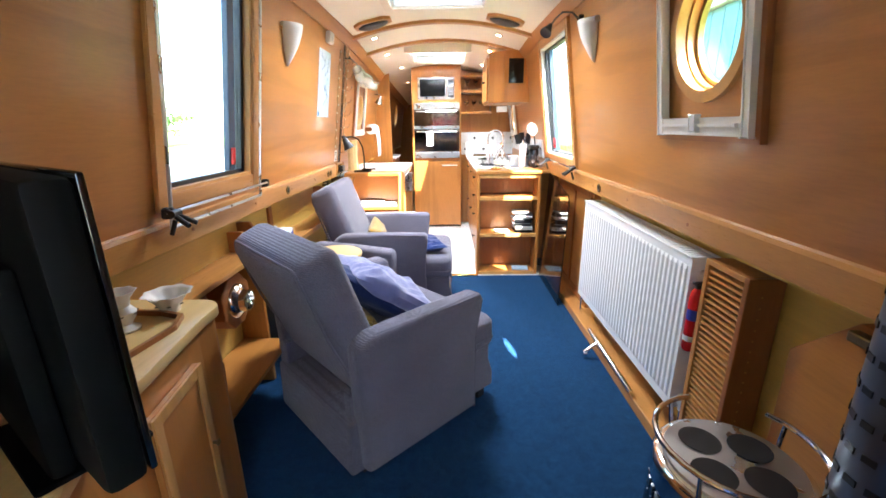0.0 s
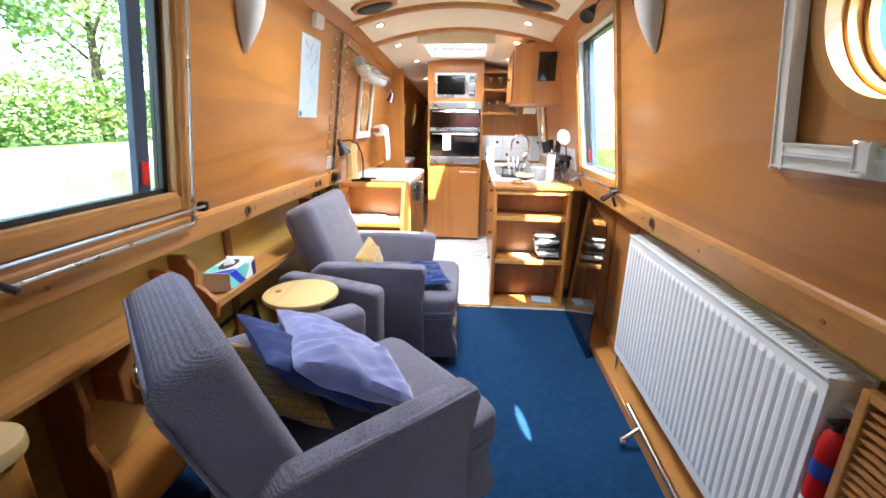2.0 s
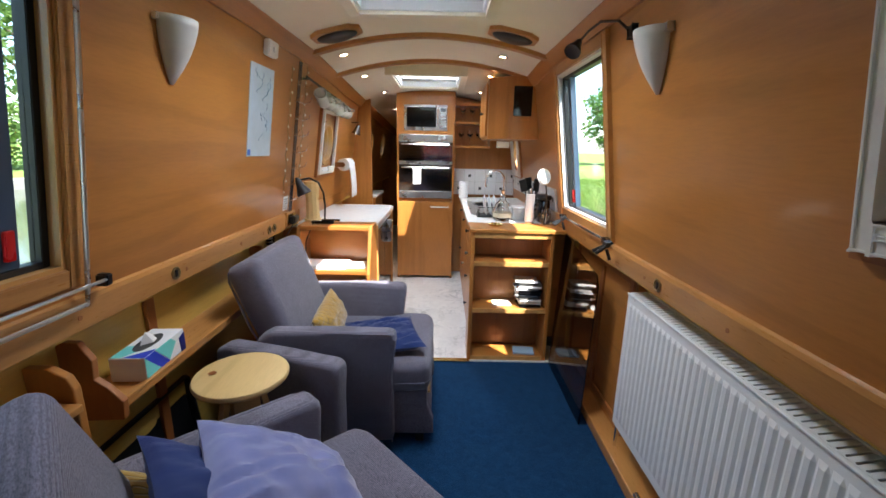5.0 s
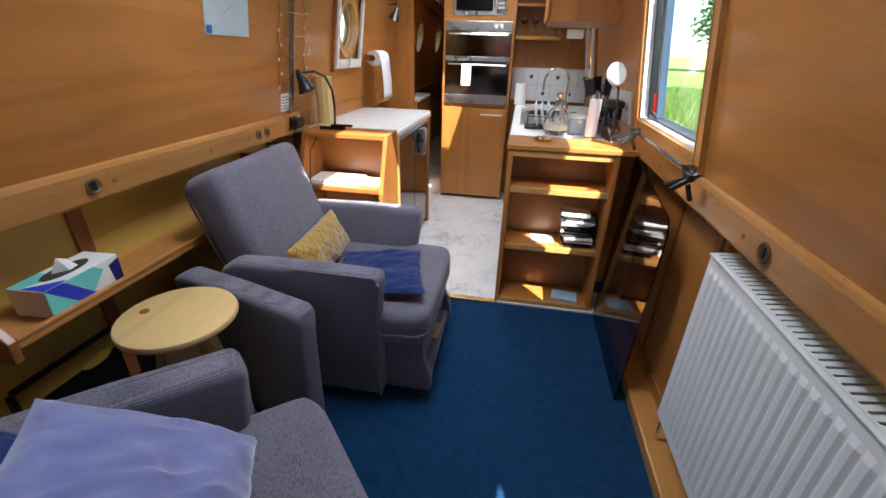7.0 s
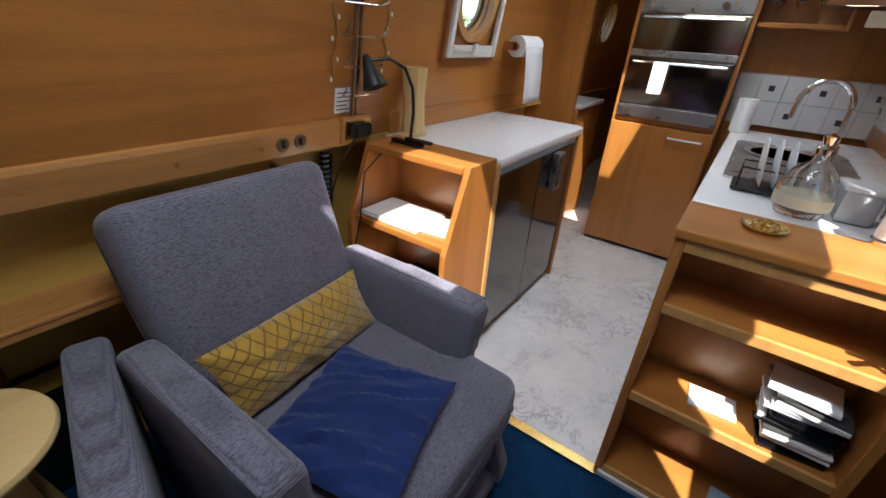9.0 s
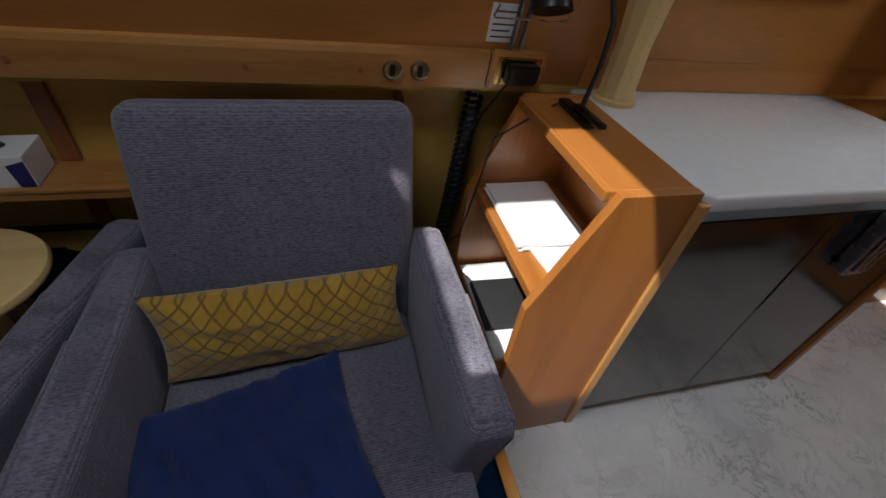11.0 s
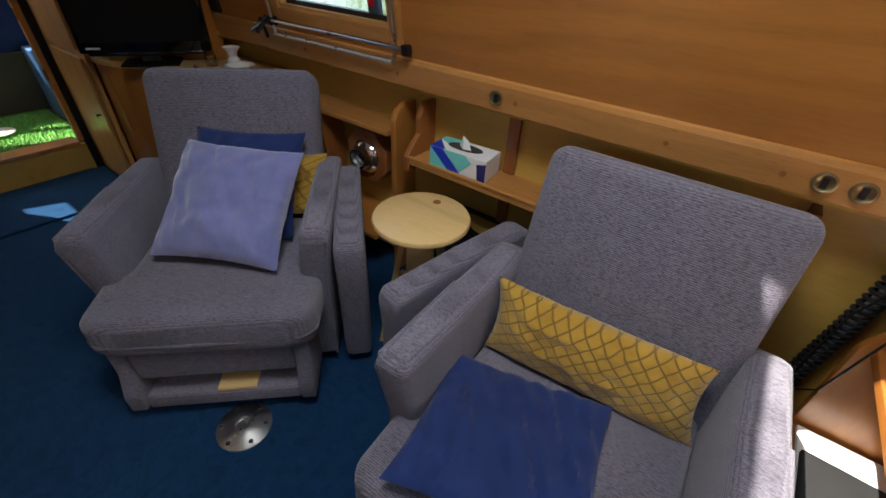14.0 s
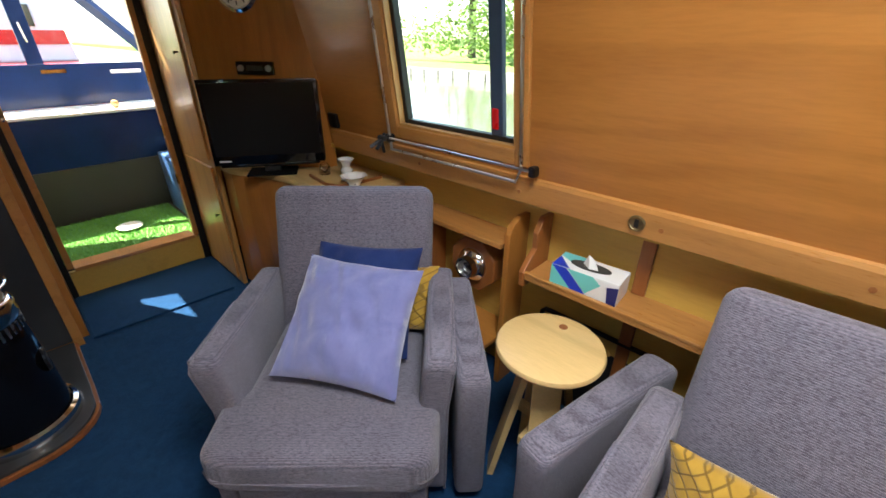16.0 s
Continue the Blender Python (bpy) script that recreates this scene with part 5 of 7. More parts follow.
part("shelf", box(-0.99, -0.60, 5.89, 6.4, 0.86, 0.89, 0.006), worktop_mat, t)
part("cupboard", box(-0.99, -0.62, 5.89, 6.4, 0.006, 0.86), oak_z, t)


# ---- tall oven cabinet ----
def tall_cabinet():
    x0, x1, y0, y1 = -0.385, 0.203, 5.86, 6.46
    t = thing("oven_cabinet", (-0.09, 6.15, 0), "tall oak cabinet housing microwave and double oven", "cabinet")
    part("side", box(x0, x0 + 0.02, y0 + 0.002, y1, 0.004, 1.93, 0.002), oak_z, t)
    part("side", box(x1 - 0.02, x1, y0 + 0.002, y1, 0.004, 1.93, 0.002), oak_z, t)
    part("back", box(x0 + 0.02, x1 - 0.02, y1 - 0.015, y1, 0.004, 1.93), oak_z, t)
    part("cornice", box(x0 + 0.02, x1 - 0.02, y0 + 0.004, y0 + 0.03, 1.80, 1.93), oak_x, t)
    part("rail", box(x0 + 0.02, x1 - 0.02, y0 + 0.004, y1 - 0.02, 1.515, 1.55), oak_x, t)
    part("rail", box(x0 + 0.02, x1 - 0.02, y0 + 0.004, y1 - 0.02, 0.845, 0.87), oak_x, t)
    part("stile", box(x0 + 0.02, -0.312, y0 + 0.004, y0 + 0.03, 1.55, 1.80), oak_z, t)
    part("stile", box(0.125, x1 - 0.02, y0 + 0.004, y0 + 0.03, 1.55, 1.80), oak_z, t)
    d = part("door", box(x0 + 0.006, x1 - 0.006, y0 - 0.016, y0, 0.03, 0.838, 0.003), oak_z, t, "plain oak door")
    part("handle", tube([(-0.03, y0 - 0.016, 0.785), (-0.03, y0 - 0.042, 0.785), (0.15, y0 - 0.042, 0.785), (0.15, y0 - 0.016, 0.785)], 0.006, 8), steel, d, "steel bar handle", smooth=True)
    m = thing("microwave", (-0.09, 5.95, 1.55), "silver microwave built into the oak cabinet", "microwave")
    part("case", box(-0.310, 0.122, y0 + 0.006, y0 + 0.35, 1.552, 1.797, 0.006), steel, m)
    part("door_glass", box(-0.285, 0.012, y0 - 0.002, y0 + 0.004, 1.585, 1.775, 0.01), gloss_black, m, "black glass door")
    part("handle", tube([(0.028, y0 + 0.006, 1.60), (0.028, y0 - 0.022, 1.61), (0.028, y0 - 0.022, 1.75), (0.028, y0 + 0.006, 1.76)], 0.006, 8), chrome, m, smooth=True)
    part("control_panel", box(0.045, 0.115, y0 + 0.0, y0 + 0.005, 1.57, 1.78, 0.003), dark_steel, m)
    part("display", box(0.055, 0.105, y0 - 0.003, y0 - 0.0005, 1.735, 1.765), gloss_black, m)
    for i in range(4):
        for j in range(3):
            part("button", box(0.054 + 0.018 * j, 0.068 + 0.018 * j, y0 - 0.003, y0 - 0.0005, 1.60 + 0.03 * i, 1.618 + 0.03 * i), steel, m)
    o = thing("double_oven", (-0.09, 5.95, 0.87), "stainless double oven with black glass doors", "oven")
    a, c = x0 + 0.022, x1 - 0.022
    part("body", box(a, c, y0 + 0.006, y0 + 0.45, 0.872, 1.512), dark_steel, o)
    part("control_panel", box(a, c, y0 - 0.012, y0 + 0.005, 1.44, 1.512, 0.003), steel, o, "brushed steel control panel")
    for k in (-0.30, 0.05, 0.095):
        part("knob", lathe([(0.0, 0.022), (0.014, 0.022), (0.017, 0.0), (0.0, 0.0)], (k, y0 - 0.034, 1.476), 16, axis="y"), chrome, o, smooth=True)
    d = part("upper_door", box(a, c, y0 - 0.014, y0 + 0.005, 1.215, 1.432, 0.003), oven_glass, o, "black glass upper door")
    part("trim", box(a, c, y0 - 0.016, y0 - 0.0145, 1.215, 1.25, 0.0005), steel, d)
    part("handle", tube([(a + 0.03, y0 - 0.014, 1.415), (a + 0.03, y0 - 0.045, 1.415), (c - 0.03, y0 - 0.045, 1.415), (c - 0.03, y0 - 0.014, 1.415)], 0.007, 8), chrome, d, smooth=True)
    d = part("lower_door", box(a, c, y0 - 0.014, y0 + 0.005, 0.95, 1.205, 0.003), oven_glass, o, "black glass lower door")
    part("handle", tube([(a + 0.03, y0 - 0.014, 1.185), (a + 0.03, y0 - 0.045, 1.185), (c - 0.03, y0 - 0.045, 1.185), (c - 0.03, y0 - 0.014, 1.185)], 0.007, 8), chrome, d, smooth=True)
    part("lower_panel", box(a, c, y0 - 0.014, y0 + 0.005, 0.874, 0.944, 0.003), steel, o, "brushed steel lower panel")
    part("towel", box(-0.215, -0.135, y0 - 0.056, y0 - 0.052, 1.02, 1.19, 0.001), paper, o, "white strip hanging on the handle")


tall_cabinet()


# ---- starboard galley ----
def bookcase():
    t = thing("end_bookcase", (0.54, 4.16, 0), "open oak bookcase with three shelves at the end of the galley", "bookcase")
    y0, y1 = 4.055, 4.27
    part("side", box(0.275, 0.30, y0, y1, 0.004, 0.868, 0.003), oak_z, t)
    own = prism([(0.775, 0.004), (0.80, 0.004), (0.80, 0.868), (0.775, 0.868)], "y", y0, y1, 0.003)
    part("side", own, oak_z, t)
    part("back", box(0.30, 0.775, y1 - 0.012, y1, 0.004, 0.868), teak_x, t)
    part("top_rail", box(0.30, 0.775, y0, y0 + 0.02, 0.835, 0.868, 0.002), edge_oak, t)
    for z in (0.012, 0.350, 0.665):
        part("shelf", box(0.30, 0.775, y0 + 0.012, y1 - 0.012, z, z + 0.018, 0.001), oak_x, t)
        part("shelf_edge", box(0.30, 0.775, y0, y0 + 0.012, z - 0.012, z + 0.019, 0.003), edge_oak, t)
    return t


bookcase()


def cd_stack():
    t = thing("cd_stack", (0.69, 4.15, 0.369), "uneven stack of disc cases on the middle shelf", "disc cases")
    z = 0.370
    mats = [gloss_black, paper, dark_grey, offwhite, paper, gloss_black]
    for i in range(17):
        h = 0.0105
        own = box(-0.071, 0.071, -0.062, 0.062, 0, h - 0.001, 0.0006)
        own.transform(pose(0.672 + random.uniform(-0.018, 0.012), 4.15 + random.uniform(-0.012, 0.008), z, 0, 0, random.uniform(-9, 9)))
        part("disc_case", own, mats[(i * 5 + i // 3) % 6], t)
        z += h
    return t


cd_stack()
t = thing("booklet", (0.66, 4.13, 0.031), "pale blue booklet on the bottom shelf", "booklet")
part("cover", moved(box(-0.07, 0.07, -0.05, 0.05, 0, 0.012, 0.001), pose(0.665, 4.135, 0.0315, 0, 0, -6)), paint("pale blue card", (0.35, 0.50, 0.62), 0.5, 0.15), t)
part("loose_sheet", moved(box(-0.06, 0.06, -0.045, 0.045, 0, 0.006, 0.001), pose(0.50, 4.16, 0.3695, 0, 0, 4)), paper, t, "loose white papers")


def galley():
    t = thing("galley_unit", (0.62, 5.05, 0), "oak galley base unit with drawers and round knobs", "base unit")
    part("carcass", box(0.305, 0.995, 4.275, 5.855, 0.08, 0.855), oak, t)
    part("plinth", box(0.34, 0.995, 4.275, 5.855, 0.006, 0.08), dark_grey, t)
    for a, c, rows in ((4.28, 4.72, ((0.10, 0.34), (0.35, 0.52), (0.53, 0.69), (0.70, 0.85))), (4.73, 5.28, ((0.10, 0.69), (0.70, 0.85))), (5.29, 5.85, ((0.10, 0.69), (0.70, 0.85)))):
        for z0, z1 in rows:
            d = part("drawer" if z1 - z0 < 0.3 else "door", box(0.288, 0.304, a, c, z0, z1, 0.003), oak, t)
            part("knob", lathe([(0.0, 0.0), (0.006, 0.0), (0.006, -0.010), (0.012, -0.016), (0.012, -0.022), (0.0, -0.026)], (0.288, (a + c) / 2, (z0 + z1) / 2 + 0.02), 12, axis="x"), black, d, smooth=True)
    w = thing("worktop", (0.62, 4.95, 0.856), "white laminate galley worktop with oak end strip", "worktop")
    part("top", box(0.268, 0.995, 4.30, 5.858, 0.857, 0.893, 0.008), worktop_mat, w, smooth=True)
    part("end_strip", box(0.268, 0.90, 4.045, 4.30, 0.869, 0.894, 0.004), oak_x, w, "oak end strip")
    # sink and drainer set into the worktop
    s = thing("sink", (0.52, 5.05, 0.895), "stainless steel sink with drainer", "sink")
    part("rim", box(0.315, 0.72, 4.66, 5.45, 0.8935, 0.899, 0.002), steel, s)
    own = B()
    own = lathe([(0.145, 0.9), (0.150, 0.9025), (0.130, 0.9025), (0.126, 0.899)], (0.50, 5.22, 0), 32)
    part("bowl_rim", own, chrome, s, smooth=True)
    # no hollow is cut: a flat dark disc paints the bowl's inner shade
    part("bowl", lathe([(0.0, 0.8992), (0.125, 0.8992), (0.125, 0.9), (0.0, 0.9)], (0.50, 5.22, 0), 32), dark_grey, s, "flat dark disc painted for the shade inside the sink bowl")
    for i in range(7):
        part("drainer_rib", box(0.36 + 0.045 * i, 0.372 + 0.045 * i, 4.70, 5.02, 0.899, 0.902, 0.001), steel, s)
    f = thing("tap", (0.60, 4.98, 0.894), "chrome swan neck kitchen tap", "tap")
    part("column", lathe([(0.0, 0.894), (0.026, 0.894), (0.024, 0.905), (0.017, 0.91), (0.017, 1.0), (0.0, 1.0)], (0.60, 4.98, 0), 18), chrome, f, smooth=True)
    part("spout", tube([(0.60, 4.98, 0.99), (0.60, 4.98, 1.12)] + [(0.60 - 0.075 + 0.075 * math.cos(a), 4.98 + 0.02, 1.12 + 0.085 * math.sin(a)) for a in (math.pi * i / 10 for i in range(11))] + [(0.45, 5.0, 1.07)], 0.010, 10), chrome, f, smooth=True)
    for dy in (-0.045, 0.045):
        part("lever", tube([(0.60, 4.98, 0.96), (0.60, 4.98 + dy, 0.965), (0.59, 4.98 + dy * 1.7, 0.985)], 0.007, 8), chrome, f, smooth=True)


galley()
# tiled splashback: plain tiles, some with a small dark motif
t = thing("splashback", (0.6, 6.0, 0.893), "white tiled splashback with scattered dark square motifs", "splashback")
tile = paint("white glazed tile", (0.72, 0.72, 0.72), 0.18, 0.04)
grout = paint("grey grout", (0.45, 0.45, 0.44), 0.8)
part("grout_bed", box(0.205, 0.90, 6.10, 6.118, 0.894, 1.17), grout, t)
part("grout_bed", wall_box(1, 4.30, 6.1, 0.975, 1.125, 0.0, 0.004), grout, t)
for j in range(2):
    for i in range(6):
        x0, z0 = 0.208 + 0.115 * i, 0.897 + 0.136 * j
        k = part("tile", box(x0, x0 + 0.111, 6.092, 6.0995, z0, z0 + 0.132, 0.0015), tile, t)
        if (i + j) % 2 == 0:
            part("motif", box(x0 + 0.042, x0 + 0.07, 6.0895, 6.0918, z0 + 0.05, z0 + 0.08), dark_grey, k)
for j in range(1):
    for i in range(13):
        y0 = 4.31 + 0.137 * i
        k = part("tile", wall_box(1, y0, y0 + 0.133, 0.978, 1.122, 0.0045, 0.012, 0.0015), tile, t)
        if i % 2 == 0:
            part("motif", wall_box(1, y0 + 0.05, y0 + 0.08, 1.035, 1.065, 0.0122, 0.0142), dark_grey, k)
structure("wall_starboard_ledge", box(0.862, 0.998, 4.6, 6.12, 0.886, 0.974), oak, "oak ledge behind the worktop")


def wall_cupboard():
    """Corner cupboard with a black glass end panel and two doors."""
    t = thing("wall_cupboard", (0.65, 4.98, 1.455), "oak wall cupboard with a dark end panel over the galley", "cupboard")
    pts = [(0.80, 4.74), (0.565, 4.74), (0.43, 4.86), (0.43, 5.40), (0.80, 5.40)]
    part("body", prism(pts, "z", 1.455, 1.90, 0.004), oak_z, t)
    part("end_glass", box(0.60, 0.735, 4.733, 4.739, 1.62, 1.83, 0.002), gloss_black, t, "black speaker grille panel")
    for a, c in ((4.875, 5.12), (5.13, 5.385)):
        d = part("door", box(0.412, 0.428, a, c, 1.475, 1.86, 0.004), oak_z, t)
        part("knob", lathe([(0.0, 0.0), (0.006, 0.0), (0.006, -0.012), (0.012, -0.02), (0.0, -0.026)], (0.412, c - 0.03 if c < 5.2 else a + 0.03, 1.66), 12, axis="x"), black, d, smooth=True)
    h = thing("cooker_hood", (0.62, 5.5, 1.46), "slim dark cooker hood with a small lamp", "cooker hood")
    part("casing", box(0.44, 0.80, 5.41, 5.85, 1.47, 1.53, 0.006), dark_steel, h)
    part("lamp_glass", box(0.50, 0.60, 5.44, 5.50, 1.462, 1.469), glow("hood lamp", (1.0, 0.82, 0.55), 3.0), h)
    part("chimney", box(0.50, 0.80, 5.42, 5.85, 1.531, 1.88), oak_z, h)
    return t


wall_cupboard()


def glass_rack():
    t = thing("glass_rack", (0.4, 5.98, 1.38), "oak rack of shelves with hanging wine glasses", "rack")
    for z in (1.39, 1.625, 1.80):
        part("shelf", box(0.207, 0.56, 5.90, 6.115, z, z + 0.022, 0.003), oak_x, t)
    part("side", box(0.562, 0.58, 5.90, 6.115, 1.39, 1.88, 0.002), oak_z, t)
    for k, (x, z) in enumerate(((0.28, 1.647), (0.38, 1.647), (0.48, 1.647), (0.27, 1.413), (0.36, 1.413), (0.45, 1.413), (0.52, 1.413))):
        g = thing("wine_glass", (x, 5.96, z), "clear stemmed wine glass on the rack", "glass", "wine glasses")
        part("bowl", lathe([(0.024, 0.0), (0.024, 0.003), (0.004, 0.006), (0.004, 0.06), (0.022, 0.085), (0.03, 0.12), (0.026, 0.15), (0.0245, 0.15), (0.028, 0.12), (0.0, 0.08)], (x, 5.96, z), 16), clear_glass, g, smooth=True)


glass_rack()


def counter_things():
    # tall paper towel stand
    x, y = 0.68, 4.30
    t = thing("kitchen_roll", (x, y, 0.895), "white kitchen roll on a steel stand", "kitchen roll")
    part("base", lathe([(0.0, 0.895), (0.034, 0.895), (0.034, 0.905), (0.0, 0.91)], (x, y, 0), 24), chrome, t, smooth=True)
    part("roll", lathe([(0.012, 0.91), (0.029, 0.91), (0.029, 1.09), (0.012, 1.09)], (x, y, 0), 24), paper, t, smooth=True)
    part("post", tube([(x, y, 0.9), (x, y, 1.13)], 0.006, 8), chrome, t, smooth=True)
    # demijohn shaped glass bottle with a chrome stopper
    x, y = 0.51, 4.40
    t = thing("glass_bottle", (x, y, 0.895), "clear round bottle with metal tap fitting and pale oil", "bottle")
    part("glass", lathe([(0.0, 0.895), (0.052, 0.895), (0.062, 0.92), (0.064, 0.96), (0.05, 1.01), (0.022, 1.035), (0.018, 1.06), (0.016, 1.06), (0.018, 1.035), (0.045, 1.005), (0.059, 0.96), (0.057, 0.92), (0.0, 0.90)], (x, y, 0), 28), clear_glass, t, smooth=True)
    part("label", lathe([(0.0655, 0.92), (0.0665, 0.95)], (x, y, 0), 28), paint("cream label", (0.60, 0.56, 0.40), 0.5), t)
    part("stopper", lathe([(0.0, 1.055), (0.02, 1.055), (0.022, 1.07), (0.012, 1.08), (0.018, 1.10), (0.0, 1.11)], (x, y, 0), 16), chrome, t, smooth=True)
    t = thing("measuring_jug", (0.575, 4.42, 0.895), "small grey plastic storage tub on the worktop", "tub")
    part("body", box(0.585, 0.665, 4.40, 4.52, 0.895, 0.985, 0.01), paint("grey plastic", (0.35, 0.36, 0.37), 0.4), t, smooth=True)
    part("rim", box(0.580, 0.670, 4.395, 4.525, 0.978, 0.988, 0.003), paint("light grey plastic", (0.5, 0.51, 0.52), 0.4), t)
    # dish drainer with plates
    t = thing("dish_rack", (0.45, 4.62, 0.9), "dark wire dish rack holding white crockery", "dish rack")
    for yy in (4.52, 4.64):
        part("wire", tube([(0.36, yy, 0.905), (0.36, yy, 0.965), (0.50, yy, 0.965), (0.50, yy, 0.905)], 0.003, 6), black, t, smooth=True)
    for i in range(6):
        part("wire", tube([(0.375 + 0.024 * i, 4.52, 0.91), (0.375 + 0.024 * i, 4.64, 0.91)], 0.002, 6), black, t, smooth=True)
    for i in range(3):
        own = lathe([(0.0, 0.0), (0.05, 0.002), (0.075, 0.012), (0.075, 0.015), (0.05, 0.006), (0.0, 0.004)], sides=24)
        own.transform(pose(0.395 + 0.035 * i, 4.58, 0.975, 0, 82, 0))
        part("plate", own, white, t, smooth=True)
    part("tray", box(0.345, 0.515, 4.505, 4.655, 0.899, 0.905, 0.003), black, t)
    # utensil pot with black spatulas, and a bag of dark boxes
    t = thing("utensil_pot", (0.735, 4.50, 0.895), "dark pot of black kitchen utensils", "utensil pot")
    part("pot", lathe([(0.0, 0.895), (0.045, 0.895), (0.05, 1.02), (0.046, 1.02), (0.041, 0.905), (0.0, 0.905)], (0.735, 4.50, 0), 20), steel, t, smooth=True)
    for i, (dx, dy, ln) in enumerate(((-0.07, 0.0, 0.2), (-0.03, 0.03, 0.22), (0.02, -0.02, 0.21), (0.045, 0.02, 0.19), (-0.01, -0.03, 0.17))):
        u = part("utensil", tube([(0.735 + dx * 0.2, 4.50 + dy * 0.2, 0.91), (0.735 + dx * 0.8, 4.50 + dy, 0.98 + ln * 0.6)], 0.004, 6), black, t)
        own = box(-0.026, 0.026, -0.003, 0.003, 0, 0.085, 0.002)
        own.transform(pose(0.735 + dx * 0.8, 4.50 + dy, 0.97 + ln * 0.6, 0, dx * 220, 20 * i))
        part("blade", own, black, u)
    t = thing("coffee_maker", (0.79, 4.36, 0.895), "black countertop machine with clear jug behind the kitchen roll", "appliance")
    part("body", box(0.745, 0.825, 4.33, 4.43, 0.895, 1.05, 0.012), gloss_black, t, smooth=True)
    part("arm", box(0.745, 0.825, 4.30, 4.44, 1.05, 1.085, 0.01), black, t, smooth=True)
    part("jug", lathe([(0.0, 0.90), (0.034, 0.90), (0.036, 0.96), (0.026, 1.0), (0.023, 1.0), (0.032, 0.96), (0.0, 0.905)], (0.785, 4.285, 0), 18), clear_glass, t, smooth=True)
    # shaving style lamp: round white head on a stalk
    t = thing("round_lamp", (0.74, 4.25, 0.895), "round pale lamp head on a dark stalk by the window", "lamp")
    part("stalk", tube([(0.775, 4.26, 0.895), (0.775, 4.24, 1.05), (0.755, 4.2, 1.15), (0.735, 4.17, 1.18)], 0.005, 8), black, t, smooth=True)
    own = lathe([(0.0, -0.014), (0.042, -0.012), (0.051, 0.0), (0.042, 0.012), (0.0, 0.014)], sides=24)
    own.transform(pose(0.725, 4.15, 1.215, 80, 0, 25))
    part("head", own, frosted, t, smooth=True)
    part("neck", box(0.715, 0.735, 4.15, 4.17, 1.165, 1.19, 0.004), white, t)
    # brass ashtray-like dish
    t = thing("brass_tray", (0.43, 4.20, 0.895), "small brass tray with trinkets on the oak end strip", "tray")
    part("dish", lathe([(0.0, 0.895), (0.04, 0.895), (0.05, 0.905), (0.047, 0.905), (0.038, 0.899), (0.0, 0.899)], (0.44, 4.19, 0), 24), brass, t, smooth=True)
    for i in range(5):
        a = 1.3 * i
        part("trinket", lathe([(0.0, 0.899), (0.011, 0.902), (0.008, 0.914), (0.0, 0.917)], (0.44 + 0.022 * math.cos(a), 4.19 + 0.022 * math.sin(a), 0), 10), brass, t, smooth=True)
    t = thing("kitchen_roll", (0.27, 5.7, 0.894), "white roll standing by the splashback", "kitchen roll")
    part("roll", lathe([(0.0, 0.894), (0.045, 0.894), (0.045, 1.06), (0.0, 1.06)], (0.30, 5.75, 0), 24), paper, t, smooth=True)
    t = thing("small_box", (0.7, 5.66, 1.40), "small cream switch box below the cupboards", "switch box")
    part("case", box(0.60, 0.72, 5.62, 5.66, 1.395, 1.455, 0.004), offwhite, t)


counter_things()


# ---- ceiling fittings ----
def downlight(x, y):
    z = CZ(x, y)
    t = thing("downlight", (x, y, z), "small lit ceiling downlight with a chrome rim", "downlight", "ceiling downlights")
    n = Vector((-2 * 0.125 * x / 0.74 ** 2, 0, -1)).normalized()
    m = Matrix.Translation((x, y, z)) @ (-n).to_track_quat("Z", "Y").to_matrix().to_4x4()
    own = lathe([(0.030, -0.001), (0.034, -0.006), (0.024, -0.008), (0.022, -0.003)], sides=20)
    part("rim", moved(own, m), chrome, t, smooth=True)
    own = lathe([(0.0, -0.0045), (0.0225, -0.0045), (0.0225, -0.003), (0.0, -0.003)], sides=20)
    part("lamp", moved(own, m), lamp_glow, t, "glowing lamp face")


for x, y in ((-0.56, 4.40), (0.47, 4.45), (-0.54, 5.0), (0.45, 5.02), (-0.48, 5.70), (0.43, 5.68), (-0.50, 6.7), (-0.52, 7.5)):
    downlight(x, y)


def ceiling_speaker(x, y):
    z = CZ(x, y)
    t = thing("ceiling_speaker", (x, y, z), "oval dark speaker in an octagonal oak surround on the ceiling", "speaker", "ceiling speakers")
    s = 1 if x > 0 else -1
    m = Matrix.Translation((x, y, z)) @ Matrix.Rotation(math.atan(2 * 0.125 * x / 0.74 ** 2), 4, "Y")
    own = prism([(0.135, -0.05), (0.135, 0.05), (0.085, 0.095), (-0.085, 0.095), (-0.135, 0.05), (-0.135, -0.05), (-0.085, -0.095), (0.085, -0.095)], "z", -0.022, 0.0, 0.003)
    part("surround", moved(own, m), trim_oak, t)
    own = lathe([(0.0, -0.042), (0.07, -0.040), (0.095, -0.030), (0.10, -0.0225), (0.0, -0.0225)], sides=32)
    own.transform(Matrix.Diagonal((1.12, 0.8, 1, 1)))
    part("grille", moved(own, m), black, t, smooth=True)


ceiling_speaker(-0.50, 3.98)
ceiling_speaker(0.46, 3.98)


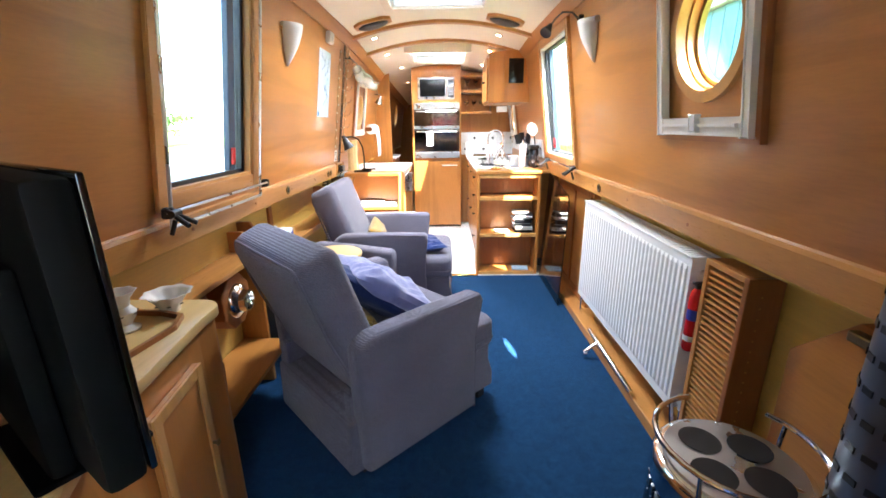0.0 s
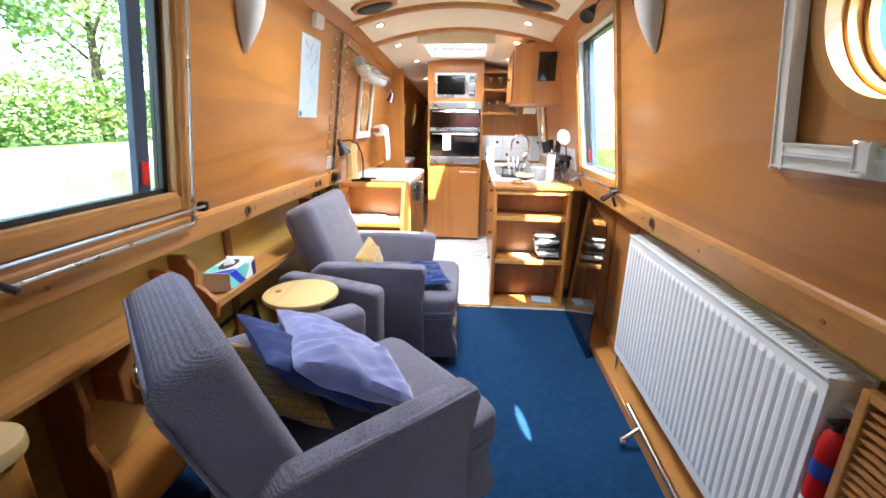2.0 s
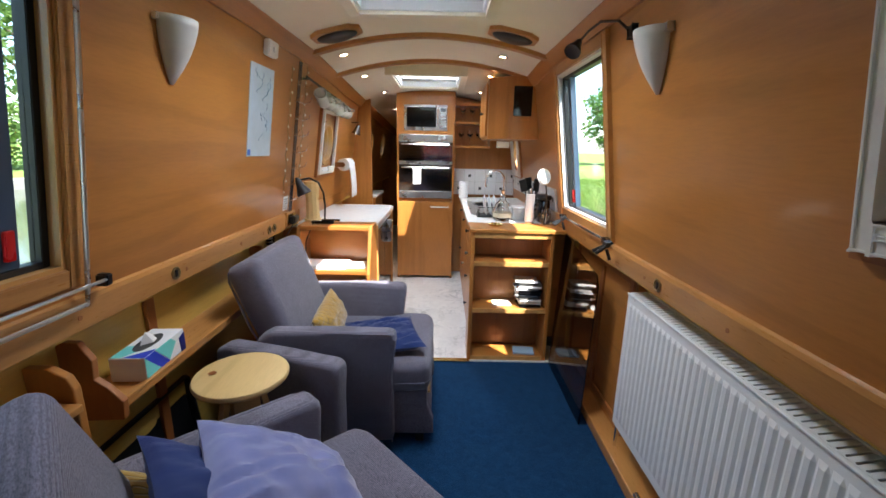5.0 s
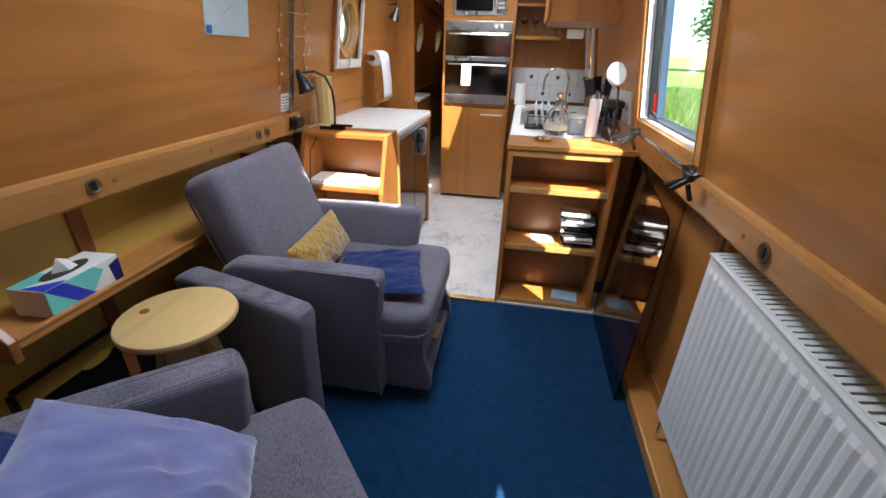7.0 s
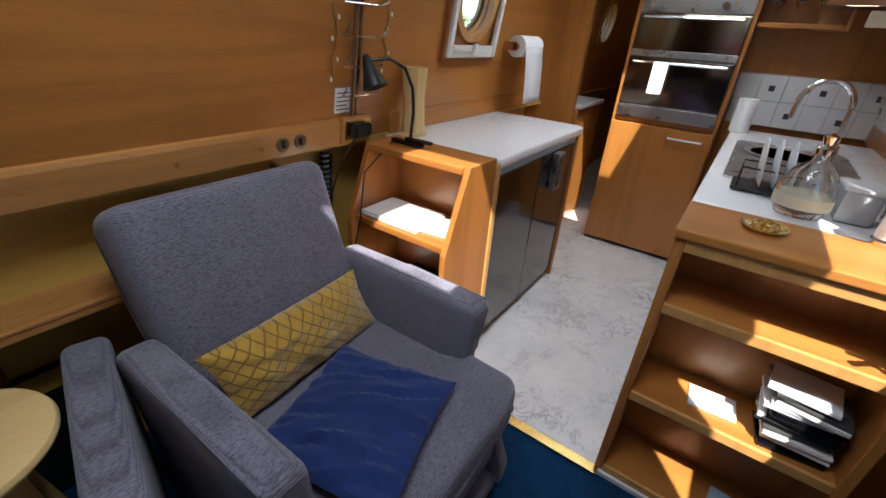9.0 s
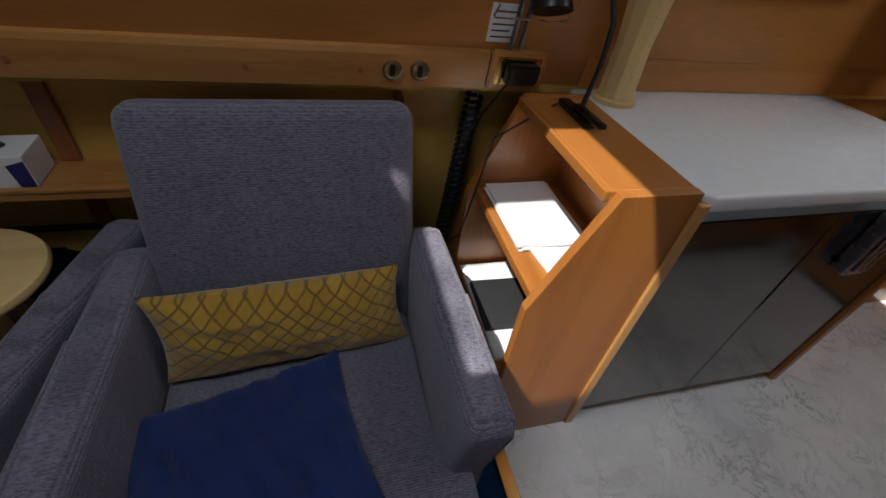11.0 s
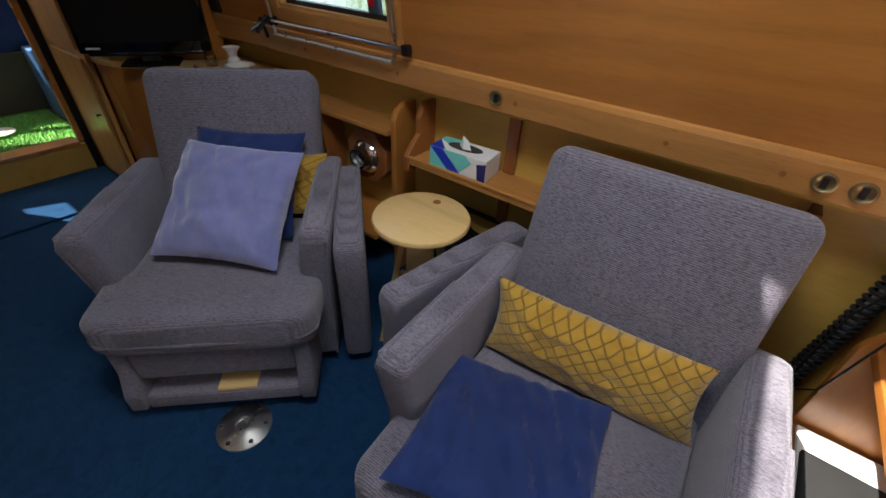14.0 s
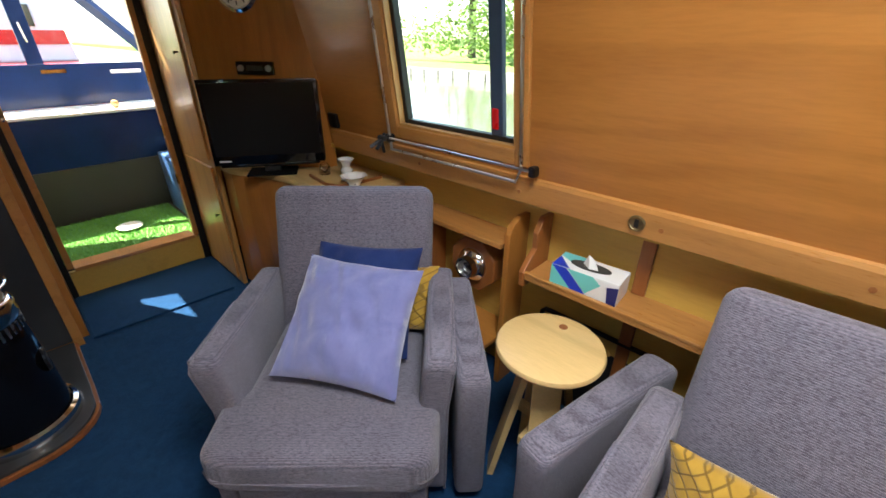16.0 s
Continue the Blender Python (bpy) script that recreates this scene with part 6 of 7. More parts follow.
# ---- forward end: television corner, stove, doorway and well deck ----
def corner_cupboard():
    t = thing("corner_cupboard", (-0.6, 1.1, 0), "oak corner cupboard with curved base and a shelf top", "cabinet")
    part("upper_panel", prism([(-0.46, 0.87), (-0.835, 1.355), (-0.90, 1.355), (-0.90, 0.32), (-0.46, 0.32)], "z", 0.76, 1.93, 0.004), oak_z, t)
    part("side_stile", box(-0.459, -0.435, 0.33, 0.875, 0.0, 1.93, 0.003), edge_oak, t)
    for z0, z1 in ((0.04, 0.74), (0.78, 1.85)):
        d = part("door", box(-0.434, -0.420, 0.42, 0.835, z0, z1, 0.004), edge_oak, t, "pale oak narrow door")
        part("knob", lathe([(0.0, 0.0), (0.005, 0.0), (0.005, 0.012), (0.011, 0.02), (0.0, 0.026)], (-0.42, 0.79, (z0 + z1) / 2 if z0 > 0.5 else 0.45), 12, axis="x"), old_brass, d, smooth=True)
    front = [(-0.455, 0.875), (-0.462, 0.98), (-0.49, 1.06), (-0.535, 1.13), (-0.57, 1.22), (-0.60, 1.34), (-0.64, 1.665)]
    tip = arc(-0.71, 1.73, 0.07, 10, 90, 6)
    out = front + tip + [(-0.995, 1.80), (-0.995, 0.875)]
    part("base", prism([(x - 0.012, y - (0.008 if y > 1.6 else 0)) for x, y in out], "z", 0.03, 0.725), oak_z, t)
    part("plinth", prism([(x - 0.03, y - (0.03 if y > 1.6 else 0)) for x, y in out], "z", 0.0, 0.03), teak, t)
    part("top", prism(out, "z", 0.726, 0.758, 0.006), pine, t, "pale oak shelf top", smooth=True)
    a, c = Vector((-0.607, 1.37, 0)), Vector((-0.640, 1.62, 0))
    d = (c - a).normalized()
    own = box(0, 0.235, -0.012, 0.004, 0.08, 0.66, 0.003)
    m = Matrix.Translation(a + Vector((-0.004, 0, 0))) @ Matrix.Rotation(math.atan2(d.y, d.x), 4, "Z")
    dd = part("cupboard_door", moved(own, m), oak_z, t)
    for b in ((0.0, 0.03, 0.08, 0.66), (0.205, 0.235, 0.08, 0.66), (0.03, 0.205, 0.08, 0.11), (0.03, 0.205, 0.63, 0.66)):
        part("moulding", moved(box(b[0], b[1], -0.018, -0.012, b[2], b[3], 0.002), m), edge_oak, dd)
    part("knob", moved(lathe([(0.0, 0.0), (0.005, 0.0), (0.005, -0.012), (0.011, -0.02), (0.0, -0.026)], (0.215, -0.012, 0.42), 12, axis="y"), m), old_brass, dd, smooth=True)
    part("inlay_groove", prism([(-0.70, 1.42), (-0.675, 1.60), (-0.70, 1.66), (-0.76, 1.68), (-0.93, 1.69), (-0.93, 1.70), (-0.76, 1.692), (-0.69, 1.67), (-0.665, 1.60), (-0.69, 1.42)], "z", 0.7585, 0.772), teak, t, "dark oak fiddle rail")
    return t


corner_cupboard()


screen_black = mat("dark television screen", 0.3, colour=(0.003, 0.003, 0.0035), spec=0.2)[0]
matt_black = mat("matt black plastic", 0.7, colour=(0.003, 0.003, 0.003), spec=0.12)[0]


def television():
    a, c = Vector((-0.365, 1.095, 0)), Vector((-0.815, 1.385, 0))
    d = (c - a).normalized()
    w = (c - a).length
    m = Matrix.Translation(a) @ Matrix.Rotation(math.atan2(d.y, d.x), 4, "Z")
    t = thing("television", Matrix.Translation((-0.6, 1.23, 0.759)), "black flat television on the corner shelf, switched off", "television")
    part("case", moved(box(0, w, 0.006, 0.055, 0.805, 1.207, 0.012), m), matt_black, t, smooth=True)
    part("bezel", moved(box(0.002, w - 0.002, -0.004, 0.006, 0.810, 1.210, 0.004), m), gloss_black, t, smooth=True)
    part("screen", moved(box(0.018, w - 0.018, -0.0055, -0.0042, 0.855, 1.194), m), screen_black, t)
    part("chin", moved(box(0.03, w - 0.03, -0.006, 0.01, 0.798, 0.814, 0.006), m), gloss_black, t, smooth=True)
    part("rear_housing", moved(box(0.10, w - 0.10, 0.055, 0.085, 0.80, 1.10, 0.01), m), matt_black, t, smooth=True)
    part("stand", moved(box(w / 2 - 0.12, w / 2 + 0.12, -0.05, 0.10, 0.759, 0.769, 0.004), m), matt_black, t)
    part("neck", moved(box(w / 2 - 0.04, w / 2 + 0.04, 0.01, 0.045, 0.769, 0.83, 0.004), m), black, t)
    part("badge", moved(box(0.03, 0.085, -0.0072, -0.0058, 0.828, 0.836), m), offwhite, t, "pale maker's mark")


television()


def diag(s, z, d):
    """A place on the corner panel: s metres along it, d proud."""
    a, c = Vector((-0.46, 0.87, 0)), Vector((-0.835, 1.355, 0))
    u = (c - a).normalized()
    n = Vector((-u.y, u.x, 0)) * -1
    return a + u * s + n * d + Vector((0, 0, z))


def on_diag(bm):
    """Moves x along the panel, -y out of it."""
    a, c = Vector((-0.46, 0.87, 0)), Vector((-0.835, 1.355, 0))
    u = (c - a).normalized()
    m = Matrix.Translation(a) @ Matrix.Rotation(math.atan2(u.y, u.x), 4, "Z")
    bm.transform(m)
    return bm


t = thing("radio", Matrix.Translation(diag(0.31, 1.21, 0.0)), "slim black car radio set in the corner panel", "radio")
part("face", on_diag(box(0.22, 0.41, -0.016, 0.0, 1.218, 1.278, 0.004)), gloss_black, t)
for s in (0.245, 0.385):
    part("knob", on_diag(lathe([(0.0, -0.014), (0.013, -0.012), (0.015, 0.0), (0.0, 0.0)], (s, -0.016, 1.248), 14, axis="y")), steel, t, smooth=True)
part("display", on_diag(box(0.275, 0.355, -0.0175, -0.0162, 1.238, 1.26)), dark_grey, t)
t = thing("wall_clock", Matrix.Translation(diag(0.29, 1.45, 0.0)), "round chrome rimmed clock with a pale dial", "clock")
part("case", on_diag(lathe([(0.0, 0.0), (0.105, 0.0), (0.108, -0.02), (0.095, -0.032), (0.088, -0.024), (0.0, -0.022)], (0.29, 0, 1.59), 40, axis="y")), chrome, t, smooth=True)
part("dial", on_diag(lathe([(0.0, -0.0245), (0.087, -0.0245), (0.087, -0.023), (0.0, -0.023)], (0.29, 0, 1.59), 40, axis="y")), offwhite, t)
for k in range(12):
    a = radians(30 * k)
    own = box(-0.003, 0.003, -0.027, -0.025, 0.062, 0.078)
    own.transform(Matrix.Translation((0.29, 0, 1.59)) @ Matrix.Rotation(a, 4, "Y"))
    part("numeral", on_diag(own), dark_grey, t)
for a, ln in ((55, 0.045), (200, 0.065)):
    own = box(-0.003, 0.003, -0.029, -0.0272, 0, ln)
    own.transform(Matrix.Translation((0.29, 0, 1.59)) @ Matrix.Rotation(radians(a), 4, "Y"))
    part("hour_hand" if ln < 0.05 else "minute_hand", on_diag(own), black, t)


def bowl(x, y, z, s, tall, label):
    t = thing("china_bowl" if not tall else "china_vase", (x, y, z), label, "china")
    n = 48
    prof = [(0.024, 0.0), (0.026, 0.012), (0.036, 0.03), (0.050, 0.05), (0.062, 0.056)] if not tall else [(0.030, 0.0), (0.032, 0.006), (0.014, 0.016), (0.026, 0.035), (0.030, 0.05), (0.018, 0.066), (0.022, 0.085), (0.038, 0.105)]
    own = lathe([(0.0, 0.0)] + prof + [(r - 0.003, h) for r, h in reversed(prof[1:])] + [(0.0, 0.01)], (x, y, z), n)
    top = z + prof[-1][1] - 0.006
    for v in own.verts:
        if v.co.z > top:
            a = math.atan2(v.co.y - y, v.co.x - x)
            k = 1 + 0.06 * math.cos(8 * a)
            v.co.x, v.co.y = x + (v.co.x - x) * k, y + (v.co.y - y) * k
    part("body", own, china, t, smooth=True)
    for i in range(6):
        a = 1.05 * i
        r = 0.034 if not tall else 0.031
        part("sprig", lathe([(0.0, 0.0), (0.005, 0.0), (0.005, 0.0015), (0.0, 0.0015)], (x + r * math.cos(a), y + r * math.sin(a), z + (0.022 if not tall else 0.045)), 8), dark_grey, t)
    return t


bowl(-0.755, 1.715, 0.759, 1, False, "white china bowl with a fluted rim and dark sprigs")
bowl(-0.795, 1.60, 0.759, 1, True, "white china vase with a flared fluted rim")
t = thing("glass_jar", (-0.77, 1.36, 0.759), "small cut glass jar on the corner shelf", "jar")
part("jar", lathe([(0.0, 0.759), (0.024, 0.759), (0.026, 0.80), (0.02, 0.815), (0.017, 0.815), (0.022, 0.80), (0.0, 0.765)], (-0.77, 1.44, 0), 12), clear_glass, t, smooth=True)
t = thing("glass_jar", (-0.49, 0.985, 0.759), "tiny glass tumbler at the corner of the shelf", "jar")
part("jar", lathe([(0.0, 0.759), (0.014, 0.759), (0.017, 0.79), (0.014, 0.79), (0.012, 0.765), (0.0, 0.764)], (-0.49, 0.985, 0), 12), clear_glass, t, smooth=True)
solo("wall_socket", wall_box(-1, 1.40, 1.47, 0.98, 1.05, 0.0, 0.02, 0.004), black, "black socket on the cabin side beside the television", "socket")


flue_steel = paint("blued flue steel", (0.10, 0.115, 0.15), 0.35, 0.15, 0.6, 14)


def stove():
    cx, cy = 0.62, 1.35
    h = thing("hearth", (0.68, 1.25, 0), "low slate hearth with an oak edge and rounded corner", "hearth")
    out = [(0.96, 0.87), (0.40, 0.87), (0.40, 1.28)] + arc(0.60, 1.38, 0.20, 180, 90, 8)[1:] + [(0.96, 1.59)]
    part("edge", prism([(0.96, 0.865), (0.388, 0.865), (0.388, 1.28)] + arc(0.60, 1.38, 0.212, 180, 90, 8)[1:] + [(0.96, 1.602)], "z", 0.0, 0.022, 0.003), teak, h)
    part("slab", prism(out, "z", 0.022, 0.034, 0.003), slate, h)
    t = thing("gas_heater", (cx, cy, 0.034), "round black and chrome cabinet heater with a railed chrome top", "heater")
    part("foot_ring", lathe([(0.0, 0.034), (0.185, 0.034), (0.19, 0.05), (0.182, 0.075), (0.168, 0.082), (0.165, 0.075), (0.0, 0.075)], (cx, cy, 0), 48), chrome, t, smooth=True)
    part("drum", lathe([(0.0, 0.08), (0.163, 0.08), (0.150, 0.42), (0.142, 0.50), (0.0, 0.50)], (cx, cy, 0), 48), gloss_black, t, smooth=True)
    for i in range(40):
        a = 2 * math.pi * i / 40
        own = box(-0.004, 0.004, -0.002, 0.004, 0.455, 0.495, 0.001)
        own.transform(Matrix.Translation((cx, cy, 0)) @ Matrix.Rotation(a, 4, "Z") @ Matrix.Translation((0, -0.1455, 0)))
        part("vent_slot", own, steel, t)
    part("collar", lathe([(0.0, 0.50), (0.146, 0.50), (0.150, 0.515), (0.146, 0.535), (0.150, 0.55), (0.146, 0.565), (0.136, 0.572), (0.0, 0.572)], (cx, cy, 0), 48), chrome, t, smooth=True)
    part("hotplate", lathe([(0.0, 0.573), (0.130, 0.573), (0.128, 0.578), (0.0, 0.578)], (cx, cy, 0), 48), steel, t, smooth=True)
    for k in range(4):
        a = radians(90 * k + 30)
        part("burner_hole", lathe([(0.0, 0.5785), (0.040, 0.5785), (0.042, 0.580), (0.0, 0.5795)], (cx + 0.068 * math.cos(a), cy + 0.068 * math.sin(a), 0), 24), black, t, "dark round opening", smooth=True)
    ring = [(cx + 0.150 * math.cos(radians(a)), cy + 0.150 * math.sin(radians(a)), 0.625) for a in range(95, 400, 12)]
    part("rail", tube(ring, 0.006, 8), chrome, t, smooth=True)
    for a in (115, 215, 300, 20):
        p = (cx + 0.150 * math.cos(radians(a)), cy + 0.150 * math.sin(radians(a)))
        part("rail_post", tube([(*p, 0.625), (cx + 0.140 * math.cos(radians(a)), cy + 0.140 * math.sin(radians(a)), 0.56)], 0.005, 8), chrome, t, smooth=True)
    part("door_window", lathe([(0.0, 0.0), (0.045, 0.0), (0.05, 0.01), (0.0, 0.01)], (cx - 0.155, cy + 0.04, 0.30), 24, axis="x"), black, t)
    # flue with a perforated guard
    fx, fy = 0.755, 1.19
    f = thing("flue_guard", (fx, fy, 0.034), "grey perforated metal guard round the flue pipe", "flue")
    part("guard", lathe([(0.072, 0.60), (0.072, 1.90)], (fx, fy, 0), 32), flue_steel, f, smooth=True)
    part("pipe", lathe([(0.055, 0.034), (0.055, 1.95)], (fx, fy, 0), 24), black, f, smooth=True)
    rows = 24
    for i in range(rows):
        for j in range(14):
            a = 2 * math.pi * (j + 0.5 * (i % 2)) / 14
            own = box(-0.010, 0.010, -0.0012, 0.0012, -0.006, 0.006, 0.0)
            own.transform(Matrix.Translation((fx, fy, 0.64 + 0.052 * i)) @ Matrix.Rotation(a, 4, "Z") @ Matrix.Translation((0, -0.0722, 0)))
            holes.append(own)
    allh = B()
    for o in holes:
        join(allh, o)
    hob = part("perforation", allh, black, f, "rows of dark slots")
    hob["kind"] = "stuff"
    part("base", lathe([(0.0, 0.034), (0.05, 0.034), (0.05, 0.50), (0.07, 0.58), (0.06, 0.60), (0.0, 0.60)], (fx, fy, 0), 28), gloss_black, f, smooth=True)


holes = []
stove()

# forward partitions and doorway
structure("wall_forward_starboard", box(0.37, 0.92, 0.80, 0.86, 0.0, 2.02), oak_z, "oak partition forward of the heater")
own = box(0.40, 0.93, 0.861, 0.868, 0.034, 0.84, 0.002)
structure("panel", own, slate, "dark slate heat panel")
structure("trim", box(0.362, 0.40, 0.861, 0.874, 0.0, 1.95, 0.003), trim_oak, "oak edging of the heat panel")
structure("trim", box(0.40, 0.93, 0.861, 0.874, 0.841, 0.868, 0.003), trim_oak, "oak edging over the heat panel")
structure("wall_passage_forward", box(0.335, 0.37, 0.31, 0.80, 0.0, 2.02), oak_z, "oak side of the entrance")
structure("wall_forward", join(box(-1.0, -0.38, 0.25, 0.305, 0.0, 2.03), box(0.31, 1.0, 0.25, 0.305, 0.0, 2.03)), oak_z, "oak bulkhead beside the doors")
structure("wall_forward_top", box(-0.379, 0.309, 0.25, 0.305, 1.80, 2.03), oak_z, "oak bulkhead over the doors")
t = thing("door_1", (-0.03, 0.29, 0.19), "open doorway with oak and black linings to the well deck", "doorway", kind="structure")
for x0, x1, mm, y0, y1 in ((-0.434, -0.395, black, 0.306, 0.335), (-0.394, -0.365, trim_oak, 0.306, 0.345), (0.275, 0.305, trim_oak, 0.306, 0.345), (0.306, 0.334, black, 0.306, 0.335)):
    part("jamb", box(x0, x1, y0, y1, 0.0 if mm is black else 0.19, 1.82, 0.002), mm, t)
part("sill", box(-0.364, 0.274, 0.23, 0.350, 0.168, 0.192, 0.004), trim_oak, t)
part("riser", box(-0.394, 0.305, 0.306, 0.332, 0.0, 0.167, 0.002), ash, t)
part("head", box(-0.364, 0.274, 0.306, 0.345, 1.80, 1.83, 0.003), trim_oak, t)
part("catch", lathe([(0.0, 0.0), (0.012, 0.0), (0.010, 0.02), (0.0, 0.025)], (0.29, 0.345, 1.02), 12, axis="y"), chrome, t, smooth=True)
for z in (0.55, 0.85, 1.15):
    part("hinge", box(-0.370, -0.358, 0.335, 0.348, z, z + 0.06, 0.002), brass, t)
solo("door_mat", prism([(-0.37, 0.345), (0.325, 0.345), (0.325, 0.865), (-0.37, 0.885)], "z", 0.0, 0.014, 0.004), carpet, "loose blue carpet mat at the foot of the step", "mat")
structure("floor_3", box(-0.70, 0.70, -0.52, 0.23, 0.12, 0.165), dark_grey, "well deck")
structure("trim", box(0.369, 0.92, 0.31, 0.80, 0.0, 0.002), carpet, "carpet edge")


def turf_mat():
    """Short artificial grass: a mat with many upright blades."""
    t = thing("turf_mat", (-0.05, -0.1, 0.166), "bright green artificial grass mat on the well deck", "mat")
    part("backing", box(-0.44, 0.36, -0.50, 0.225, 0.166, 0.175), turf, t)
    own = B()
    for i in range(7000):
        x, y = random.uniform(-0.44, 0.36), random.uniform(-0.50, 0.225)
        a = random.uniform(0, 6.28)
        w, h, l = 0.0022, random.uniform(0.012, 0.022), random.uniform(0.0, 0.010)
        c, s = math.cos(a), math.sin(a)
        v = [own.verts.new(p) for p in ((x - w * c, y - w * s, 0.175), (x + w * c, y + w * s, 0.175), (x - l * s, y + l * c, 0.175 + h))]
        own.faces.new(v)
    me = bpy.data.meshes.new("blades")
    own.to_mesh(me)
    own.free()
    me.materials.append(turf)
    o = new("turf", me)
    o.parent = t
    o.matrix_parent_inverse = t.matrix_world.inverted()
    o["kind"] = "stuff"
    return t


turf_mat()
solo("deck_disc", lathe([(0.0, 0.19), (0.075, 0.19), (0.078, 0.197), (0.07, 0.203), (0.0, 0.203)], (-0.10, -0.12, 0), 32), offwhite, "round white deck cap lying on the turf", "cap", smooth=True)

# well deck: blue sides, shelf and cratch windows
structure("wall_well_lower", box(-0.75, 0.75, -0.57, -0.52, 0.12, 0.55), dark_grey, "dark board across the well deck")
structure("wall_well", box(-0.95, 0.95, -0.60, -0.54, 0.551, 0.89), blue_paint, "blue gloss painted locker front")
for s in (-1, 1):
    structure("wall_well_side", box(s * 0.72, s * 0.76, -0.538, 0.249, 0.0, 1.15), blue_paint, "blue painted side of the well deck")
solo("deck_locker", box(-0.70, -0.46, -0.45, -0.10, 0.166, 0.60, 0.012), paint("pale blue lid paint", (0.05, 0.12, 0.27), 0.35), "blue painted side locker", "locker")
t = thing("deck_shelf", (0, -0.75, 0.89), "pale edged shelf across the front of the well deck", "shelf")
part("shelf", box(-0.95, 0.95, -0.95, -0.53, 0.892, 0.912, 0.004), offwhite, t)
t = thing("brush", (-0.35, -0.62, 0.914), "small wooden handled brush lying on the shelf", "brush")
part("head", lathe([(0.0, -0.03), (0.02, -0.022), (0.026, 0.0), (0.02, 0.022), (0.0, 0.03)], (-0.33, -0.62, 0.94), 16), pine, t, smooth=True)
part("handle", tube([(-0.35, -0.62, 0.935), (-0.46, -0.60, 0.925)], 0.008, 8), white, t, smooth=True)
t = thing("cratch_front", (0, -0.96, 0.912), "blue framed cratch board with clear panes", "cratch")
part("lower_board", box(-0.95, 0.95, -0.985, -0.955, 0.912, 1.20, 0.003), blue_paint, t)
part("middle_post", box(-0.055, 0.035, -0.99, -0.95, 1.20, 2.05, 0.003), blue_paint, t)
part("diagonal", tube([(-0.80, -0.97, 1.18), (0.0, -0.97, 2.05)], 0.045, 4), blue_paint, t)
part("diagonal", tube([(0.80, -0.97, 1.18), (0.0, -0.97, 2.05)], 0.045, 4), blue_paint, t)
part("plaque", box(-0.16, -0.02, -0.954, -0.951, 1.14, 1.165), brass, t, "small brass plaque")
part("strip_lamp", box(-0.62, -0.42, -0.953, -0.92, 1.125, 1.15, 0.005), offwhite, t, "white strip lamp")
part("catch", tube([(-0.01, -0.945, 1.34), (0.0, -0.94, 1.46)], 0.008, 8), chrome, t, smooth=True)
own = prism([(-0.78, 1.20), (0.78, 1.20), (0.02, 2.02), (-0.02, 2.02)], "y", -0.974, -0.970)
g = part("pane", own, glass_mat, t)
g.visible_shadow = False


# unseen canvas added to shade the well deck, its starboard gap sunning the mat
t = thing("unseen_shade_canvas", (0, -0.24, 1.18), "unseen pale canvas sheet added to shade the well deck", "awning")


def canvas(x0, x1, y0, y1):
    own = box(x0, x1, y0, y1, 0.0, 0.006)
    for v in own.verts:
        v.co.z += 2.06 - 1.12 * abs(v.co.x)
    return own


# translucent, so the added sheet still passes some daylight down
canvas_mat, _cn, _cb = mat("pale canvas", 0.9, colour=(0.55, 0.54, 0.50), spec=0.2)
_ct, _cm = _cn.nodes.new("ShaderNodeBsdfTranslucent"), _cn.nodes.new("ShaderNodeMixShader")
_cw = noise_tex(_cn, coords(_cn), 300.0, 2.0)
_cc = ramp(_cn, _cw, [(0.3, (0.66, 0.65, 0.61)), (0.7, (0.76, 0.75, 0.71))])
_cn.links.new(_cc, _cb.inputs["Base Color"])
_cn.links.new(_cc, _ct.inputs[0])
_cm.inputs[0].default_value = 0.65
_cn.links.new(_cb.outputs[0], _cm.inputs[1])
_cn.links.new(_ct.outputs[0], _cm.inputs[2])
_cn.links.new(_cm.outputs[0], _cn.nodes["Material Output"].inputs[0])
part("port_panel", canvas(-0.78, 0.0, -0.72, 0.245), canvas_mat, t)
part("starboard_panel", canvas(0.0, 0.37, -0.72, 0.245), canvas_mat, t)
part("starboard_panel", canvas(0.50, 0.78, -0.72, 0.245), canvas_mat, t)
part("starboard_panel", canvas(0.37, 0.50, -0.72, -0.18), canvas_mat, t)
part("starboard_panel", canvas(0.37, 0.50, 0.12, 0.245), canvas_mat, t)


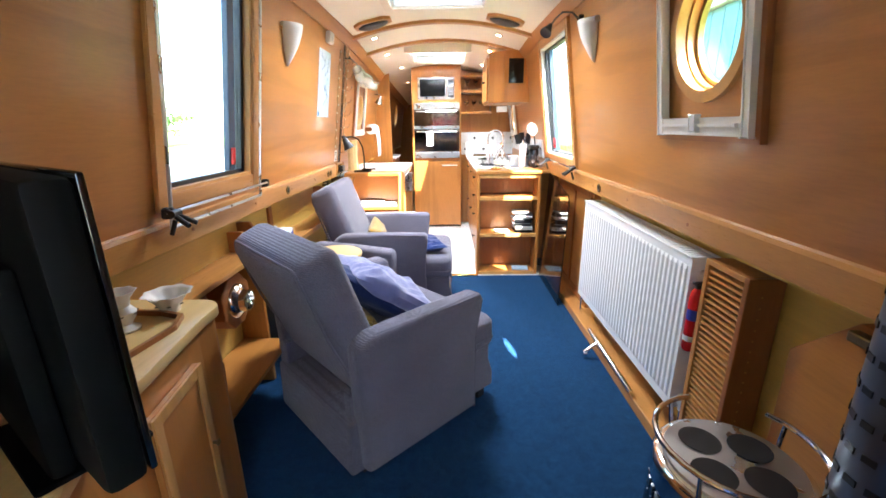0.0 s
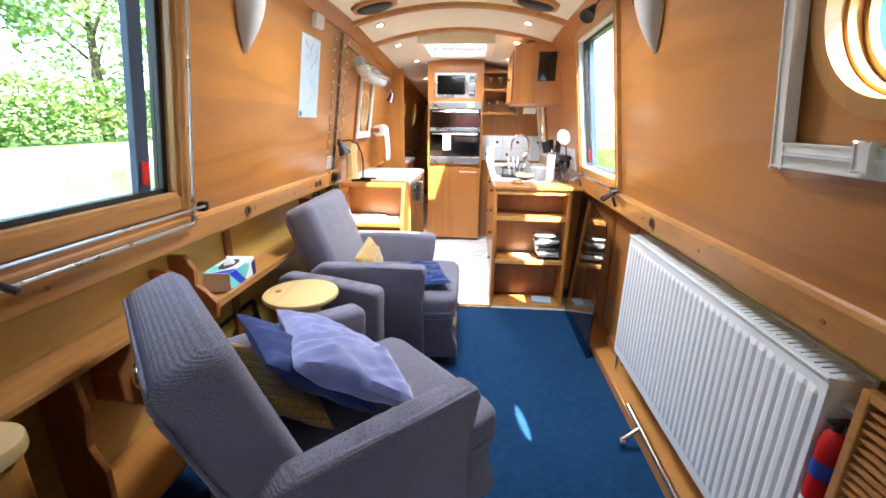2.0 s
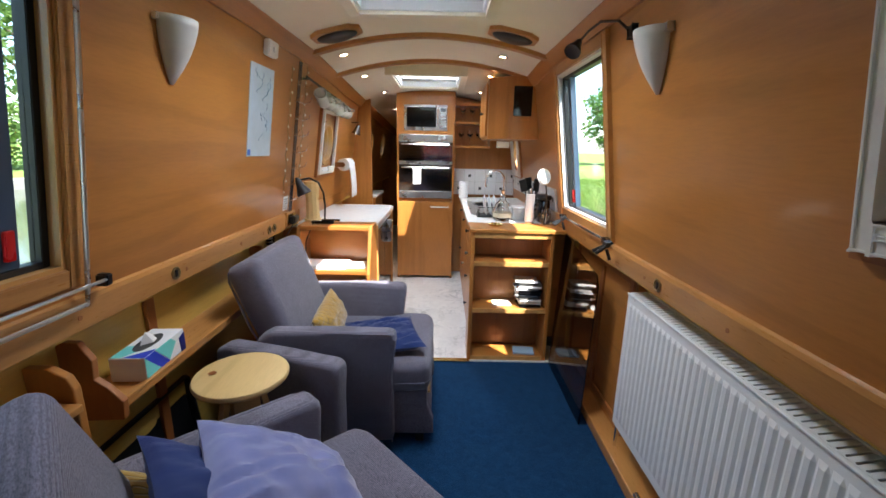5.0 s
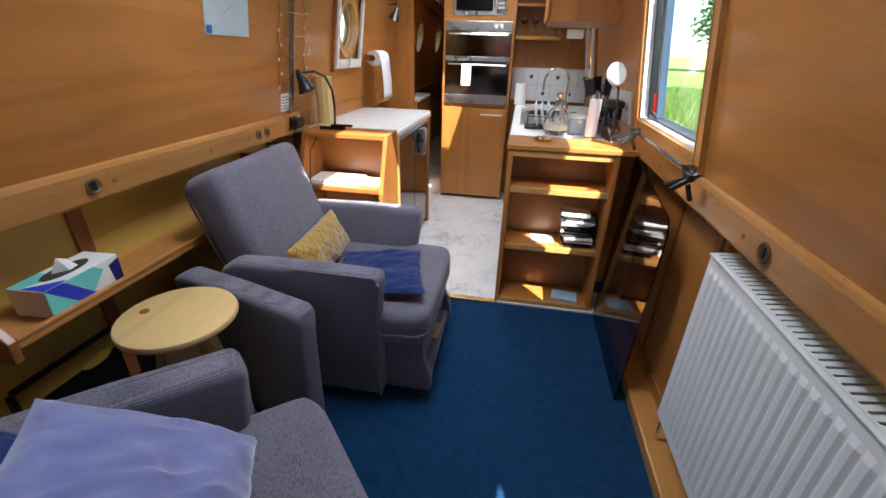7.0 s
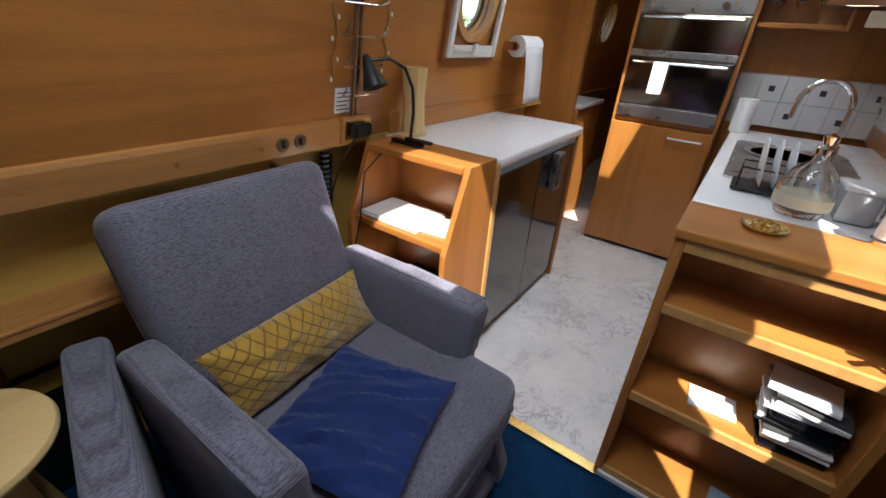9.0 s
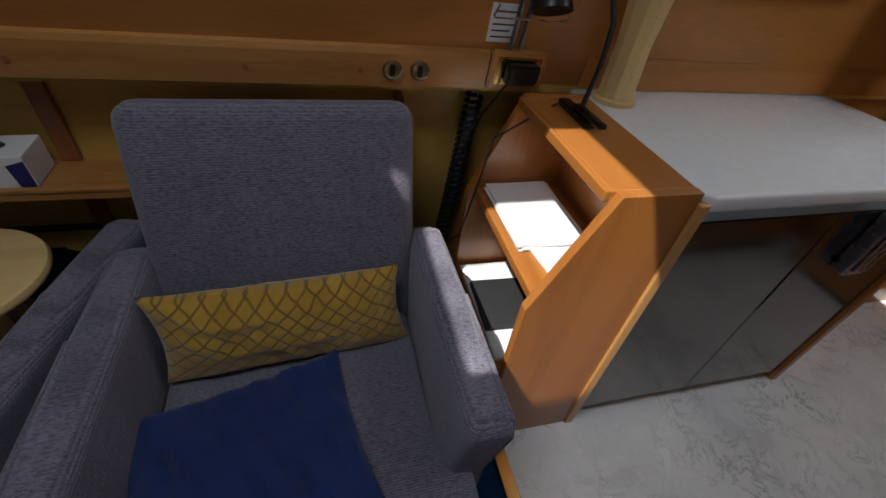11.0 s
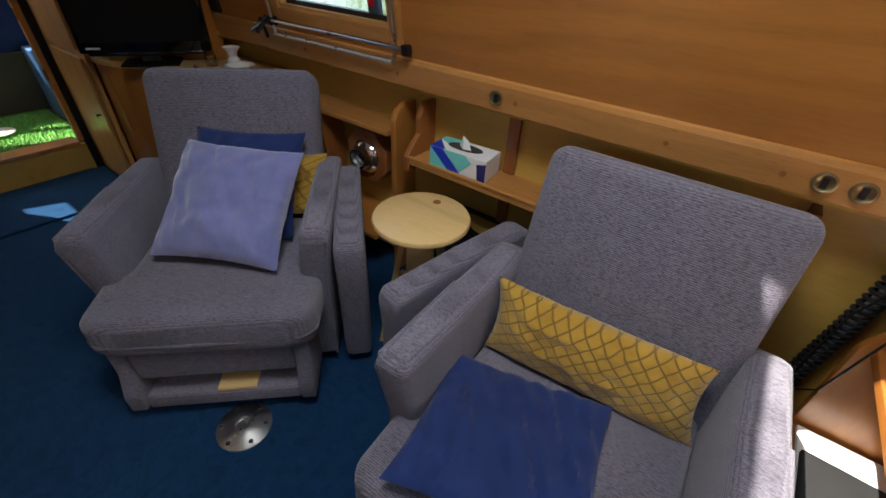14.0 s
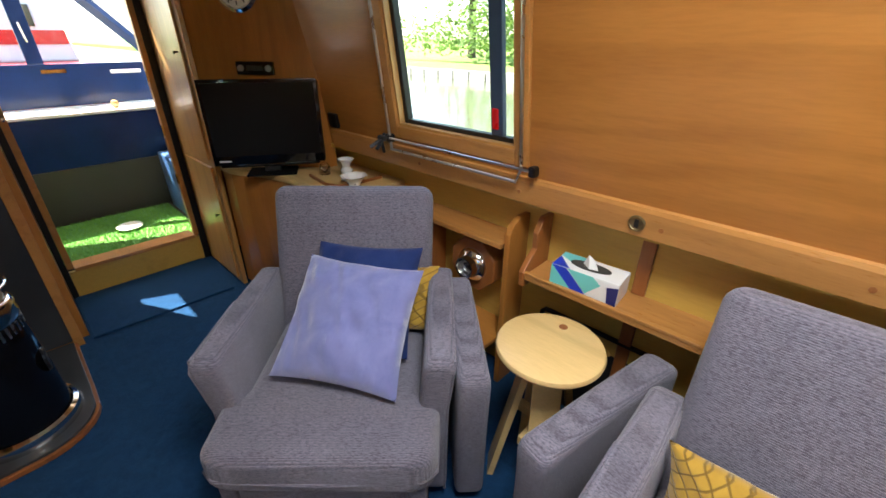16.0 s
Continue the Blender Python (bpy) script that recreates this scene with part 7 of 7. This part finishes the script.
# ---- outside ----
def leafy(name, centre, radius, count, size, material, seed, flat=1.0):
    """Crown or hedge: limbs' ends carry thousands of small leaves in clumps."""
    rnd = random.Random(seed)
    verts, faces = [], []
    clumps = []
    for _ in range(max(10, count // 60)):
        while True:
            p = Vector((rnd.uniform(-1, 1), rnd.uniform(-1, 1), rnd.uniform(-1, 1)))
            if 0.25 < p.length < 1:
                break
        clumps.append(p)
    for i in range(count):
        c = clumps[rnd.randrange(len(clumps))]
        p = c + Vector((rnd.gauss(0, 0.11), rnd.gauss(0, 0.11), rnd.gauss(0, 0.10)))
        p = Vector((p.x * radius[0], p.y * radius[1], p.z * radius[2])) + Vector(centre)
        d = Vector((rnd.uniform(-1, 1), rnd.uniform(-1, 1), rnd.uniform(-0.8, 0.4))).normalized()
        s = d.orthogonal().normalized()
        s.rotate(Matrix.Rotation(rnd.uniform(0, 6.28), 3, d))
        k = size * rnd.uniform(0.6, 1.4)
        n = len(verts)
        verts += [p - d * k, p + s * k * 0.45, p + d * k, p - s * k * 0.45]
        faces.append((n, n + 1, n + 2, n + 3))
    me = bpy.data.meshes.new(name)
    me.from_pydata([tuple(v) for v in verts], [], faces)
    me.materials.append(material)
    return new(name, me)


def leaf_mat(name, a, c):
    m, nt, b = mat(name, 0.6)
    g = nt.nodes.new("ShaderNodeNewGeometry")
    nt.links.new(ramp(nt, g.outputs["Random Per Island"], [(0.0, a), (1.0, c)]), b.inputs["Base Color"])
    thin, both = nt.nodes.new("ShaderNodeBsdfTranslucent"), nt.nodes.new("ShaderNodeMixShader")
    nt.links.new(b.inputs["Base Color"].links[0].from_socket, thin.inputs[0])
    both.inputs[0].default_value = 0.45
    nt.links.new(b.outputs[0], both.inputs[1])
    nt.links.new(thin.outputs[0], both.inputs[2])
    nt.links.new(both.outputs[0], nt.nodes["Material Output"].inputs[0])
    return m


leaves = leaf_mat("leaf green", (0.05, 0.12, 0.022), (0.15, 0.27, 0.06))
leaves_pale = leaf_mat("pale leaf green", (0.10, 0.18, 0.04), (0.22, 0.33, 0.09))
bark = paint("bark", (0.07, 0.05, 0.035), 0.9, 0.3, scale=20, bumpy=0.6)


def tree(x, y, z, h, r, mm, seed, count=5200, size=0.11):
    t = thing("tree", (x, y, z), "broad leafy green tree on the bank", "tree", "trees on the banks")
    rnd = random.Random(seed)
    own = tube([(x, y, z - 0.1), (x + 0.05, y, z + h * 0.25), (x + 0.12, y + 0.08, z + h * 0.5), (x + 0.1, y, z + h * 0.8)], 0.2, 10, taper=[0.24, 0.19, 0.13, 0.05])
    part("trunk", own, bark, t, smooth=True)
    for i in range(6):
        a = rnd.uniform(0, 6.28)
        z0 = z + h * rnd.uniform(0.25, 0.55)
        part("limb", tube([(x + 0.08, y, z0), (x + r * 0.35 * math.cos(a), y + r * 0.35 * math.sin(a), z0 + h * 0.14), (x + r * 0.7 * math.cos(a), y + r * 0.7 * math.sin(a), z0 + h * 0.22)], 0.05, 6, taper=[0.08, 0.05, 0.02]), bark, t, smooth=True)
    o = leafy("crown", (x, y, z + h * 0.62), (r, r, h * 0.42), count, size, mm, seed)
    o.parent = t
    o.matrix_parent_inverse = t.matrix_world.inverted()
    o["kind"] = "stuff"


def hedge(x, y0, y1, z, h, d, mm, seed, count, size, label):
    o = leafy("hedge", (x, (y0 + y1) / 2, z + h * 0.5), (d, (y1 - y0) / 2, h * 0.62), count, size, mm, seed)
    tagged(o, label, "hedge", "", "stuff")


grass_mat = grass_ground("meadow grass")
water_m, _wn, _wb = mat("canal water", 0.08, colour=(0.10, 0.11, 0.07))
_wv = noise_tex(_wn, coords(_wn, (1, 0.4, 1)), 5.0, 4.0)
bump(_wn, _wb, _wv, 0.25, 0.02)
GZ = 0.62
own = box(1.35, 300, -300, 300, GZ - 0.6, GZ)
structure("ground", own, grass_mat, "bright mown grass bank beside the boat")
structure("ground", box(-300, -11.0, -300, 300, -0.5, 0.38), grass_mat, "grass on the far bank")
own = box(-11.0, -1.071, -300, 300, -0.6, 0.15)
box(1.071, 1.35, -300, 300, -0.6, 0.15, bm=own)
box(-1.071, 1.071, -300, -1.06, -0.6, 0.15, bm=own)
box(-1.071, 1.071, 9.12, 300, -0.6, 0.15, bm=own)
structure("water", own, water_m, "still green brown canal water")
own = B()
for i in range(90):
    y = -30 + 0.7 * i
    box(-11.06, -10.85, y, y + 0.66, 0.0, 0.40 + 0.03 * random.random(), 0.02, own, 1)
structure("kerb", own, paint("pale coping stone", (0.36, 0.33, 0.28), 0.8, 0.2), "worn stone coping of the far bank")
own = box(-1.03, 1.03, -1.05, 9.1, -0.5, -0.045)
structure("hull", own, blue_paint, "hull bottom")
for s in (-1, 1):
    structure("hull_side", box(s * 1.052, s * 1.07, -1.05, 9.1, -0.5, 0.88), blue_paint, "painted hull side")
    structure("gunwale", box(s * 0.96, s * 1.07, 0.25, 9.1, 0.887, 0.90), blue_paint, "painted side deck")
own = B()
xs = [-0.82 + 1.64 * i / 16 for i in range(17)]
hy = sorted({0.25, 9.1, HATCH_1[2] - 0.02, HATCH_1[3] + 0.02, HATCH_2[2] - 0.02, HATCH_2[3] + 0.02})
for a, c in zip(xs, xs[1:]):
    for e, f in zip(hy, hy[1:]):
        mx, my = (a + c) / 2, (e + f) / 2
        if any(h[0] - 0.06 < mx < h[1] + 0.06 and h[2] - 0.03 < my < h[3] + 0.03 for h in (HATCH_1, HATCH_2)):
            continue
        own.faces.new([own.verts.new((x, y, 2.09 - 0.13 * (x / 0.74) ** 2)) for x, y in ((a, e), (c, e), (c, f), (a, f))])
bmesh.ops.remove_doubles(own, verts=own.verts, dist=1e-4)
structure("roof", own, blue_paint, "painted steel cabin roof")
# trees beyond the canal and on the near bank
for i, (x, y, h, r, mm) in enumerate(((-16, 1.0, 9.5, 3.6, leaves), (-15.5, 6.5, 8.5, 3.4, leaves_pale), (-17, -5.0, 10, 4.0, leaves), (-18, 12.5, 9, 4.0, leaves), (-16, 19, 10, 4.2, leaves_pale), (-19, -13, 10, 4.5, leaves_pale))):
    tree(x, y, 0.5, h, r, mm, 30 + i, 6500, 0.15)
hedge(-15.0, -14, 26, 0.4, 2.2, 1.0, leaves_pale, 61, 22000, 0.12, "overgrown hedge and scrub along the far bank")
for i, (x, y, h, r, mm) in enumerate(((10.2, 27.0, 4.4, 2.2, leaves), (17.5, 31, 6.0, 2.6, leaves_pale), (14, 26, 9, 4.0, leaves_pale), (20, 13, 9, 4.0, leaves), (16, 3, 8, 3.5, leaves), (18, -8, 8, 3.5, leaves_pale))):
    tree(x, y, GZ, h, r, mm, 50 + i, 5200, 0.13)
own = leafy("hedge", (23, 33, GZ + 1.3), (9.0, 1.2, 1.9), 12000, 0.13, leaves_pale, 71)
tagged(own, "shady hedge across the end of the meadow", "hedge", "", "stuff")
hedge(24, -20, 45, GZ, 3.0, 1.5, leaves, 66, 16000, 0.16, "dark hedge along the far side of the meadow")


def grass_blades():
    """Longer grass on the bank nearest the cabin windows."""
    rnd = random.Random(90)
    verts, faces = [], []
    for i in range(60000):
        x, y = 1.38 + 7.0 * rnd.random() ** 1.7, rnd.uniform(2.5, 13.0)
        a, h, l = rnd.uniform(0, 6.28), rnd.uniform(0.04, 0.13), rnd.uniform(0.0, 0.06)
        w = 0.004
        n = len(verts)
        verts += [(x - w * math.cos(a), y - w * math.sin(a), GZ), (x + w * math.cos(a), y + w * math.sin(a), GZ), (x - l * math.sin(a), y + l * math.cos(a), GZ + h)]
        faces.append((n, n + 1, n + 2))
    me = bpy.data.meshes.new("grass")
    me.from_pydata(verts, [], faces)
    me.materials.append(leaf_mat("grass blade", (0.09, 0.17, 0.025), (0.26, 0.36, 0.08)))
    tagged(new("grass", me), "long bright green grass on the bank", "grass", "", "stuff")


grass_blades()


def moored_boat():
    t = thing("moored_boat", (0.5, -9, 0.15), "white and red narrowboat moored ahead", "boat")
    part("hull", box(-1.2, 1.0, -16, -5.2, 0.0, 1.0, 0.05), red, t, "red painted hull")
    part("cabin", prism([(-1.0, 1.0), (0.8, 1.0), (0.65, 1.95), (-0.85, 1.95)], "y", -15, -6.4, 0.03), white, t, "white cabin")
    part("stripe", box(-0.93, 0.73, -6.395, -6.38, 1.25, 1.45), red, t, "red cabin stripe")
    for x in (-0.45, 0.25):
        part("window", box(x - 0.14, x + 0.14, -6.378, -6.36, 1.5, 1.8, 0.01), gloss_black, t)


moored_boat()


def teal_stand_in():
    """Low flat sided block on the bank, seen through the saloon porthole. Stands in for an unidentified teal shape."""
    t = thing("teal_block", (3.2, 4.7, GZ), "teal boarded block with white top edge, for an unidentified shape", "shed")
    teal = paint("flat teal paint", (0.12, 0.36, 0.38), 0.55, 0.12, scale=3.0)
    part("wall", box(2.66, 3.8, 3.6, 5.8, GZ, 2.30), teal, t)
    for i in range(11):
        part("board", box(2.63, 2.659, 3.605 + 0.2 * i, 3.795 + 0.2 * i, GZ, 2.30, 0.004), teal, t)
    part("roof", prism([(2.55, 2.30), (3.9, 2.43), (3.9, 2.52), (2.55, 2.39)], "y", 3.5, 5.9, 0.005), white, t, "white painted top edge")


teal_stand_in()
